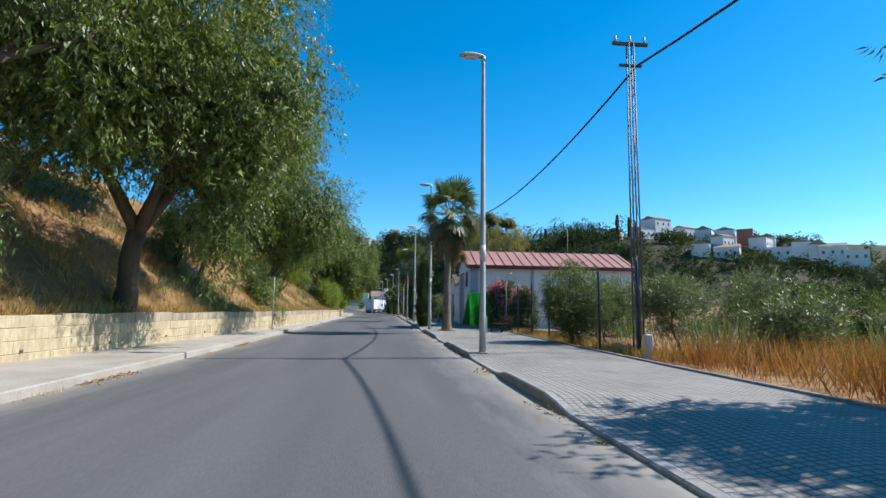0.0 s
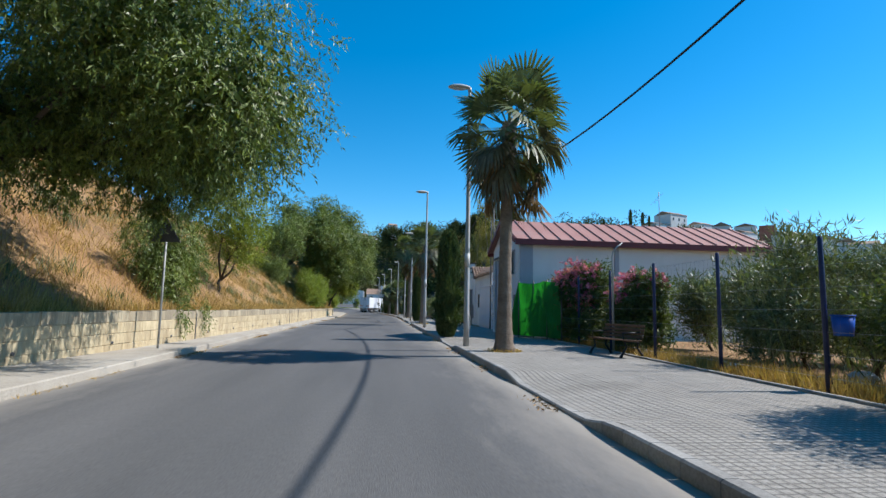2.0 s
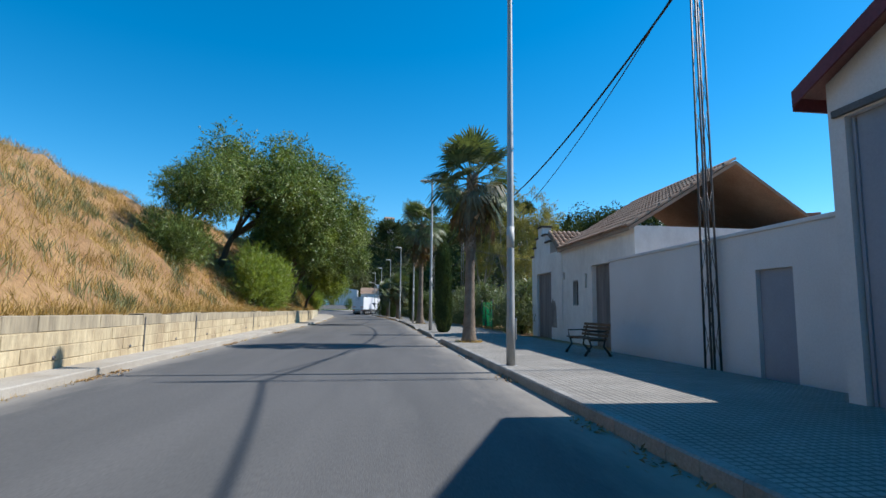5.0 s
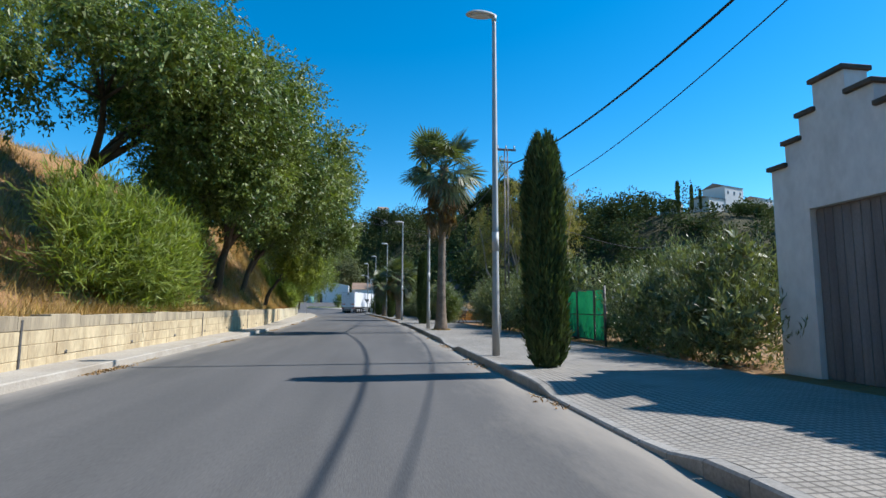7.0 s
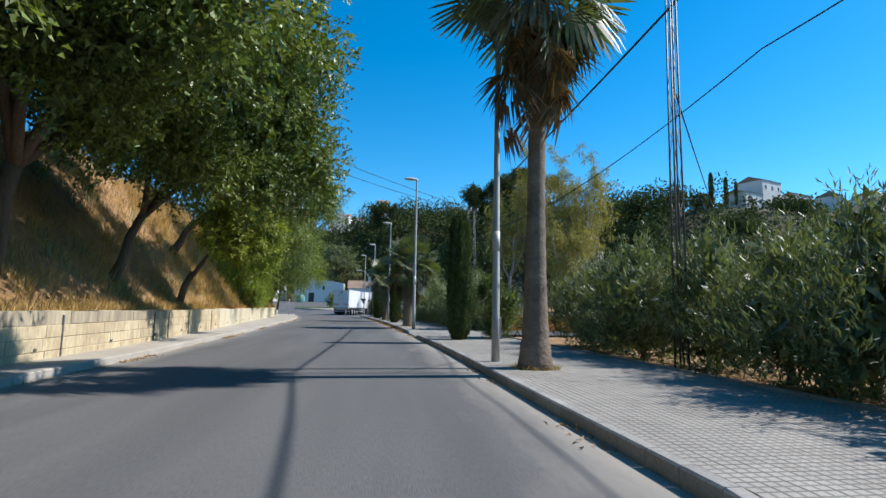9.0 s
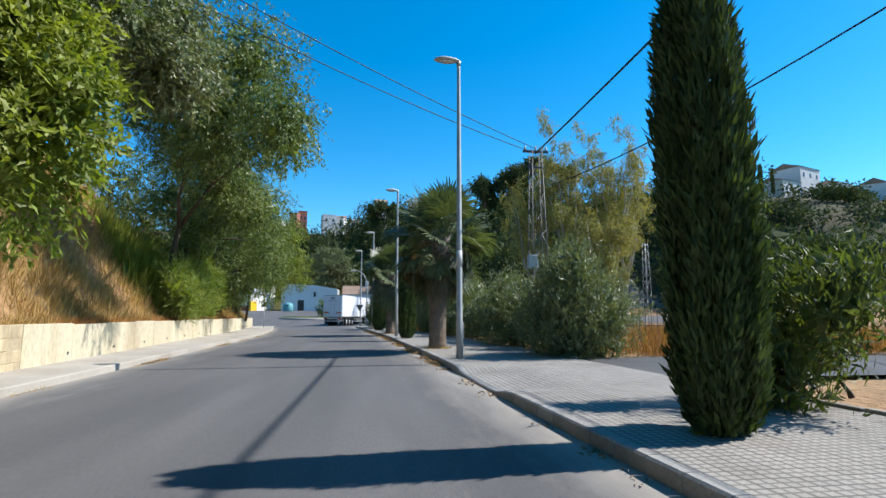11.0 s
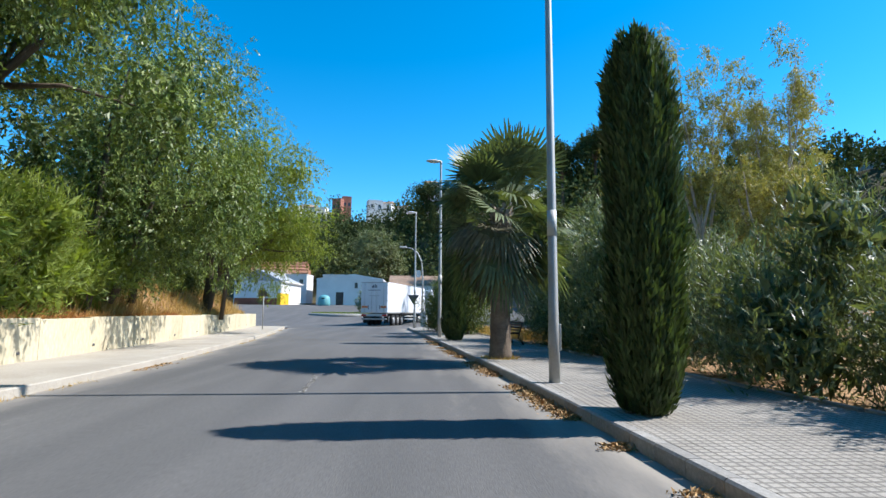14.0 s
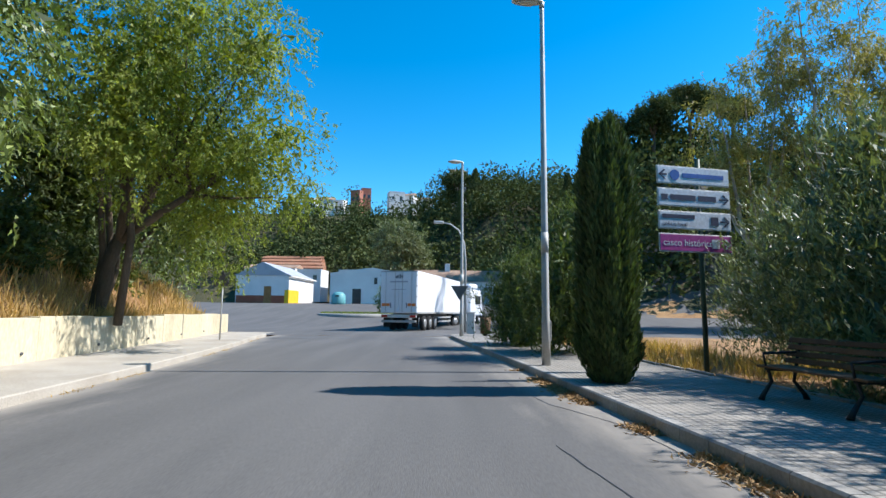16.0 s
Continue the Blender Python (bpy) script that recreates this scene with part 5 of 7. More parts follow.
fl = [(a - 8.0, b - 33.0, c + 0.1, p, q, r) for a, b, c, p, q, r in lobes_in(76, (8.0, 33.0, 2.3), (0.9, 2.8, 1.0), 13, 0.3)]
part("blossom", crown(frng, fl, 5200, 0.10, 0.075, 0.1, 0.8), "flower", boug, "pink papery blossom")
low_boug = tree("bougainvillea", "low bougainvillea with pink tips behind the fence", 8.4, 29.0, lobes_in(77, (8.4, 29.0, 1.45), (0.9, 1.7, 1.3), 10, 0.4) + [(8.3, 28.4, 0.7, 0.8, 1.0, 0.7), (8.4, 29.8, 0.7, 0.8, 1.0, 0.7)], "leaf_dark", 77, 28000, 0.04, 0.11, 0.05, 0.2, 0.3, category="flowering shrub", core=5000)
fl = [(a - 8.4, b - 29.0, c, p, q, r) for a, b, c, p, q, r in lobes_in(78, (8.4, 29.0, 2.2), (0.8, 1.8, 0.6), 8, 0.3)]
part("blossom", crown(frng, fl, 2800, 0.10, 0.075, 0.1, 0.8), "flower", low_boug, "pink papery blossom")
tree("tamarisk_bush", "dark green bush behind the fence", 9.6, 20.6, lobes_in(79, (9.4, 20.6, 1.2), (1.2, 1.6, 1.0), 8, 0.42), "leaf_dark", 79, 14000, 0.05, 0.14, 0.03, 0.2, 0.3, category="bush")


for i, (x, y, h_) in enumerate(((11.8, 30.6, 2.9), (10.9, 27.2, 3.0), (10.2, 24.6, 3.1), (12.6, 26.0, 2.6))):
    tree("tamarisk_bush", "tall dry grey-green brush behind the fence", x, y, lobes_in(270 + i, (x, y, h_ * 0.5), (1.3, 1.6, h_ * 0.52), 9, 0.42), "leaf_olive", 270 + i, 9000, 0.05, 0.26, 0.035, -0.5, 0.2, category="bush")


def oleander(x, y, r, high, seed, label="dense oleander hedge shrub", leaf="leaf_olive", n=10800):
    rng = np.random.default_rng(seed)
    lob = [(x + rng.uniform(-0.5, 0.5), y + rng.uniform(-0.6, 0.6), high * f, r * s, r * s * 1.1, high * 0.28)
           for f, s in ((0.16, 0.9), (0.30, 1.0), (0.50, 0.95), (0.70, 0.65), (0.40, 0.95), (0.76, 0.4))]
    return tree("oleander", label, x, y, lob, leaf, seed, n, 0.06, 0.17, 0.027, -1.0, 0.3, z=0.0, category="shrub", core=n // 5)


for i, y in enumerate(np.arange(63.2, 88.5, 2.3)):
    oleander(8.1 + 0.35 * math.sin(i * 2.1) + (1.75 if 66 < y < 71.5 else 0), float(y), 1.6, (2.95 if y < 71.5 else 3.2) + 0.25 * math.sin(i * 1.7 + 0.6), 100 + i)
for i, y in enumerate(np.arange(98.6, 127, 2.4)):
    oleander(float(OUTER_R(y)) + (1.0 if i < 4 else 1.35) + 0.3 * math.sin(i * 1.9), float(y), 1.5, 3.1 + 0.45 * math.sin(i * 2.3), 130 + i)
oleander(6.4, 98.2, 1.5, 3.4, 160, "tall oleander shrub beside the driveway", n=24000)
oleander(2.6, 133.4, 2.0, 5.0, 161, "dark rounded shrub beside the lamp", "leaf_dark", 20000)
oleander(1.9, 137.0, 1.5, 3.5, 162, "dark rounded shrub beside the lamp", "leaf_dark", 20000)
oleander(7.8, 131.0, 2.2, 4.2, 163, "tall oleander shrub behind the sign", n=22000)
oleander(6.4, 126.8, 2.3, 5.2, 164, "tall oleander shrub behind the bench", n=22000)
oleander(6.3, 119.4, 2.2, 5.0, 167, "tall oleander shrub behind the bench", n=22000)
oleander(6.6, 122.8, 2.4, 5.6, 166, "tall oleander shrub behind the bench", n=22000)
oleander(5.7, 89.3, 0.7, 2.9, 165, "dark shrub beside a bench", "leaf_dark", 7000)

gold = "tall pale eucalyptus with a thin golden crown"
def eucalyptus(x, y, h, seed, slender):
    """Several thin rising stems with loose tufts of leaves strung along them."""
    rng = np.random.default_rng(seed)
    z = float(ground_z(x, y)) - 0.2
    t = thing("eucalyptus", gold, "tree", x, y, z)
    trunk = part("trunk", tubed([(0, 0, 0), (0.1, 0.1, h * 0.18), (0.2, 0, h * 0.3)], [0.42, 0.33, 0.26], 8), "pale_bark", t)
    lobes = []
    for k in range(5):
        a = 2 * math.pi * k / 5 + rng.uniform(-0.4, 0.4)
        reach, top = rng.uniform(0.5, 1.0) * h * slender, h * rng.uniform(0.72, 1.0)
        pts = []
        for j in range(7):
            f = j / 6
            pts.append((0.2 + math.cos(a) * reach * f ** 0.7 + rng.normal() * 0.18, math.sin(a) * reach * f ** 0.7 + rng.normal() * 0.18, h * 0.26 + (top - h * 0.26) * f))
        part("limb", tubed(pts, [0.2, 0.17, 0.14, 0.11, 0.08, 0.05, 0.02], 6), "pale_bark", trunk)
        for j in range(2, 7):
            for _ in range(3):
                o = rng.normal(size=3) * np.array([1.1, 1.1, 0.9])
                r = rng.uniform(0.7, 1.35)
                lobes.append((pts[j][0] + o[0], pts[j][1] + o[1], pts[j][2] + o[2], r, r, r * 1.25))
    part("crown", crown(rng, lobes, 21000, 0.42, 0.10, 0.8, 0.25), "leaf_gold", t)


for i, (x, y, h, w) in enumerate(((31, 160, 32, 0.14), (37, 158, 30, 0.15), (26, 163, 26, 0.17), (33, 152, 18, 0.2), (41, 162, 26, 0.16))):
    eucalyptus(x, y, h, 170 + i, w)
for i, (x, y, h) in enumerate(((27, 199, 18.2), (33.5, 200, 14.2), (40, 201, 12.8), (47, 201, 13), (55, 198, 13))):
    z = float(hill(x, y))
    tree("stone_pine", "dark stone pine on the wooded slope", x, y, lobes_in(180 + i, (x, y, z + h * 0.76), (4.6, 4.6, h * 0.2), 13, 0.40), "leaf_wood", 180 + i, 11000, 0.3, 0.5, 0.16, 0.0, 0.7, core=1500)
tree("olive_tree", "round grey-green tree behind the white building", -8.0, 216.0, lobes_in(190, (-8.0, 216.0, 12.0), (7.0, 5.0, 6.0), 14, 0.45), "leaf_olive", 190, 22000, 0.4, 0.5, 0.15, 0.2, core=3000)
tree("olive_tree", "round dark tree on the far wooded hill", 5.0, 252.0, lobes_in(191, (5.0, 252.0, 33.6), (6.5, 4.0, 5.2), 13, 0.45), "leaf_wood", 191, 12000, 0.4, 0.5, 0.18, 0.2, core=2500)


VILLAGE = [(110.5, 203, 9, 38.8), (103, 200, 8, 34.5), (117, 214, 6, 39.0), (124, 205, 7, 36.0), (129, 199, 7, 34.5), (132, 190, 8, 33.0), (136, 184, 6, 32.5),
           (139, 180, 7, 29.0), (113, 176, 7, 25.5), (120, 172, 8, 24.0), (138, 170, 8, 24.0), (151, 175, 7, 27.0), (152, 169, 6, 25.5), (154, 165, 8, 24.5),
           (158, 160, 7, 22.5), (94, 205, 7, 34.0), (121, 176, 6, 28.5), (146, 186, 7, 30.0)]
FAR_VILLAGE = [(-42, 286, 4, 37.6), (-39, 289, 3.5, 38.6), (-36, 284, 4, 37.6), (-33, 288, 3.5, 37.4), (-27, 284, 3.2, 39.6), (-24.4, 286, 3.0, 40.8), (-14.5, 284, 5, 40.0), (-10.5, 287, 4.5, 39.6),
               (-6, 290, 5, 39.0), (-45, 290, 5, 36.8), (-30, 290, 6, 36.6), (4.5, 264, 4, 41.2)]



def build_woods():
    """The far wooded hill: many irregular crowns of leaf clumps."""
    rng = np.random.default_rng(77)
    sets = []
    made = 0
    while made < 1200:
        x, y = (rng.uniform(-60, 180), rng.uniform(95, 310)) if made < 560 else (rng.uniform(62, 165), rng.uniform(110, 225)) if made < 860 else (rng.uniform(-44, 50), rng.uniform(178, 292))
        h = float(hill(x, y))
        if h < 3.2 or h > 40:
            continue
        if min((x - a) ** 2 + (y - b) ** 2 for a, b, w, top in VILLAGE + FAR_VILLAGE) < 40:
            continue
        if abs(x + 27) < 10 and y < 238 or x < 0 and y > 274:
            continue
        made += 1
        terrace = 86 < x and y < 235
        r = rng.uniform(1.6, 2.8) if terrace else rng.uniform(3.0, 5.8)
        k = 110 if terrace else 215
        nl = rng.integers(3, 6)
        cs = rng.normal(size=(nl, 3)) * np.array([0.5, 0.5, 0.35]) * r
        pick = rng.integers(0, nl, k)
        d = rng.normal(size=(k, 3))
        d /= np.linalg.norm(d, axis=1, keepdims=True)
        at = cs[pick] + d * r * 0.55 * rng.uniform(0.6, 1.1, (k, 1)) + np.array([x, y, h + r * 0.8])
        sets.append(blades(rng, at, d + rng.normal(size=(k, 3)) * 0.8, rng.uniform(0.55, 1.1, k), rng.uniform(0.35, 0.7, k), d + np.array([0, 0, 0.3])))
    return tagged(part("woods", from_arrays("woods", *join(sets)), "leaf_wood"), "dark green woods covering the hillside", "woods", kind="stuff")


build_woods()
crng = np.random.default_rng(91)
far_mesh = cypress_mesh(crng, 9.5, 0.9, 3200, 0.3, 0.0, 4.5)
far_mesh.materials.append(M["leaf_wood"])
for x, y, s in ((96.5, 198.0, 0.62), (91.0, 196.5, 0.70), (80.5, 196.0, 0.6), (98, 196, 0.5), (26, 226, 1.0), (30, 232, 0.8), (8, 245, 0.9), (38, 236, 0.7), (66, 210, 0.7), (4, 238, 1.0)):
    c = thing("cypress", "far dark cypress on the hilltop", "cypress", x, y, float(hill(x, y)) + 0.5, 0, "hilltop cypresses")
    c.scale = (s * 0.85, s * 0.85, s * 1.35)
    part("foliage", far_mesh, "leaf_wood", c)
    part("trunk", tubed([(0, 0, -0.8), (0, 0, 1.5)], [0.2, 0.15], 6), "bark", c)


# ---- grasses ----
def grass(name, label, x, y, z, mat, seed, length, width, lean=0.35):
    rng = np.random.default_rng(seed)
    n = len(x)
    way = np.stack([rng.normal(size=n) * lean, rng.normal(size=n) * lean, np.ones(n)], -1)
    at = np.stack([x, y, z - 0.03], -1)
    v, q = blades(rng, at, way, rng.uniform(0.5, 1.2, n) * length, width)
    return tagged(part(name, from_arrays(name, v, q), mat), label, "grass", kind="stuff")


def clumped(rng, n, clumps, x0, x1, y0, y1, spread):
    cx, cy = rng.uniform(x0, x1, clumps), rng.uniform(y0, y1, clumps)
    k = rng.integers(0, clumps, n)
    return cx[k] + rng.normal(size=n) * spread, cy[k] + rng.normal(size=n) * spread


grng = np.random.default_rng(201)
s, y = clumped(grng, 104000, 4400, 0.4, 10.0, 2, 118, 0.17)
s = np.abs(s - 0.4) + 0.42
x = WALL_L(y) - s
grass("bank_grass", "dry straw-coloured grass on the earth bank", x, y, ground_z(x, y), "straw", 202, 0.46, 0.018, 0.5)
s, y = clumped(grng, 16000, 260, 0.5, 7.5, 20, 96, 0.18)
x = WALL_L(y) - np.abs(s - 0.5) - 0.5
grass("bank_weeds", "grey-green tufts of tall weeds on the earth bank", x, y, ground_z(x, y), "leaf_olive", 216, 0.6, 0.02, 0.4)
y = grng.uniform(-2, 143, 22000)
x = WALL_L(y) - 0.38 - np.abs(grng.normal(size=22000)) * 0.3
grass("wall_grass", "tall dry grass along the wall's top", x, y, ground_z(x, y), "straw", 203, 0.42, 0.02)
s, y = clumped(grng, 26000, 900, 0.6, 6.0, 96, 143, 0.25)
x = WALL_L(y) - np.abs(s - 0.5) - 0.5
grass("rust_grass", "rust-brown dry weeds behind the wall", x, y, ground_z(x, y), "straw", 204, 0.75, 0.025)
y = grng.uniform(98, 127, 9000)
x = WALL_L(y) - 0.22 - np.abs(grng.normal(size=9000)) * 0.3
grass("wall_fringe", "rust-coloured dry grass hanging over the wall's top", x, y, np.maximum(ground_z(x, y), 1.0), "rust_grass", 217, 0.36, 0.018, 0.7)
s, y = clumped(grng, 9000, 160, 1.0, 3.5, 108, 121, 0.3)
x = WALL_L(y) - np.abs(s - 0.9) - 0.9
grass("reeds", "tall green reeds on the bank", x, y, ground_z(x, y), "leaf_light", 205, 1.5, 0.035, 0.28)
x, y = clumped(grng, 46000, 2300, 7.3, 30, -8, 12.5, 0.22)
ok = x > OUTER_R(y) + 0.35
grass("field_grass", "tall rust-coloured dry grass in the open plot", x[ok], y[ok], ground_z(x[ok], y[ok]), "rust_grass", 206, 0.8, 0.025)
x, y = clumped(grng, 9000, 300, 9, 46, 2, 30, 0.3)
grass("field_weeds", "grey-green tall weeds and canes in the plot", x, y, ground_z(x, y), "leaf_olive", 207, 1.3, 0.03, 0.3)
x, y = clumped(grng, 22000, 800, 8.6, 20, 97.5, 112, 0.25)
ok = x > 8.2
grass("plot_grass", "tall golden dry grass behind a metal fence", x[ok], y[ok], ground_z(x[ok], y[ok]), "rust_grass", 208, 0.95, 0.025)
x, y = clumped(grng, 9000, 500, 7.3, 8.2, 12, 34, 0.15)
ok = x > OUTER_R(y) + 0.1
grass("fence_weeds", "dry weeds along the foot of the fence", x[ok], y[ok], ground_z(x[ok], y[ok]), "straw", 209, 0.4, 0.02)
y = grng.uniform(2, 142, 12000)
gate = np.sin(y * 0.9) + 0.6 * np.sin(y * 2.7) > 0.5
y = y[gate]
x = KERB_L(y) + 0.03 + np.abs(grng.normal(size=len(y))) * 0.06
grass("gutter_weeds_left", "dry weeds in the gutter of the road", x, y, 0 * y, "straw", 210, 0.10, 0.012, 1.2)
y = grng.uniform(4, 120, 16000)
y = y[np.sin(y * 0.7 + 1.0) + 0.8 * np.sin(y * 2.1) > 0.55]
x = KERB_L(y) + np.abs(grng.normal(size=len(y))) * 0.12
grass("gutter_litter_left", "dry leaves and dust lying in the gutter", x, y, 0.035 + 0 * y, "litter_leaf", 214, 0.07, 0.022, 3.0)
y = np.concatenate([grng.uniform(96, 130, 22000), grng.uniform(2, 96, 3500)])
gate = np.sin(y * 1.3) + 0.7 * np.sin(y * 3.1) > np.where(y > 96, -0.35, 0.4)
y = y[gate]
x = KERB_R(y) - 0.02 - np.abs(grng.normal(size=len(y))) * 0.13
grass("gutter_litter_right", "dry fallen leaves lying in the gutter", x, y, 0.035 + 0 * y, "litter_leaf", 211, 0.09, 0.024, 3.0)
x, y = clumped(grng, 5000, 260, 3.6, 6.5, 128, 142, 0.15)
ok = x > OUTER_R(y) + 0.1
grass("verge_grass", "dry golden grass behind the back edging", x[ok], y[ok], ground_z(x[ok], y[ok]), "straw", 212, 0.5, 0.02)
tx, ty = np.array([3.95, 3.66, 3.85, 3.0, 2.0]), np.array([28.1, 53.95, 78.5, 102.2, 118.3])
k = grng.integers(0, 5, 2500)
a, r = grng.uniform(0, 6.28, 2500), grng.uniform(0.25, 0.5, 2500)
grass("tree_pit_grass", "dry grass round the palms' feet", tx[k] + np.cos(a) * r, ty[k] + np.sin(a) * r, 0.14 + 0 * a, "straw", 213, 0.16, 0.014, 0.8)


# ---- buildings beside the road ----
def wall_cells(u0, u1, z0, z1, holes, x0, x1):
    """A wall across x, along y from u0 to u1, with rectangular openings through it."""
    us = sorted({u0, u1, *[h[0] for h in holes], *[h[1] for h in holes]})
    zs = sorted({z0, z1, *[h[2] for h in holes], *[h[3] for h in holes]})
    bm = bmesh.new()
    for a, b in zip(us, us[1:]):
        for c, d in zip(zs, zs[1:]):
            if not any(h[0] <= (a + b) / 2 <= h[1] and h[2] <= (c + d) / 2 <= h[3] for h in holes):
                box(bm, (x0, a, c), (x1, b, d))
    bmesh.ops.remove_doubles(bm, verts=bm.verts, dist=0.0005)
    return bm


def build_shed():
    s = thing("workshop_shed", "white workshop shed with a red ribbed metal roof", "shed", 0, 0, 0)
    X, Y0, YR, Y1, ZE, ZR, XE = 6.45, 36.0, 38.65, 41.3, 4.45, 5.6, 18.3
    holes = [(36.72, 37.62, 2.95, 4.0), (38.55, 41.05, 0.0, 3.9)]
    front = part("front_wall", wall_cells(Y0, Y1, 0.0, ZE, holes, X, X + 0.25), "white_wall", s)
    bm = bmesh.new()
    prism(bm, [(Y0, ZE), (Y1, ZE), (YR, ZR)], 0.25, "x", X)
    part("gable", bm, "white_wall", s)
    part("dado", wall_cells(Y0, 38.5, 0.0, 1.35, [], X - 0.012, X - 0.003), "dado", s, "grey painted dado band")
    part("side_wall", boxed((X + 0.25, Y0, 0), (XE, Y0 + 0.25, ZE)), "white_wall", s)
    part("side_wall", boxed((X + 0.25, Y1 - 0.25, 0), (XE, Y1, ZE)), "white_wall", s)
    part("back_wall", boxed((XE - 0.25, Y0 + 0.25, 0), (XE, Y1 - 0.25, ZE)), "white_wall", s)
    part("pilaster", boxed((X + 0.05, Y0 - 0.06, 0), (X + 0.62, Y0 - 0.004, ZE - 0.05)), "dado", s, "blue-grey corner strip")
    part("pilaster", boxed((X + 4.4, Y0 - 0.06, 0), (X + 4.6, Y0 - 0.004, ZE - 0.05)), "dado", s, "blue-grey strip")
    door = part("door", boxed((X + 0.10, 38.55, 0.02), (X + 0.16, 41.05, 3.9), 0.01), "shed_door", s, "grey-blue sheet metal sliding door")
    for k in range(6):
        part("door_rib", boxed((X + 0.075, 38.62 + k * 0.47, 0.05), (X + 0.10, 38.67 + k * 0.47, 3.86)), "shed_door", door)
    part("door_track", boxed((X - 0.06, 38.4, 3.92), (X - 0.005, 41.2, 4.02), 0.008), "steel_dark", s)
    w = part("window", boxed((X + 0.12, 36.72, 2.95), (X + 0.14, 37.62, 4.0)), "window_dark", s, "small barred window")
    for k in range(5):
        part("bar", boxed((X - 0.01, 36.80 + k * 0.18, 2.96), (X + 0.01, 36.82 + k * 0.18, 3.99)), "steel_dark", w)
    for k, (a, b, c, d) in enumerate(((36.66, 36.72, 2.95, 4.0), (37.62, 37.68, 2.95, 4.0), (36.66, 37.68, 4.003, 4.06))):
        part("window_frame", boxed((X - 0.03, a, c), (X + 0.1, b, d)), "shed_door", w)
    part("curtain", boxed((X + 0.10, 37.08, 2.97), (X + 0.115, 37.34, 3.98)), "white_wall", w)
    part("window_sill", boxed((X - 0.05, 36.66, 2.88), (X + 0.12, 37.68, 2.945), 0.008), "white_wall", w)
    for z in (3.35, 3.12, 2.9):
        part("sign_bar", boxed((X - 0.014, 37.95, z), (X - 0.004, 38.33, z + 0.09)), "logo_grey", s, "grey lettering bar")
    part("meter_box", boxed((X - 0.10, 36.1, 1.45), (X - 0.004, 36.6, 2.0), 0.015), "logo_grey", s)
    # roof slopes, ribs and fascia
    over = 0.28
    sl = (ZR - ZE) / (YR - Y0)
    for name, ya, yb in (("roof", Y0 - over, YR), ("roof", Y1 + over, YR)):
        za = ZE - over * sl
        bm = bmesh.new()
        prism(bm, [(ya, za + 0.10), (yb, ZR + 0.10), (yb, ZR + 0.03), (ya, za + 0.03)], XE - X + 0.5, "x", X - 0.25)
        r = part(name, bm, "roof_metal", s, "red ribbed sheet metal roof")
        for k in range(19):
            xx = X - 0.22 + k * 0.67
            bm = bmesh.new()
            prism(bm, [(ya, za + 0.105), (yb, ZR + 0.105), (yb, ZR + 0.16), (ya, za + 0.16)], 0.055, "x", xx)
            part("roof_rib", bm, "roof_metal", r)
        y2 = ya + (-0.034 if ya < yb else 0.004)
        part("fascia", boxed((X - 0.25, y2, za - 0.16), (XE + 0.25, y2 + 0.03, za + 0.10)), "fascia", s, "maroon fascia board")
        bm = bmesh.new()
        prism(bm, [(ya, za - 0.10), (yb, ZR - 0.12), (yb, ZR + 0.14), (ya, za + 0.12)], 0.03, "x", X - 0.285)
        part("barge_board", bm, "fascia", s, "maroon barge board")
    an = part("aerial", tubed([(14.5, 38.6, ZR), (14.5, 38.6, ZR + 1.9)], [0.018, 0.014], 6), "galvanised", s)
    for k in range(5):
        part("aerial_rod", tubed([(14.2 + 0.1 * k, 38.3, ZR + 1.3 + 0.12 * k), (14.2 + 0.1 * k, 38.9, ZR + 1.3 + 0.12 * k)], [0.007, 0.007], 5), "galvanised", an)
    return s


build_shed()

# garden wall between the shed and the old house
gw = thing("wall_garden", "whitewashed garden wall with a narrow door", "wall", kind="structure")
part("wall_panel", wall_cells(41.32, 50.4, 0.0, 2.8, [(43.2, 44.1, 0.0, 2.1)], 7.4, 7.62), "white_wall", gw)
part("coping", boxed((7.36, 41.32, 2.803), (7.66, 50.4, 2.88), 0.012), "white_wall", gw)
part("door", boxed((7.48, 43.2, 0.02), (7.53, 44.1, 2.1), 0.008), "shed_door", gw)


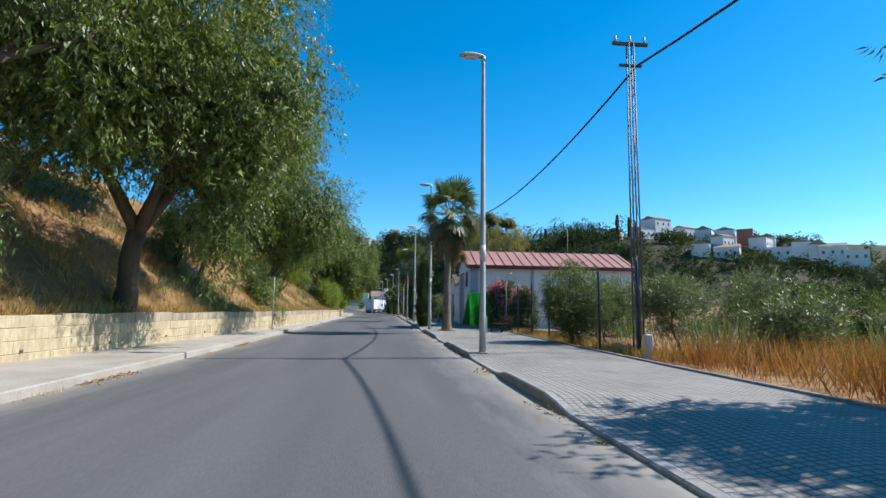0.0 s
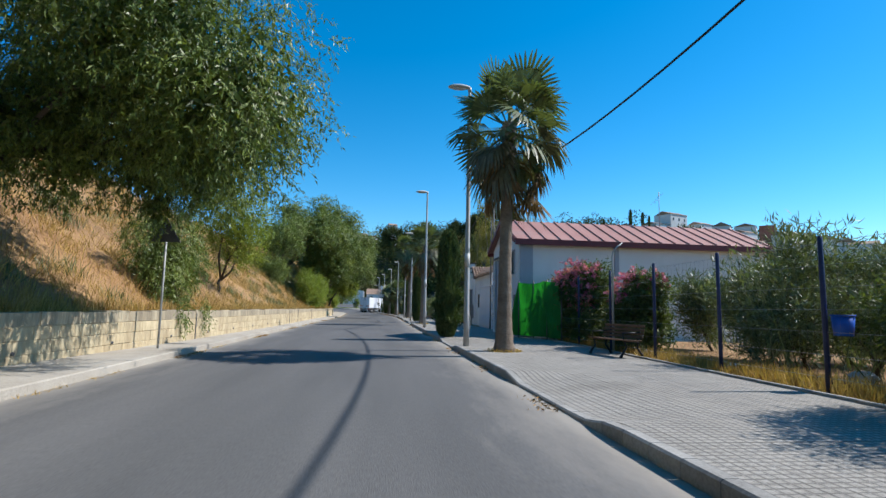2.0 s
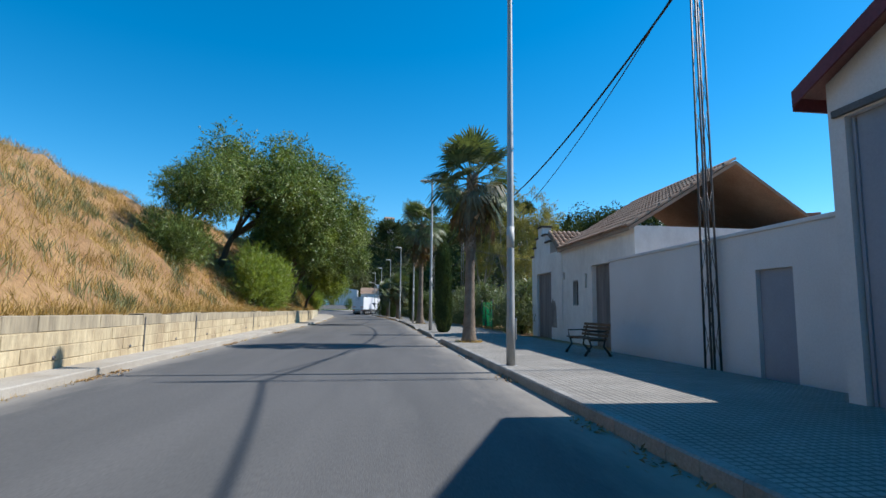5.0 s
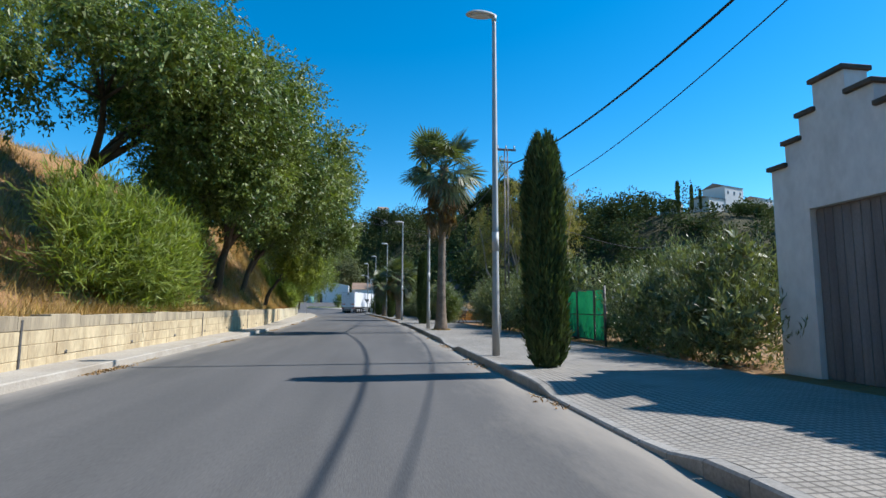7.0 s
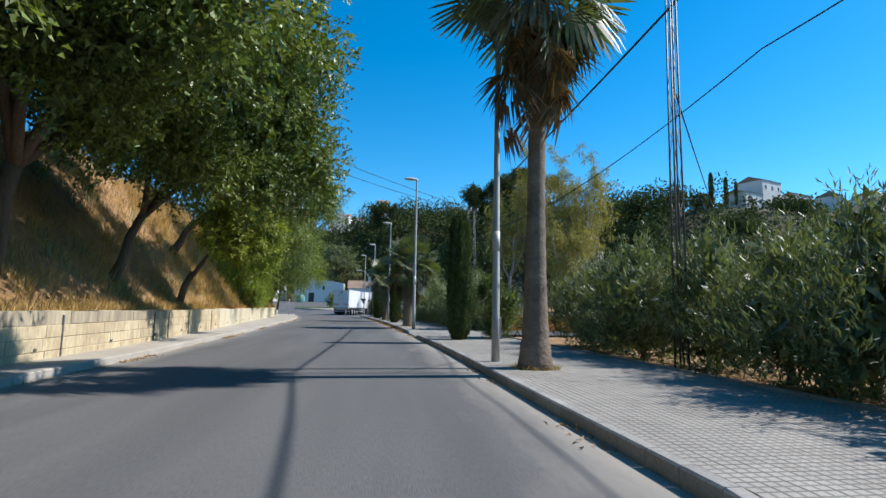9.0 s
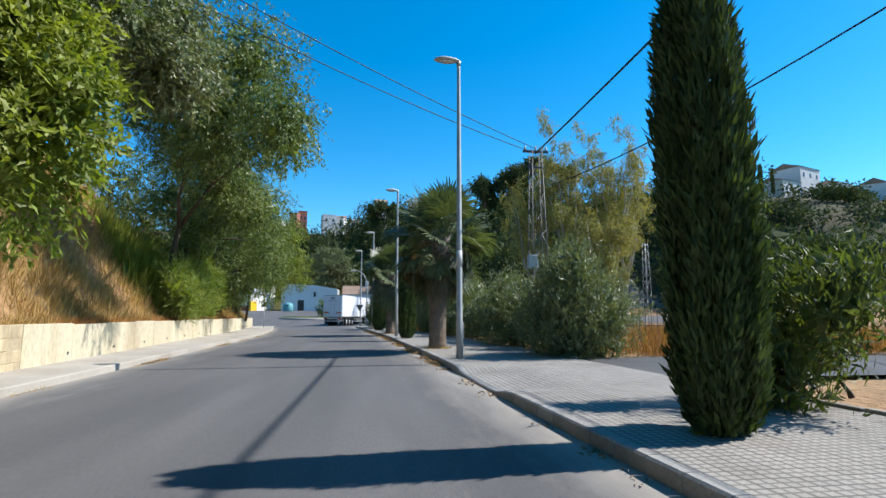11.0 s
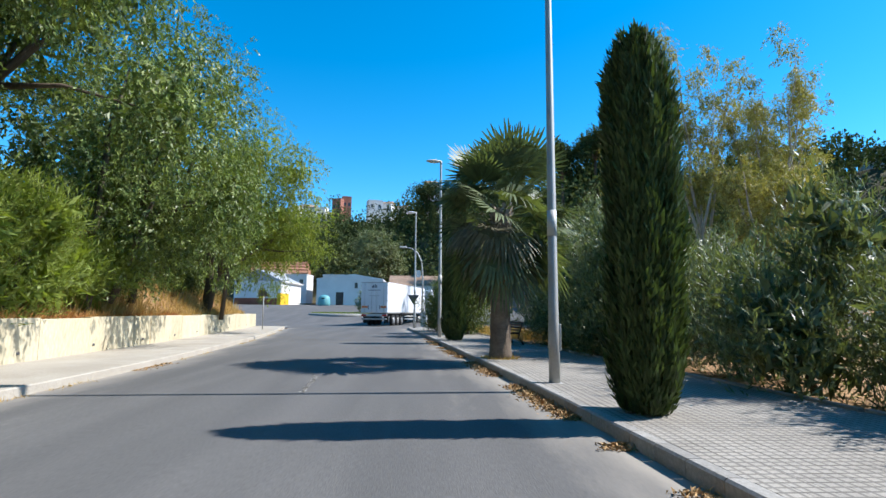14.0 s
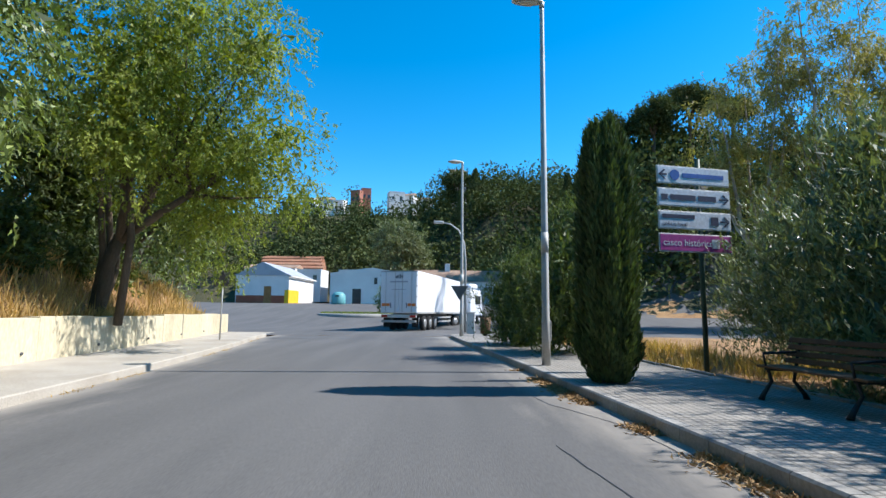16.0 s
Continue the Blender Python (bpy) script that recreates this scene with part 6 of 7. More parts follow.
def build_old_house():
    h = thing("old_house", "weathered whitewashed old house with a stepped gable", "house", 0, 0, 0)
    X = 8.3
    # main range along the road
    part("front_wall", wall_cells(50.5, 57.05, 0.0, 4.0, [(55.25, 55.8, 1.55, 2.5), (52.2, 53.9, 0.0, 3.0), (56.75, 56.95, 2.65, 2.95), (54.35, 54.55, 2.2, 2.75)], X, X + 0.45), "old_wall", h)
    part("end_wall", boxed((X + 0.45, 50.5, 0), (15.0, 50.9, 4.0)), "old_wall", h)
    part("back_wall", boxed((14.6, 50.9, 0), (15.0, 61.5, 4.0)), "old_wall", h)
    w = part("window", boxed((X + 0.18, 55.25, 1.55), (X + 0.2, 55.8, 2.5)), "window_dark", h, "small dark barred window")
    for k in range(4):
        part("bar", tubed([(X - 0.02, 55.31 + 0.14 * k, 1.5), (X - 0.02, 55.31 + 0.14 * k, 2.55)], [0.009, 0.009], 6), "steel_dark", w)
    part("vent", boxed((X + 0.2, 56.75, 2.65), (X + 0.22, 56.95, 2.95)), "window_dark", h)
    part("vent", boxed((X + 0.2, 54.35, 2.2), (X + 0.22, 54.55, 2.75)), "window_dark", h)
    d = part("door", boxed((X + 0.2, 52.2, 0.02), (X + 0.26, 53.9, 3.0), 0.008), "wood_door", h, "dark plank door")
    for k in range(8):
        part("plank", boxed((X + 0.17, 52.22 + 0.21 * k, 0.05), (X + 0.2, 52.41 + 0.21 * k, 2.98), 0.006), "wood_door", d)
    # tiled roof: half-round tile rows stepping up the slope
    rise, run = 2.3, 3.55
    bm = bmesh.new()
    prism(bm, [(X - 0.2, 3.95), (X + run, 3.95 + rise), (15.2, 3.95), (15.2, 3.83), (X + run, 3.83 + rise), (X - 0.2, 3.83)], 6.65, "y", 50.45)
    roof = part("roof", bm, "roof_tile", h, "weathered clay tile roof")
    sets = []
    for k in range(30):
        yc = 50.55 + 0.22 * k
        for j in range(10):
            f0, f1 = j / 10, (j + 1) / 10 + 0.012
            a = np.linspace(0, np.pi, 6)
            rows = []
            for f, rr in ((f0, 0.105), (f1, 0.088)):
                cx, cz = X - 0.26 + (run + 0.26) * f, 3.93 + (rise + 0.04) * f + (0.03 if f == f0 else 0.005)
                rows.append(np.stack([np.full(6, cx), yc + np.cos(a) * rr, cz + np.sin(a) * rr], -1))
            V = np.concatenate(rows)
            Q = np.array([(i, i + 1, i + 7, i + 6) for i in range(5)])
            sets.append((V, Q))
    tagged(part("tile_covering", from_arrays("tile_covering", *join(sets)), "roof_tile", roof), kind="stuff")
    # stepped gable range
    steps = [(57.06, 0), (61.5, 0), (61.5, 4.0), (61.12, 4.0), (61.12, 4.42), (60.75, 4.42), (60.75, 4.85), (60.4, 4.85), (60.4, 5.36),
             (59.75, 5.36), (59.75, 4.9), (59.25, 4.9), (59.25, 4.5), (58.6, 4.5), (58.6, 3.95), (57.06, 3.95)]
    door = (58.5, 60.65, 3.1)
    low = wall_cells(57.06, 61.5, 0.0, 3.6, [(door[0], door[1], 0.0, door[2])], X - 0.02, X + 0.43)
    part("gable_wall", low, "old_wall", h)
    bm = bmesh.new()
    prism(bm, [(y, max(z, 3.602)) for y, z in steps], 0.45, "x", X - 0.02)
    part("stepped_gable", bm, "old_wall", h, "stained stepped parapet gable")
    for (ya, yb, z) in ((61.08, 61.56, 4.0), (60.71, 61.16, 4.42), (60.36, 60.79, 4.85), (59.7, 60.44, 5.36), (59.2, 59.74, 4.9), (58.55, 59.24, 4.5)):
        part("coping", boxed((X - 0.10, ya, z + 0.003), (X + 0.5, yb, z + 0.09), 0.012), "coping", h, "dark weathered coping")
    g = part("gate", boxed((X + 0.12, door[0], 0.02), (X + 0.18, door[1], door[2]), 0.008), "wood_door", h, "tall grey plank gate")
    for k in range(12):
        part("plank", boxed((X + 0.09, door[0] + 0.01 + 0.178 * k, 0.05), (X + 0.12, door[0] + 0.178 * (k + 1), door[2] - 0.03), 0.006), "wood_door", g)
    part("lintel", boxed((X - 0.035, door[0] - 0.12, door[2]), (X - 0.022, door[1] + 0.12, door[2] + 0.16)), "old_wall", h)
    bm = bmesh.new()
    prism(bm, [(57.05, 3.6), (61.5, 3.6), (61.5, 3.7), (59.4, 4.5), (57.05, 3.7)], 6.0, "x", X + 0.44)
    part("roof", bm, "roof_tile", h)
    part("side_wall", boxed((X + 0.43, 61.1, 0), (14.6, 61.5, 3.6)), "old_wall", h)
    # the tiled slope that shows between the stepped gable and the main range
    bm = bmesh.new()
    prism(bm, [(57.07, 3.96), (58.59, 4.92), (58.59, 4.78), (57.07, 3.84)], 3.4, "x", X - 0.12)
    slope = part("roof", bm, "roof_tile", h, "weathered clay tile roof")
    sets = []
    for k in range(15):
        for j in range(5):
            a = np.linspace(0, np.pi, 6)
            rows = []
            for f, rr, up in ((j / 5, 0.11, 0.035), ((j + 1.06) / 5, 0.092, 0.005)):
                rows.append(np.stack([X - 0.02 + 0.225 * k + np.cos(a) * rr, np.full(6, 57.02 + 1.56 * f), 3.95 + 0.99 * f + up + np.sin(a) * rr], -1))
            sets.append((np.concatenate(rows), np.array([(i, i + 1, i + 7, i + 6) for i in range(5)])))
    tagged(part("tile_covering", from_arrays("tile_covering", *join(sets)), "roof_tile", slope), kind="stuff")
    bm = bmesh.new()
    prism(bm, [(57.75, 0.56), (58.46, 0.56), (58.47, 1.62), (58.3, 1.86), (58.12, 1.70), (58.0, 1.78), (57.86, 1.5), (57.8, 1.1)], 0.012, "x", X - 0.034)
    part("cement_patch", bm, "wall_stain", h, "dark stained bare patch beside the gate")
    # plinth stain
    part("plinth", wall_cells(50.5, 58.4, 0.0, 0.55, [(52.15, 53.95, 0.0, 0.55)], X - 0.045, X - 0.024), "old_wall", h, "stained low plinth")
    return h


build_old_house()

# ---- fence, nets, plot ----
fence = thing("fence", "dark blue steel fence posts with wire mesh", "fence", 0, 0, 0)
fy = np.arange(13.2, 35.0, 2.6)
for i, y in enumerate(fy):
    high = 2.55 if i else 2.65
    part("post", tubed([(7.4, y, 0), (7.4, y, high), (7.4, y, high + 0.02)], [0.04, 0.038, 0.03], 8), "blue_post", fence)
for z in (0.25, 0.6, 0.95, 1.3, 1.65, 2.0, 2.35):
    part("wire", tubed([(7.4, fy[0], z + 0.1), (7.4, fy[-1], z + 0.1)], [0.004, 0.004], 4), "galvanised", fence)
bm = bmesh.new()
for y in np.arange(13.2, 34.0, 0.16):
    tube(bm, [(7.4, y, 0.15), (7.4, y, 2.45)], [0.0016, 0.0016], 3, False)
tagged(part("wire_mesh", bm, "steel_dark", fence), kind="stuff")
post = thing("lamp_post", "thin galvanised post with a cranked top", "post", 7.3, 28.4, 0.05)
part("pole", tubed([(0, 0, 0), (0, 0, 2.9), (0.03, 0, 3.05), (0.16, 0, 3.2), (0.32, 0, 3.32)], [0.035, 0.03, 0.028, 0.025, 0.02], 8), "galvanised", post)
mark = thing("boundary_post", "short pale stone post among dry weeds", "post", 7.35, 12.6, 0.0)
part("block", boxed((-0.09, -0.09, 0), (0.09, 0.09, 0.72), 0.02), "lamp_shell", mark)


bucket = thing("bucket", "blue plastic bucket hung on a fence post", "bucket", 7.62, 20.9, 1.0)
part("body", tubed([(0, 0, 0), (0, 0, 0.30)], [0.13, 0.16], 14), "blue_plastic", bucket)
part("rim", tubed([(0, 0, 0.302), (0, 0, 0.325)], [0.172, 0.172], 14), "blue_plastic", bucket)
beam = tagged(part("timber_beam", boxed((7.9, 19.4, 0.06), (8.1, 22.0, 0.24), 0.015), "bench_wood"), "old brown timber beam lying behind the fence", "beam")
for i, (x, y, r) in enumerate(((7.9, 27.6, 0.17), (8.2, 24.3, 0.15), (8.8, 20.4, 0.18), (7.8, 26.2, 0.12), (9.4, 22.4, 0.2))):
    bm = bmesh.new()
    bmesh.ops.create_icosphere(bm, subdivisions=2, radius=r)
    srng = np.random.default_rng(600 + i)
    for v in bm.verts:
        v.co = Vector((v.co.x * 1.3, v.co.y, v.co.z * 0.7)) * float(srng.uniform(0.88, 1.12))
    st = tagged(part("stone", bm, "litter"), "pale rough stone among dry weeds", "stone", "stones by the fence")
    st.location = (x, y, 0.05 + r * 0.6)


def net_panel(name, label, pts, z0, z1, mat, seed, flap=0.0):
    """A sagging shade net hung between posts."""
    rng = np.random.default_rng(seed)
    t = thing(name, label, "shade net", 0, 0, 0)
    nu, nz = 26, 9
    P = np.array(pts, float)
    L = np.concatenate([[0], np.cumsum(np.linalg.norm(np.diff(P, axis=0), axis=1))])
    u = np.linspace(0, L[-1], nu)
    xs, ys_ = np.interp(u, L, P[:, 0]), np.interp(u, L, P[:, 1])
    V = np.zeros((nz, nu, 3))
    for j in range(nz):
        f = j / (nz - 1)
        wob = 0.05 * np.sin(u * 5.1 + j * 0.4) + 0.03 * np.sin(u * 11 + j) + rng.normal(size=nu) * 0.008
        V[j] = np.stack([xs + wob, ys_ + wob * 0.3, z0 + (z1 - z0) * f - 0.07 * f * np.abs(np.sin(u * 2.0))], -1)
        loose = flap * (1 - f) * np.clip(1 - u / 0.9, 0, 1)
        V[j, :, 0] -= loose * (P[1, 0] - P[0, 0]) / L[1]
        V[j, :, 1] -= loose * (P[1, 1] - P[0, 1]) / L[1]
    i = np.arange(nz * nu).reshape(nz, nu)
    q = np.stack([i[:-1, :-1], i[:-1, 1:], i[1:, 1:], i[1:, :-1]], -1).reshape(-1, 4)
    part("net", from_arrays("net", V.reshape(-1, 3), q), mat, t)
    for x, y in pts:
        part("post", tubed([(x + 0.05, y, 0), (x + 0.05, y, z1 + 0.05)], [0.03, 0.03], 8), "steel_dark", t)
    return t


net_panel("shade_net", "bright green shade net tied to fence posts", [(6.3, 35.6), (6.8, 35.1), (7.1, 34.2), (7.35, 33.2)], 0.25, 2.5, "net", 301, 0.55)


def build_net_gate(x, ys, z0, z1):
    """A gate of tube frames with a slack net tied over each leaf."""
    rng = np.random.default_rng(302)
    g = thing("garden_gate", "metal-framed gate covered with teal shade net beside the hedge", "gate", 0, 0, 0)
    for k, (ya, yb) in enumerate(zip(ys[:-1], ys[1:])):
        leaf = part("gate_frame", tubed([(x, ya + 0.03, z0), (x, ya + 0.03, z1), (x, yb - 0.03, z1), (x, yb - 0.03, z0), (x, ya + 0.03, z0)], [0.022] * 5, 8), "steel_dark", g, "dark tube frame of a gate leaf")
        part("rail", tubed([(x, ya + 0.03, (z0 + z1) / 2), (x, yb - 0.03, (z0 + z1) / 2)], [0.018, 0.018], 8), "steel_dark", leaf)
        nu, nz = 14, 17
        u, f = np.meshgrid(np.linspace(ya + 0.02, yb - 0.02, nu), np.linspace(0, 1, nz))
        slack = 0.025 * np.sin(u * 6.3 + k) * np.sin(f * 6.28) + 0.012 * np.sin(u * 15 + f * 9) + rng.normal(size=u.shape) * 0.004
        V = np.stack([x + 0.035 + slack, u, z0 - 0.03 + (z1 - z0 + 0.03) * f - 0.03 * f * np.abs(np.sin(u * 4))], -1)
        i = np.arange(nz * nu).reshape(nz, nu)
        q = np.stack([i[:-1, :-1], i[:-1, 1:], i[1:, 1:], i[1:, :-1]], -1).reshape(-1, 4)
        part("net", from_arrays("net", V.reshape(-1, 3), q), "teal_net", leaf, "teal woven net")
    for y in (ys[0] - 0.05, ys[-1] + 0.05):
        part("post", tubed([(x, y, 0), (x, y, z1 + 0.12)], [0.035, 0.035], 10), "steel_dark", g)
    return g


build_net_gate(7.6, (67.9, 68.65, 70.1, 71.3), 0.25, 1.86)
dv = np.arange(6.3, 30, 1.0)
tagged(part("driveway", strip("driveway", "asphalt_dark", 92.6 + 0 * dv, 97.2 + 0.05 * dv, 0.135 - 0.0 * dv, 0.135 + 0 * dv, dv, 6), "asphalt_dark"),
       "dark asphalt driveway into the plot", "driveway", kind="structure")
me = bpy.data.objects["driveway"].data
for v in me.vertices:
    v.co = (v.co.y, v.co.x, v.co.z)
me.flip_normals()
railing = thing("railing", "thin grey metal railing behind dry grass", "railing", 0, 0, 0)
for i in range(46):
    x = 8.4 + i * 0.22
    part("baluster", boxed((x - 0.007, 100.3, 0.0), (x + 0.007, 100.32, 1.75)), "steel_dark", railing)
for z in (0.95, 1.7):
    part("rail", boxed((8.3, 100.29, z), (18.5, 100.34, z + 0.03)), "steel_dark", railing)


# ---- benches ----
def bench(x, y, rz):
    b = thing("bench", "park bench with brown slats and black iron legs", "bench", x, y, 0.15, rz, "pavement benches")
    for s in (-0.68, 0.68):
        bm = bmesh.new()
        tube(bm, [(-0.34, s, 0), (-0.30, s, 0.08), (-0.17, s, 0.25), (-0.22, s, 0.42)], [0.045, 0.032, 0.024, 0.026], 6)
        tube(bm, [(0.34, s, 0), (0.30, s, 0.08), (0.16, s, 0.25), (0.20, s, 0.42), (0.30, s, 0.82)], [0.045, 0.032, 0.024, 0.026, 0.02], 6)
        tube(bm, [(-0.24, s, 0.41), (0.20, s, 0.40)], [0.025, 0.025], 6)
        tube(bm, [(-0.24, s, 0.42), (-0.27, s, 0.62), (0.24, s, 0.64)], [0.02, 0.02, 0.018], 6)
        part("leg", bm, "black_iron", b)
    for k in range(5):
        part("slat", boxed((-0.26 + 0.09 * k, -0.85, 0.425), (-0.185 + 0.09 * k, 0.85, 0.455), 0.006), "bench_wood", b)
    for k in range(4):
        o = part("slat", boxed((-0.012, -0.85, -0.035), (0.012, 0.85, 0.035), 0.006), "bench_wood", b)
        o.matrix_basis = pose(0.20 + 0.026 * k, 0, 0.52 + 0.092 * k, 0, 14, 0)
    return b


bench_a = bench(6.75, 27.07, 11)
for x, y, a in ((5.95, 48.7, 0), (3.35, 124.6, 6), (6.95, 90.7, 0)):
    copy_thing(bench_a, pose(x, y, 0.15, 0, 0, a))


# ---- signs ----
def text_mesh(body, size):
    cu = bpy.data.curves.new("text", "FONT")
    cu.body, cu.size = body, size
    cu.extrude = 0.001
    ob = bpy.data.objects.new("text", cu)
    scene.collection.objects.link(ob)
    bpy.context.view_layer.update()
    me = bpy.data.meshes.new_from_object(ob.evaluated_get(bpy.context.evaluated_depsgraph_get()))
    bpy.data.objects.remove(ob)
    return me


def arrow(bm, x, z, s):
    """An arrow in the panel's plane; s is its sense."""
    box(bm, (x - 0.10, -0.012, z - 0.016), (x + 0.06, -0.005, z + 0.016))
    for k in (-1, 1):
        for j in range(5):
            xx = x + s * (0.10 - 0.025 * j)
            box(bm, (xx - 0.02, -0.012, z + k * 0.022 * j - 0.014), (xx + 0.02, -0.005, z + k * 0.022 * j + 0.014))


def build_direction_sign():
    s = thing("direction_sign", "stack of four direction panels on a dark post", "street sign", 3.75, 128.4, 0.1, 12)
    part("post", tubed([(0.15, 0.06, 0), (0.15, 0.06, 4.35)], [0.05, 0.05], 10), "post_green", s)
    for k, (mat, z) in enumerate((("sign_white", 3.98), ("sign_white", 3.52), ("sign_white", 3.06), ("sign_purple", 2.60))):
        p = part("panel", boxed((-0.82, -0.004, z - 0.165), (0.82, 0.02, z + 0.165), 0.006), mat, s, "purple direction panel" if k == 3 else "white direction panel")
        part("frame", boxed((-0.84, 0.0, z - 0.185), (0.84, 0.03, z + 0.185), 0.006), "lamp_shell", p)
        bm = bmesh.new()
        arrow(bm, 0.68 if k else -0.68, z, 1 if k else -1)
        part("arrow", bm, "sign_white" if k == 3 else "sign_black", p)
        ink = "sign_white" if k == 3 else "sign_black"
        if k == 3:
            words = [("casco histórico", -0.76, z - 0.06, 0.19)]
        elif k == 2:
            words = [("policía local", -0.76, z - 0.12, 0.12)]
        else:
            words = []
        for body, x, zz, size in words:
            o = part("lettering", text_mesh(body, size), ink, p)
            o.matrix_basis = pose(x, -0.008, zz, 90, 0, 0)
        if k == 0:
            part("badge", tubed([(-0.44, -0.012, z), (-0.44, -0.005, z)], [0.11, 0.11], 16), "sign_blue", p)
            part("lettering_bar", boxed((-0.26, -0.012, z - 0.045), (0.70, -0.005, z + 0.045)), "sign_blue", p)
        if k == 1:
            for a, b in ((-0.76, -0.62), (-0.56, 0.02), (0.08, 0.5)):
                part("lettering_bar", boxed((a, -0.012, z - 0.055), (b, -0.005, z + 0.055)), "sign_black", p)
        if k == 2:
            part("lettering_bar", boxed((-0.76, -0.012, z + 0.03), (-0.02, -0.005, z + 0.11)), "sign_black", p)
        if k >= 2:
            part("pictogram", boxed((0.36, -0.012, z - 0.09), (0.53, -0.005, z + 0.09)), "sign_white" if k == 3 else "sign_black", p)
    return s


build_direction_sign()


def triangle_sign(name, label, x, y, zc, r, point_up, pole_low, rz, with_pole=True):
    s = thing(name, label, "road sign", x, y, 0.1, rz)
    if with_pole:
        part("pole", tubed([(0, 0.04, pole_low), (0, 0.04, zc + 0.3)], [0.03, 0.03], 8), "galvanised", s)
    k = 1 if point_up else -1
    bm = bmesh.new()
    prism(bm, [(-r, zc - k * r * 0.55), (r, zc - k * r * 0.55), (0, zc + k * r * 1.1)], 0.02, "y", -0.012)
    part("sign_plate", bm, "steel_dark", s, "plain grey back of a triangular plate")
    part("bracket", boxed((-0.05, 0.0, zc - 0.08), (0.05, 0.045, zc - 0.02)), "galvanised", s)
    return s


triangle_sign("warning_sign", "triangular road sign seen from its grey back", -5.15, 27.8, 3.0, 0.38, True, 0.0, 0)
triangle_sign("yield_sign", "inverted triangular road sign on a lamp pole", -0.32, 143.12, 2.2, 0.42, False, 0.0, 0, False)
triangle_sign("warning_sign", "triangular road sign by the wall's end", -9.75, 138.6, 2.3, 0.36, True, 0.0, 0)
bollard = thing("cabinet_box", "short pale utility cabinet on the corner", "utility box", 0.5, 147.5, 0.0)
part("body", boxed((-0.22, -0.18, 0), (0.22, 0.18, 1.25), 0.02), "lamp_shell", bollard)
part("lid", boxed((-0.26, -0.22, 1.253), (0.26, 0.22, 1.31), 0.015), "lamp_shell", bollard)
bin_ = thing("litter_bin", "dark brown litter bin on the corner", "litter bin", 1.0, 144.2, 0.12)
part("body", tubed([(0, 0, 0.12), (0, 0, 0.95)], [0.24, 0.28], 12), "bench_wood", bin_)
part("rim", tubed([(0, 0, 0.953), (0, 0, 1.0)], [0.29, 0.29], 12), "black_iron", bin_)
part("leg", tubed([(0, 0, 0), (0, 0, 0.12)], [0.12, 0.12], 8), "black_iron", bin_)


# ---- the articulated truck waiting at the crossing ----
def wheel(parent, x, y, r=0.5, w=0.30):
    bm = bmesh.new()
    s = 1 if x > 0 else -1
    tube(bm, [(x - s * w, y, r), (x - s * w * 0.9, y, r), (x - s * 0.03, y, r), (x, y, r)], [r * 0.9, r, r, r * 0.92], 20)
    t = part("wheel", bm, "rubber", parent)
    part("rim", tubed([(x - s * 0.02, y, r), (x + s * 0.012, y, r), (x + s * 0.03, y, r)], [r * 0.58, r * 0.55, r * 0.2], 16), "rim", t)


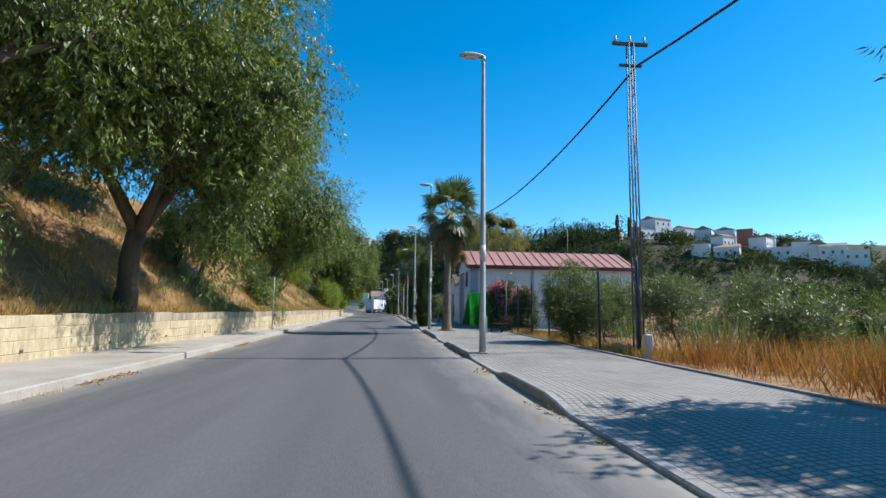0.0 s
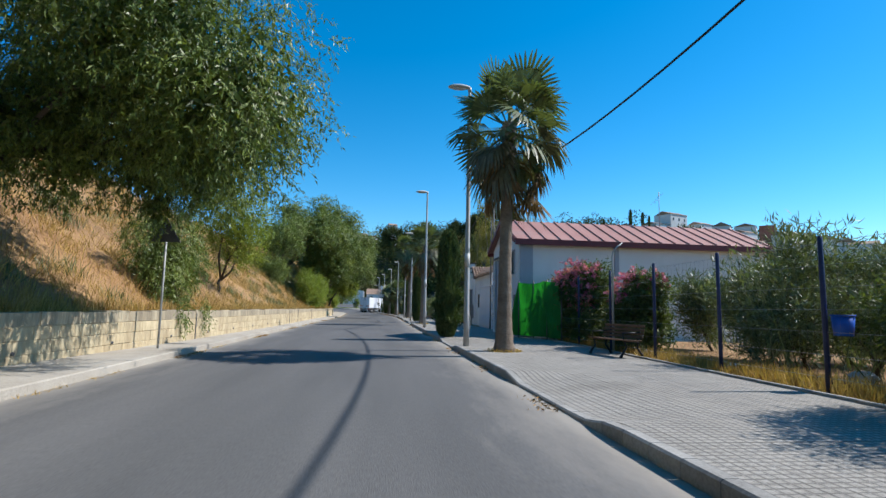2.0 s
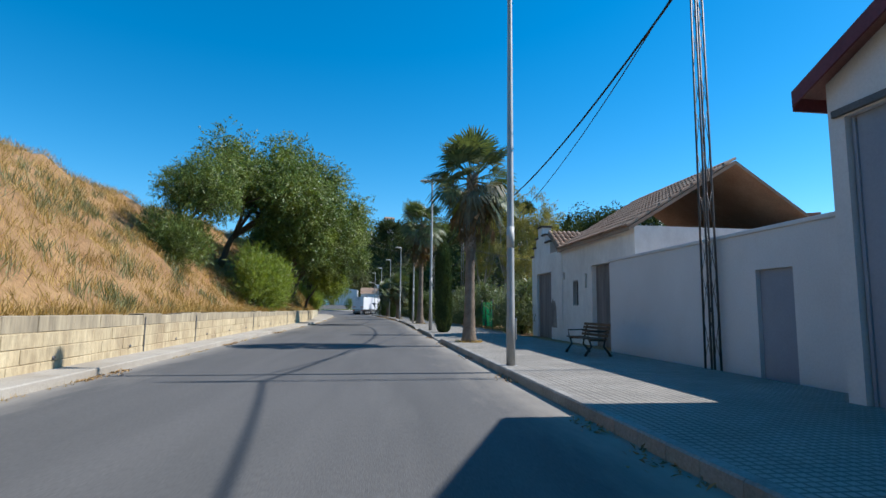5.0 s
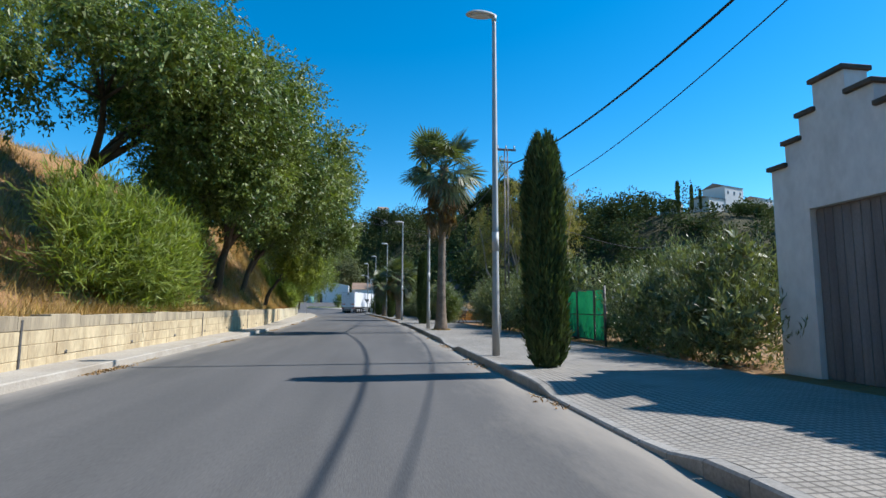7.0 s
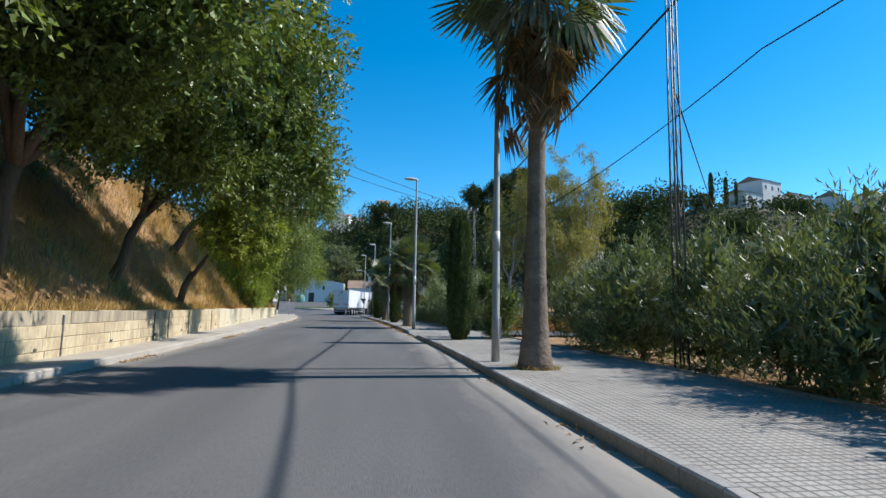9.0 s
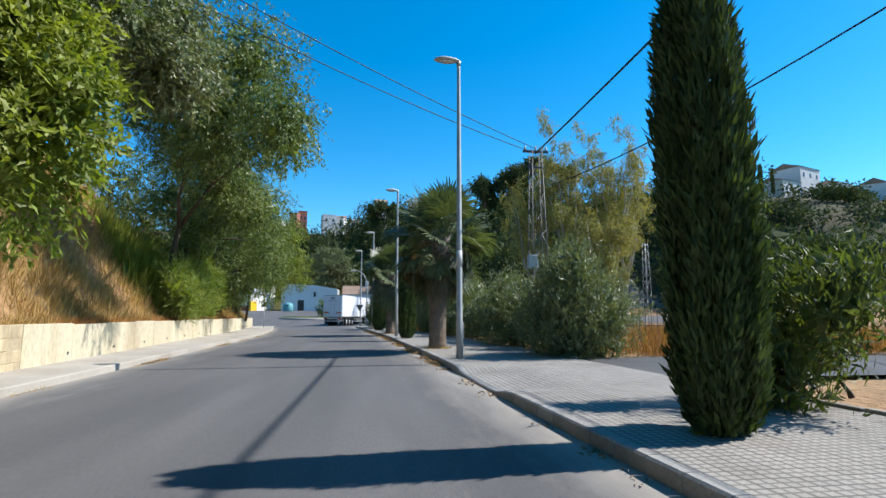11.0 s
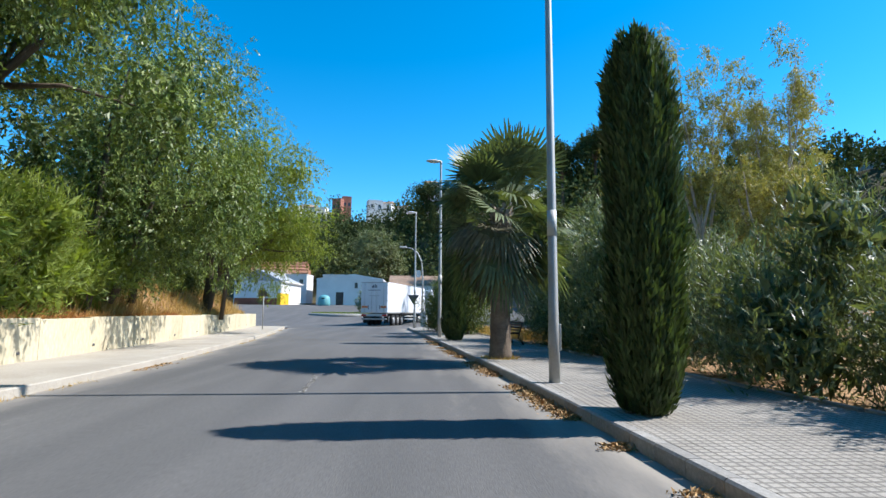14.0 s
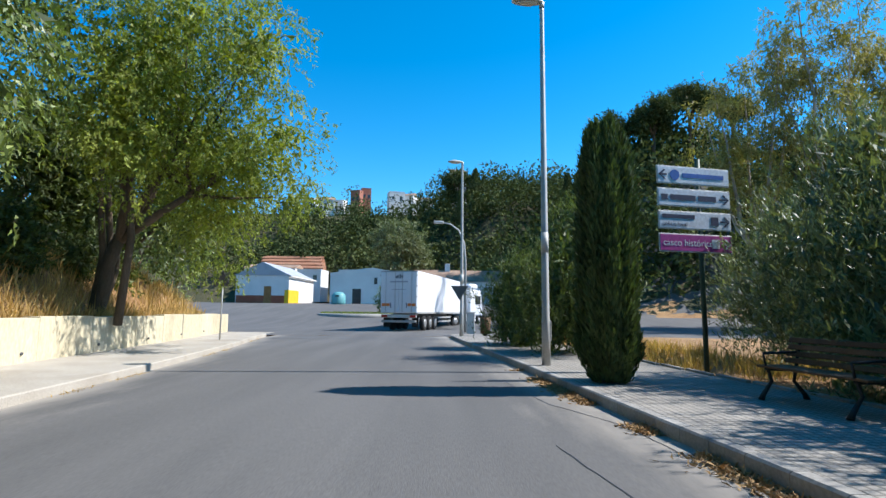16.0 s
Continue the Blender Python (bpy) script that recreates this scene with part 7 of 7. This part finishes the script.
def build_truck():
    t = thing("truck", "white articulated box truck turning at the crossing", "truck", -3.89, 152.84, 0.02, -15.5)
    W, L, Z0, Z1 = 1.275, 13.4, 1.15, 3.95
    box_ = part("trailer_box", boxed((-W, 0.06, Z0), (W, L, Z1), 0.03), "truck_white", t)
    for s in (-1, 1):
        d = part("rear_door", boxed((min(0.006 * s, s * (W - 0.05)), 0.0, Z0 + 0.06), (max(0.006 * s, s * (W - 0.05)), 0.055, Z1 - 0.08), 0.012), "truck_white", box_)
        for x in (0.25, 0.9):
            part("lock_rod", tubed([(s * x, -0.02, Z0 + 0.08), (s * x, -0.02, Z1 - 0.1)], [0.016, 0.016], 6), "galvanised", d)
        part("reflector", boxed((s * 0.9 - 0.28, -0.012, 1.62), (s * 0.9 + 0.28, -0.003, 1.80)), "reflector", d, "orange reflective plate")
        part("handle", boxed((s * 0.55 - 0.03, -0.03, 1.5), (s * 0.55 + 0.03, -0.005, 1.85)), "logo_grey", d)
        for k in range(4):
            part("hinge", boxed((s * W - 0.06, -0.015, 1.5 + 0.7 * k), (s * W + 0.0, 0.03, 1.6 + 0.7 * k)), "galvanised", d)
    part("frame_top", boxed((-W, -0.01, Z1 - 0.075), (W, 0.055, Z1)), "galvanised", box_)
    # plain printed shapes where the haulier's mark is
    for k, (x, w, h) in enumerate(((-0.22, 0.10, 0.16), (-0.10, 0.10, 0.22), (0.06, 0.10, 0.30), (0.20, 0.10, 0.22))):
        part("logo_bar", boxed((x - 0.03, -0.012, 3.45), (x - 0.03 + w, -0.003, 3.45 + h)), "logo_grey", box_)
    part("logo_bar", boxed((-0.62, -0.012, 3.18), (0.62, -0.003, 3.27)), "dado", box_)
    part("logo_bar", boxed((-0.5, -0.012, 2.7), (0.5, -0.003, 2.73)), "dado", box_)
    part("side_rail", boxed((W + 0.003, 0.1, Z0), (W + 0.02, L, Z0 + 0.12)), "galvanised", box_)
    part("side_rail", boxed((-W - 0.02, 0.1, Z0), (-W - 0.003, L, Z0 + 0.12)), "galvanised", box_)
    part("chassis", boxed((-0.5, 0.4, 0.85), (0.5, L - 0.2, Z0 - 0.003)), "steel_dark", t)
    bump = part("rear_bumper", boxed((-1.2, 0.02, 0.55), (1.2, 0.14, 0.70), 0.02), "galvanised", t)
    part("light_bar", boxed((-1.22, 0.03, 0.86), (1.22, 0.12, 1.08), 0.015), "lamp_shell", t)
    for s in (-1, 1):
        part("tail_light", boxed((s * 0.98 - 0.2, 0.005, 0.89), (s * 0.98 + 0.2, 0.027, 1.04), 0.008), "red_lens", t)
        part("bumper_post", boxed((s * 0.5 - 0.05, 0.1, 0.6), (s * 0.5 + 0.05, 0.35, 1.1)), "steel_dark", bump)
        part("mud_flap", boxed((s * 1.0 - 0.22, 0.5, 0.25), (s * 1.0 + 0.22, 0.52, 0.95)), "rubber", t)
        for y in (2.0, 3.3, 4.6):
            wheel(t, s * 1.25, y)
        part("side_guard", boxed((s * 1.15 - 0.02, 5.6, 0.5), (s * 1.15 + 0.02, 9.6, 0.62)), "galvanised", t)
        part("side_guard", boxed((s * 1.15 - 0.02, 5.6, 0.8), (s * 1.15 + 0.02, 9.6, 0.92)), "galvanised", t)
        part("landing_leg", boxed((s * 0.8 - 0.07, 10.0, 0.35), (s * 0.8 + 0.07, 10.15, Z0)), "steel_dark", t)
    for s in (-1, 1):
        wheel(t, s * 1.22, 12.3)
        wheel(t, s * 1.22, 16.0)
    part("tractor_chassis", boxed((-0.45, 11.3, 0.6), (0.45, 16.6, 0.95)), "steel_dark", t)
    bm = boxed((-1.22, 14.35, 0.95), (1.22, 16.55, 3.3), 0.12)
    for v in bm.verts:
        if v.co.y > 16 and v.co.z > 2:
            v.co.y -= 0.35 * (v.co.z - 2) / 1.3
    cab = part("cab", bm, "truck_white", t)
    bm = boxed((-1.12, 14.5, 3.303), (1.12, 15.9, 3.85), 0.18)
    part("roof_deflector", bm, "truck_white", cab)
    for s in (-1, 1):
        part("side_window", boxed((s * 1.222 - 0.006, 15.2, 2.0), (s * 1.222 + 0.006, 16.05, 2.75)), "window_dark", cab)
        part("mirror", boxed((s * 1.42 - 0.1, 16.1, 2.0), (s * 1.42 + 0.1, 16.2, 2.6), 0.03), "logo_grey", cab)
        part("fairing", boxed((s * 1.2 - 0.03, 12.9, 0.45), (s * 1.2 + 0.03, 15.3, 1.0), 0.02), "truck_white", t)
    part("windscreen", boxed((-1.05, 16.35, 1.95), (1.05, 16.42, 2.75)), "window_dark", cab)
    part("front_bumper", boxed((-1.22, 16.3, 0.35), (1.22, 16.75, 0.95), 0.06), "truck_white", t)
    # the tractor stands turned to the right under the trailer's front
    turn = pose(0, 12.4, 0, 0, 0, -24) @ pose(0, -12.4, 0)
    for ob in t.children:
        mid = sum(v.co.y for v in ob.data.vertices) / len(ob.data.vertices)
        if mid > 11.8 and not ob.name.startswith(("trailer", "side_guard")):
            ob.matrix_basis = turn
    return t


build_truck()




# ---- buildings at the crossing ----
def house(name, label, x, y, w, d, z, h, rz, roof, roof_mat, wall="white_wall", openings=3, category="house", rows=1, down=1.5, group=""):
    """A plain rendered house: walls, a pitched or flat roof, windows with sills."""
    o = thing(name, label, category, x, y, z, rz, group)
    part("wall", boxed((-w / 2, -d / 2, -down), (w / 2, d / 2, h)), wall, o)
    if roof > 0:
        bm = bmesh.new()
        prism(bm, [(-d / 2 - 0.25, h + 0.003), (d / 2 + 0.25, h + 0.003), (0, h + roof)], w + 0.3, "x", -w / 2 - 0.15)
        part("roof", bm, roof_mat, o)
    else:
        part("parapet", boxed((-w / 2 - 0.05, -d / 2 - 0.05, h + 0.003), (w / 2 + 0.05, d / 2 + 0.05, h + 0.25)), wall, o)
    for r in range(rows):
        for k in range(openings):
            u = -w / 2 + w * (k + 0.5) / openings
            zz = 0.9 + 2.8 * r + (h - 2.8 * rows) * 0.3
            win = part("window", boxed((u - 0.4, -d / 2 - 0.012, zz), (u + 0.4, -d / 2 - 0.003, zz + 1.1)), "window_dark", o)
            part("sill", boxed((u - 0.5, -d / 2 - 0.08, zz - 0.1), (u + 0.5, -d / 2 - 0.003, zz - 0.02)), wall, win)
    return o


wb = house("white_warehouse", "white low-gabled warehouse facing the crossing", -11.5, 201.0, 11.5, 8.0, 2.3, 4.4, 0, 0, "roof_tile", openings=0, category="building")
bm = bmesh.new()
prism(bm, [(-5.75, 4.66), (5.75, 4.66), (0.5, 5.5)], 8.0, "y", -4.0)
part("gable_roof", bm, "white_wall", wb)
part("door", boxed((-2.4, -4.03, 0.0), (-1.1, -4.003, 2.3)), "window_dark", wb, "dark doorway")
part("window", boxed((0.8, -4.02, 3.0), (1.3, -4.003, 4.0)), "window_dark", wb)
ah = house("arched_house", "white house with arched windows and a clay tile roof", 3.2, 203.0, 16.0, 7.0, 2.4, 3.6, 0, 2.0, "roof_tile", openings=0, category="house")
for k in range(5):
    u = -6.4 + 3.2 * k
    pts = [(u - 0.75, 0.7), (u + 0.75, 0.7), (u + 0.75, 2.1)] + [(u + 0.75 * math.cos(a), 2.1 + 0.75 * math.sin(a)) for a in np.linspace(0.3, 2.84, 7)] + [(u - 0.75, 2.1)]
    bm = bmesh.new()
    prism(bm, pts, 0.02, "y", -3.53)
    part("arched_window", bm, "window_dark" if k % 2 == 0 else "dado", ah)
part("chimney", boxed((-3.2, -0.6, 4.9), (-2.4, 0.2, 6.6), 0.03), "white_wall", ah)
yb = house("yellow_trimmed_house", "low white gabled house with an ochre corner and red dado", -26.6, 202.0, 12.0, 8.0, 2.3, 4.1, 86, 2.0, "dado", openings=0, category="house")
part("eave_board", boxed((-6.3, -4.42, 3.92), (6.3, -4.27, 4.08)), "white_wall", yb)
part("corner_trim", boxed((-6.02, -4.02, 0.0), (-1.5, -4.004, 2.0)), "yellow_paint", yb, "ochre painted lower wall")
part("corner_trim", boxed((-6.03, -4.0, 0.0), (-6.004, -3.4, 2.0)), "yellow_paint", yb, "ochre painted corner")
part("dado", boxed((-6.025, -3.39, 0.0), (-6.004, 3.9, 1.15)), "red_dado", yb, "oxide red dado band")
part("door", boxed((-6.06, -1.4, 0.0), (-6.03, -0.3, 2.5)), "wood_brown", yb, "brown wooden door")
terrace = thing("wall_terrace", "stepped terraces of bare red earth below the woods", "terrace", kind="structure")
for k in range(4):
    bm = bmesh.new()
    y0, z0, xr = 225 + 2.9 * k, 10.2 + 0.95 * k, -24.5 - 0.8 * k
    prism(bm, [(y0, z0 - 5), (y0 + 0.5, z0 - 0.25), (y0 + 1.1, z0), (y0 + 3.6, z0 + 0.5), (y0 + 3.6, z0 - 5)], -13.0, "x", xr)
    part("terrace_step", bm, "red_earth", terrace)
for i, (x, y) in enumerate(((-25.4, 221), (-30.5, 221.5), (-17.5, 221), (-35.5, 221))):
    house("lane_house", "small white house along the climbing lane", x, y, 4.6, 5, 6.0 + 0.5 * (i % 2), 2.9, -5, 0.8 if i % 2 else 0, "roof_tile", openings=2, down=5.0, group="houses along the lane")
tagged(part("traffic_island", tubed([(-9.5, 177, 0.5), (-9.5, 177, 0.95), (-9.5, 177, 1.02)], [5.0, 5.0, 4.8], 28), "kerb"), "kerbed oval traffic island", "traffic island", kind="structure")
a, r = grng.uniform(0, 6.28, 6000), 4.6 * np.sqrt(grng.uniform(0, 1, 6000))
grass("island_grass", "short green grass on the traffic island", -9.5 + np.cos(a) * r, 177 + np.sin(a) * r, 1.03 + 0 * a, "leaf_mid", 220, 0.25, 0.04)
tree("garden_shrub", "small green shrub on the traffic island", -7.2, 178.0, [(-7.2, 178.0, 2.6, 0.8, 0.8, 1.4)], "leaf_mid", 221, 1800, 0.06, 0.3, 0.12, 0.0, z=1.0, category="shrub")
cont = thing("recycling_bin", "rounded teal recycling container", "recycling bin", -15.3, 193.5, 2.1)
part("body", tubed([(0, 0, 0), (0, 0, 0.4), (0, 0, 1.4), (0, 0, 1.75), (0, 0, 1.9)], [0.95, 1.05, 1.0, 0.7, 0.3], 16), "bin_teal", cont)
part("slot", boxed((-0.25, -1.03, 1.2), (0.25, -0.95, 1.4)), "black_iron", cont)

# white sheds across the field
house("field_shed", "white flat shed across the field", 54, 156, 9, 5, 0.9, 2.6, 35, 0.5, "dado", openings=2, category="shed", group="field sheds")
house("field_shed", "white flat shed across the field", 66, 160, 11, 5, 1.6, 3.4, 35, 0.4, "roof_tile", openings=3, category="shed", group="field sheds")
house("field_shed", "grey concrete shed across the field", 60, 150, 9, 4, 0.8, 2.0, 35, 0.0, "dado", "slab", 3, "shed", group="field sheds")

# ---- the white village on the hill ----
vr = random.Random(4)
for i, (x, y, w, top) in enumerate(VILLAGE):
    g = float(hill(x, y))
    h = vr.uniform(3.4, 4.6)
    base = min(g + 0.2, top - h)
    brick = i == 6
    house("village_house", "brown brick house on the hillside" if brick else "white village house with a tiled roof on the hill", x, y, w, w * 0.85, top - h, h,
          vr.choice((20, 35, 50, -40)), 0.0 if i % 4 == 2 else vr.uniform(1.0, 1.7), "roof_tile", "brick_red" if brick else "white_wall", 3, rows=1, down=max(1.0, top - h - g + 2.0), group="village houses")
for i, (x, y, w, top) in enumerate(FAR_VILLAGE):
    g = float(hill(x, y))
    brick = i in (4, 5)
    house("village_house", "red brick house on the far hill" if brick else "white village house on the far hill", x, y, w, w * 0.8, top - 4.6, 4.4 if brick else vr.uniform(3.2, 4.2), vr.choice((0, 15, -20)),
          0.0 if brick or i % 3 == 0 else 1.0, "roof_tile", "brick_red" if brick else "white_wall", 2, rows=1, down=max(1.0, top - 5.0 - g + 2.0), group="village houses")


# ---- sealed cracks in the asphalt ----
def crack(pts, w, seed):
    """A thin raised seam of tar along a wandering line."""
    rng = np.random.default_rng(seed)
    P = np.array(pts, float)
    L = np.concatenate([[0], np.cumsum(np.linalg.norm(np.diff(P, axis=0), axis=1))])
    u = np.arange(0, L[-1], 0.15)
    x = np.interp(u, L, P[:, 0]) + np.cumsum(rng.normal(size=len(u))) * 0.012
    y = np.interp(u, L, P[:, 1])
    ww = w * rng.uniform(0.5, 1.3, len(u))
    sets = [np.stack([x - ww / 2, y, 0 * u + 0.004], -1), np.stack([x, y, 0 * u + 0.007], -1), np.stack([x + ww / 2, y, 0 * u + 0.004], -1)]
    v = np.stack(sets, 1).reshape(-1, 3)
    i = np.arange(len(v)).reshape(-1, 3)
    q = np.concatenate([np.stack([i[:-1, k], i[:-1, k + 1], i[1:, k + 1], i[1:, k]], -1) for k in range(2)])
    part("tar_seam", from_arrays("tar_seam", v, q), "tar", road)


crack([(0.95, 121.0), (0.82, 123.0), (0.75, 124.2), (0.15, 125.6), (0.0, 127.0), (-0.1, 128.5)], 0.018, 401)
crack([(0.05, 120.5), (0.0, 122.0), (-0.25, 123.4)], 0.016, 402)
crack([(0.7, 124.3), (1.2, 124.9), (1.5, 124.8)], 0.016, 403)


# ---- a worn dash of white paint ----
def worn_dash(x0, y0, x1, y1, w, seed):
    """Flakes of old paint left along a dash."""
    rng = np.random.default_rng(seed)
    sets = []
    for k in range(170):
        f, o = rng.uniform(), rng.uniform(-0.5, 0.5) * w
        c = np.array([x0 + (x1 - x0) * f + o, y0 + (y1 - y0) * f, 0.0045])
        a = np.sort(rng.uniform(0, 6.28, 4))
        r = rng.uniform(0.008, 0.03)
        v = c[None] + np.stack([np.cos(a) * r, np.sin(a) * r * 2.2, 0 * a], -1)
        sets.append((v, np.array([[0, 1, 2, 3]])))
    tagged(part("road_marking", from_arrays("road_marking", *join(sets)), "kerb"), "faint worn white dash on the asphalt", "road marking", kind="structure")


worn_dash(-2.02, 113.6, -2.2, 115.9, 0.10, 410)
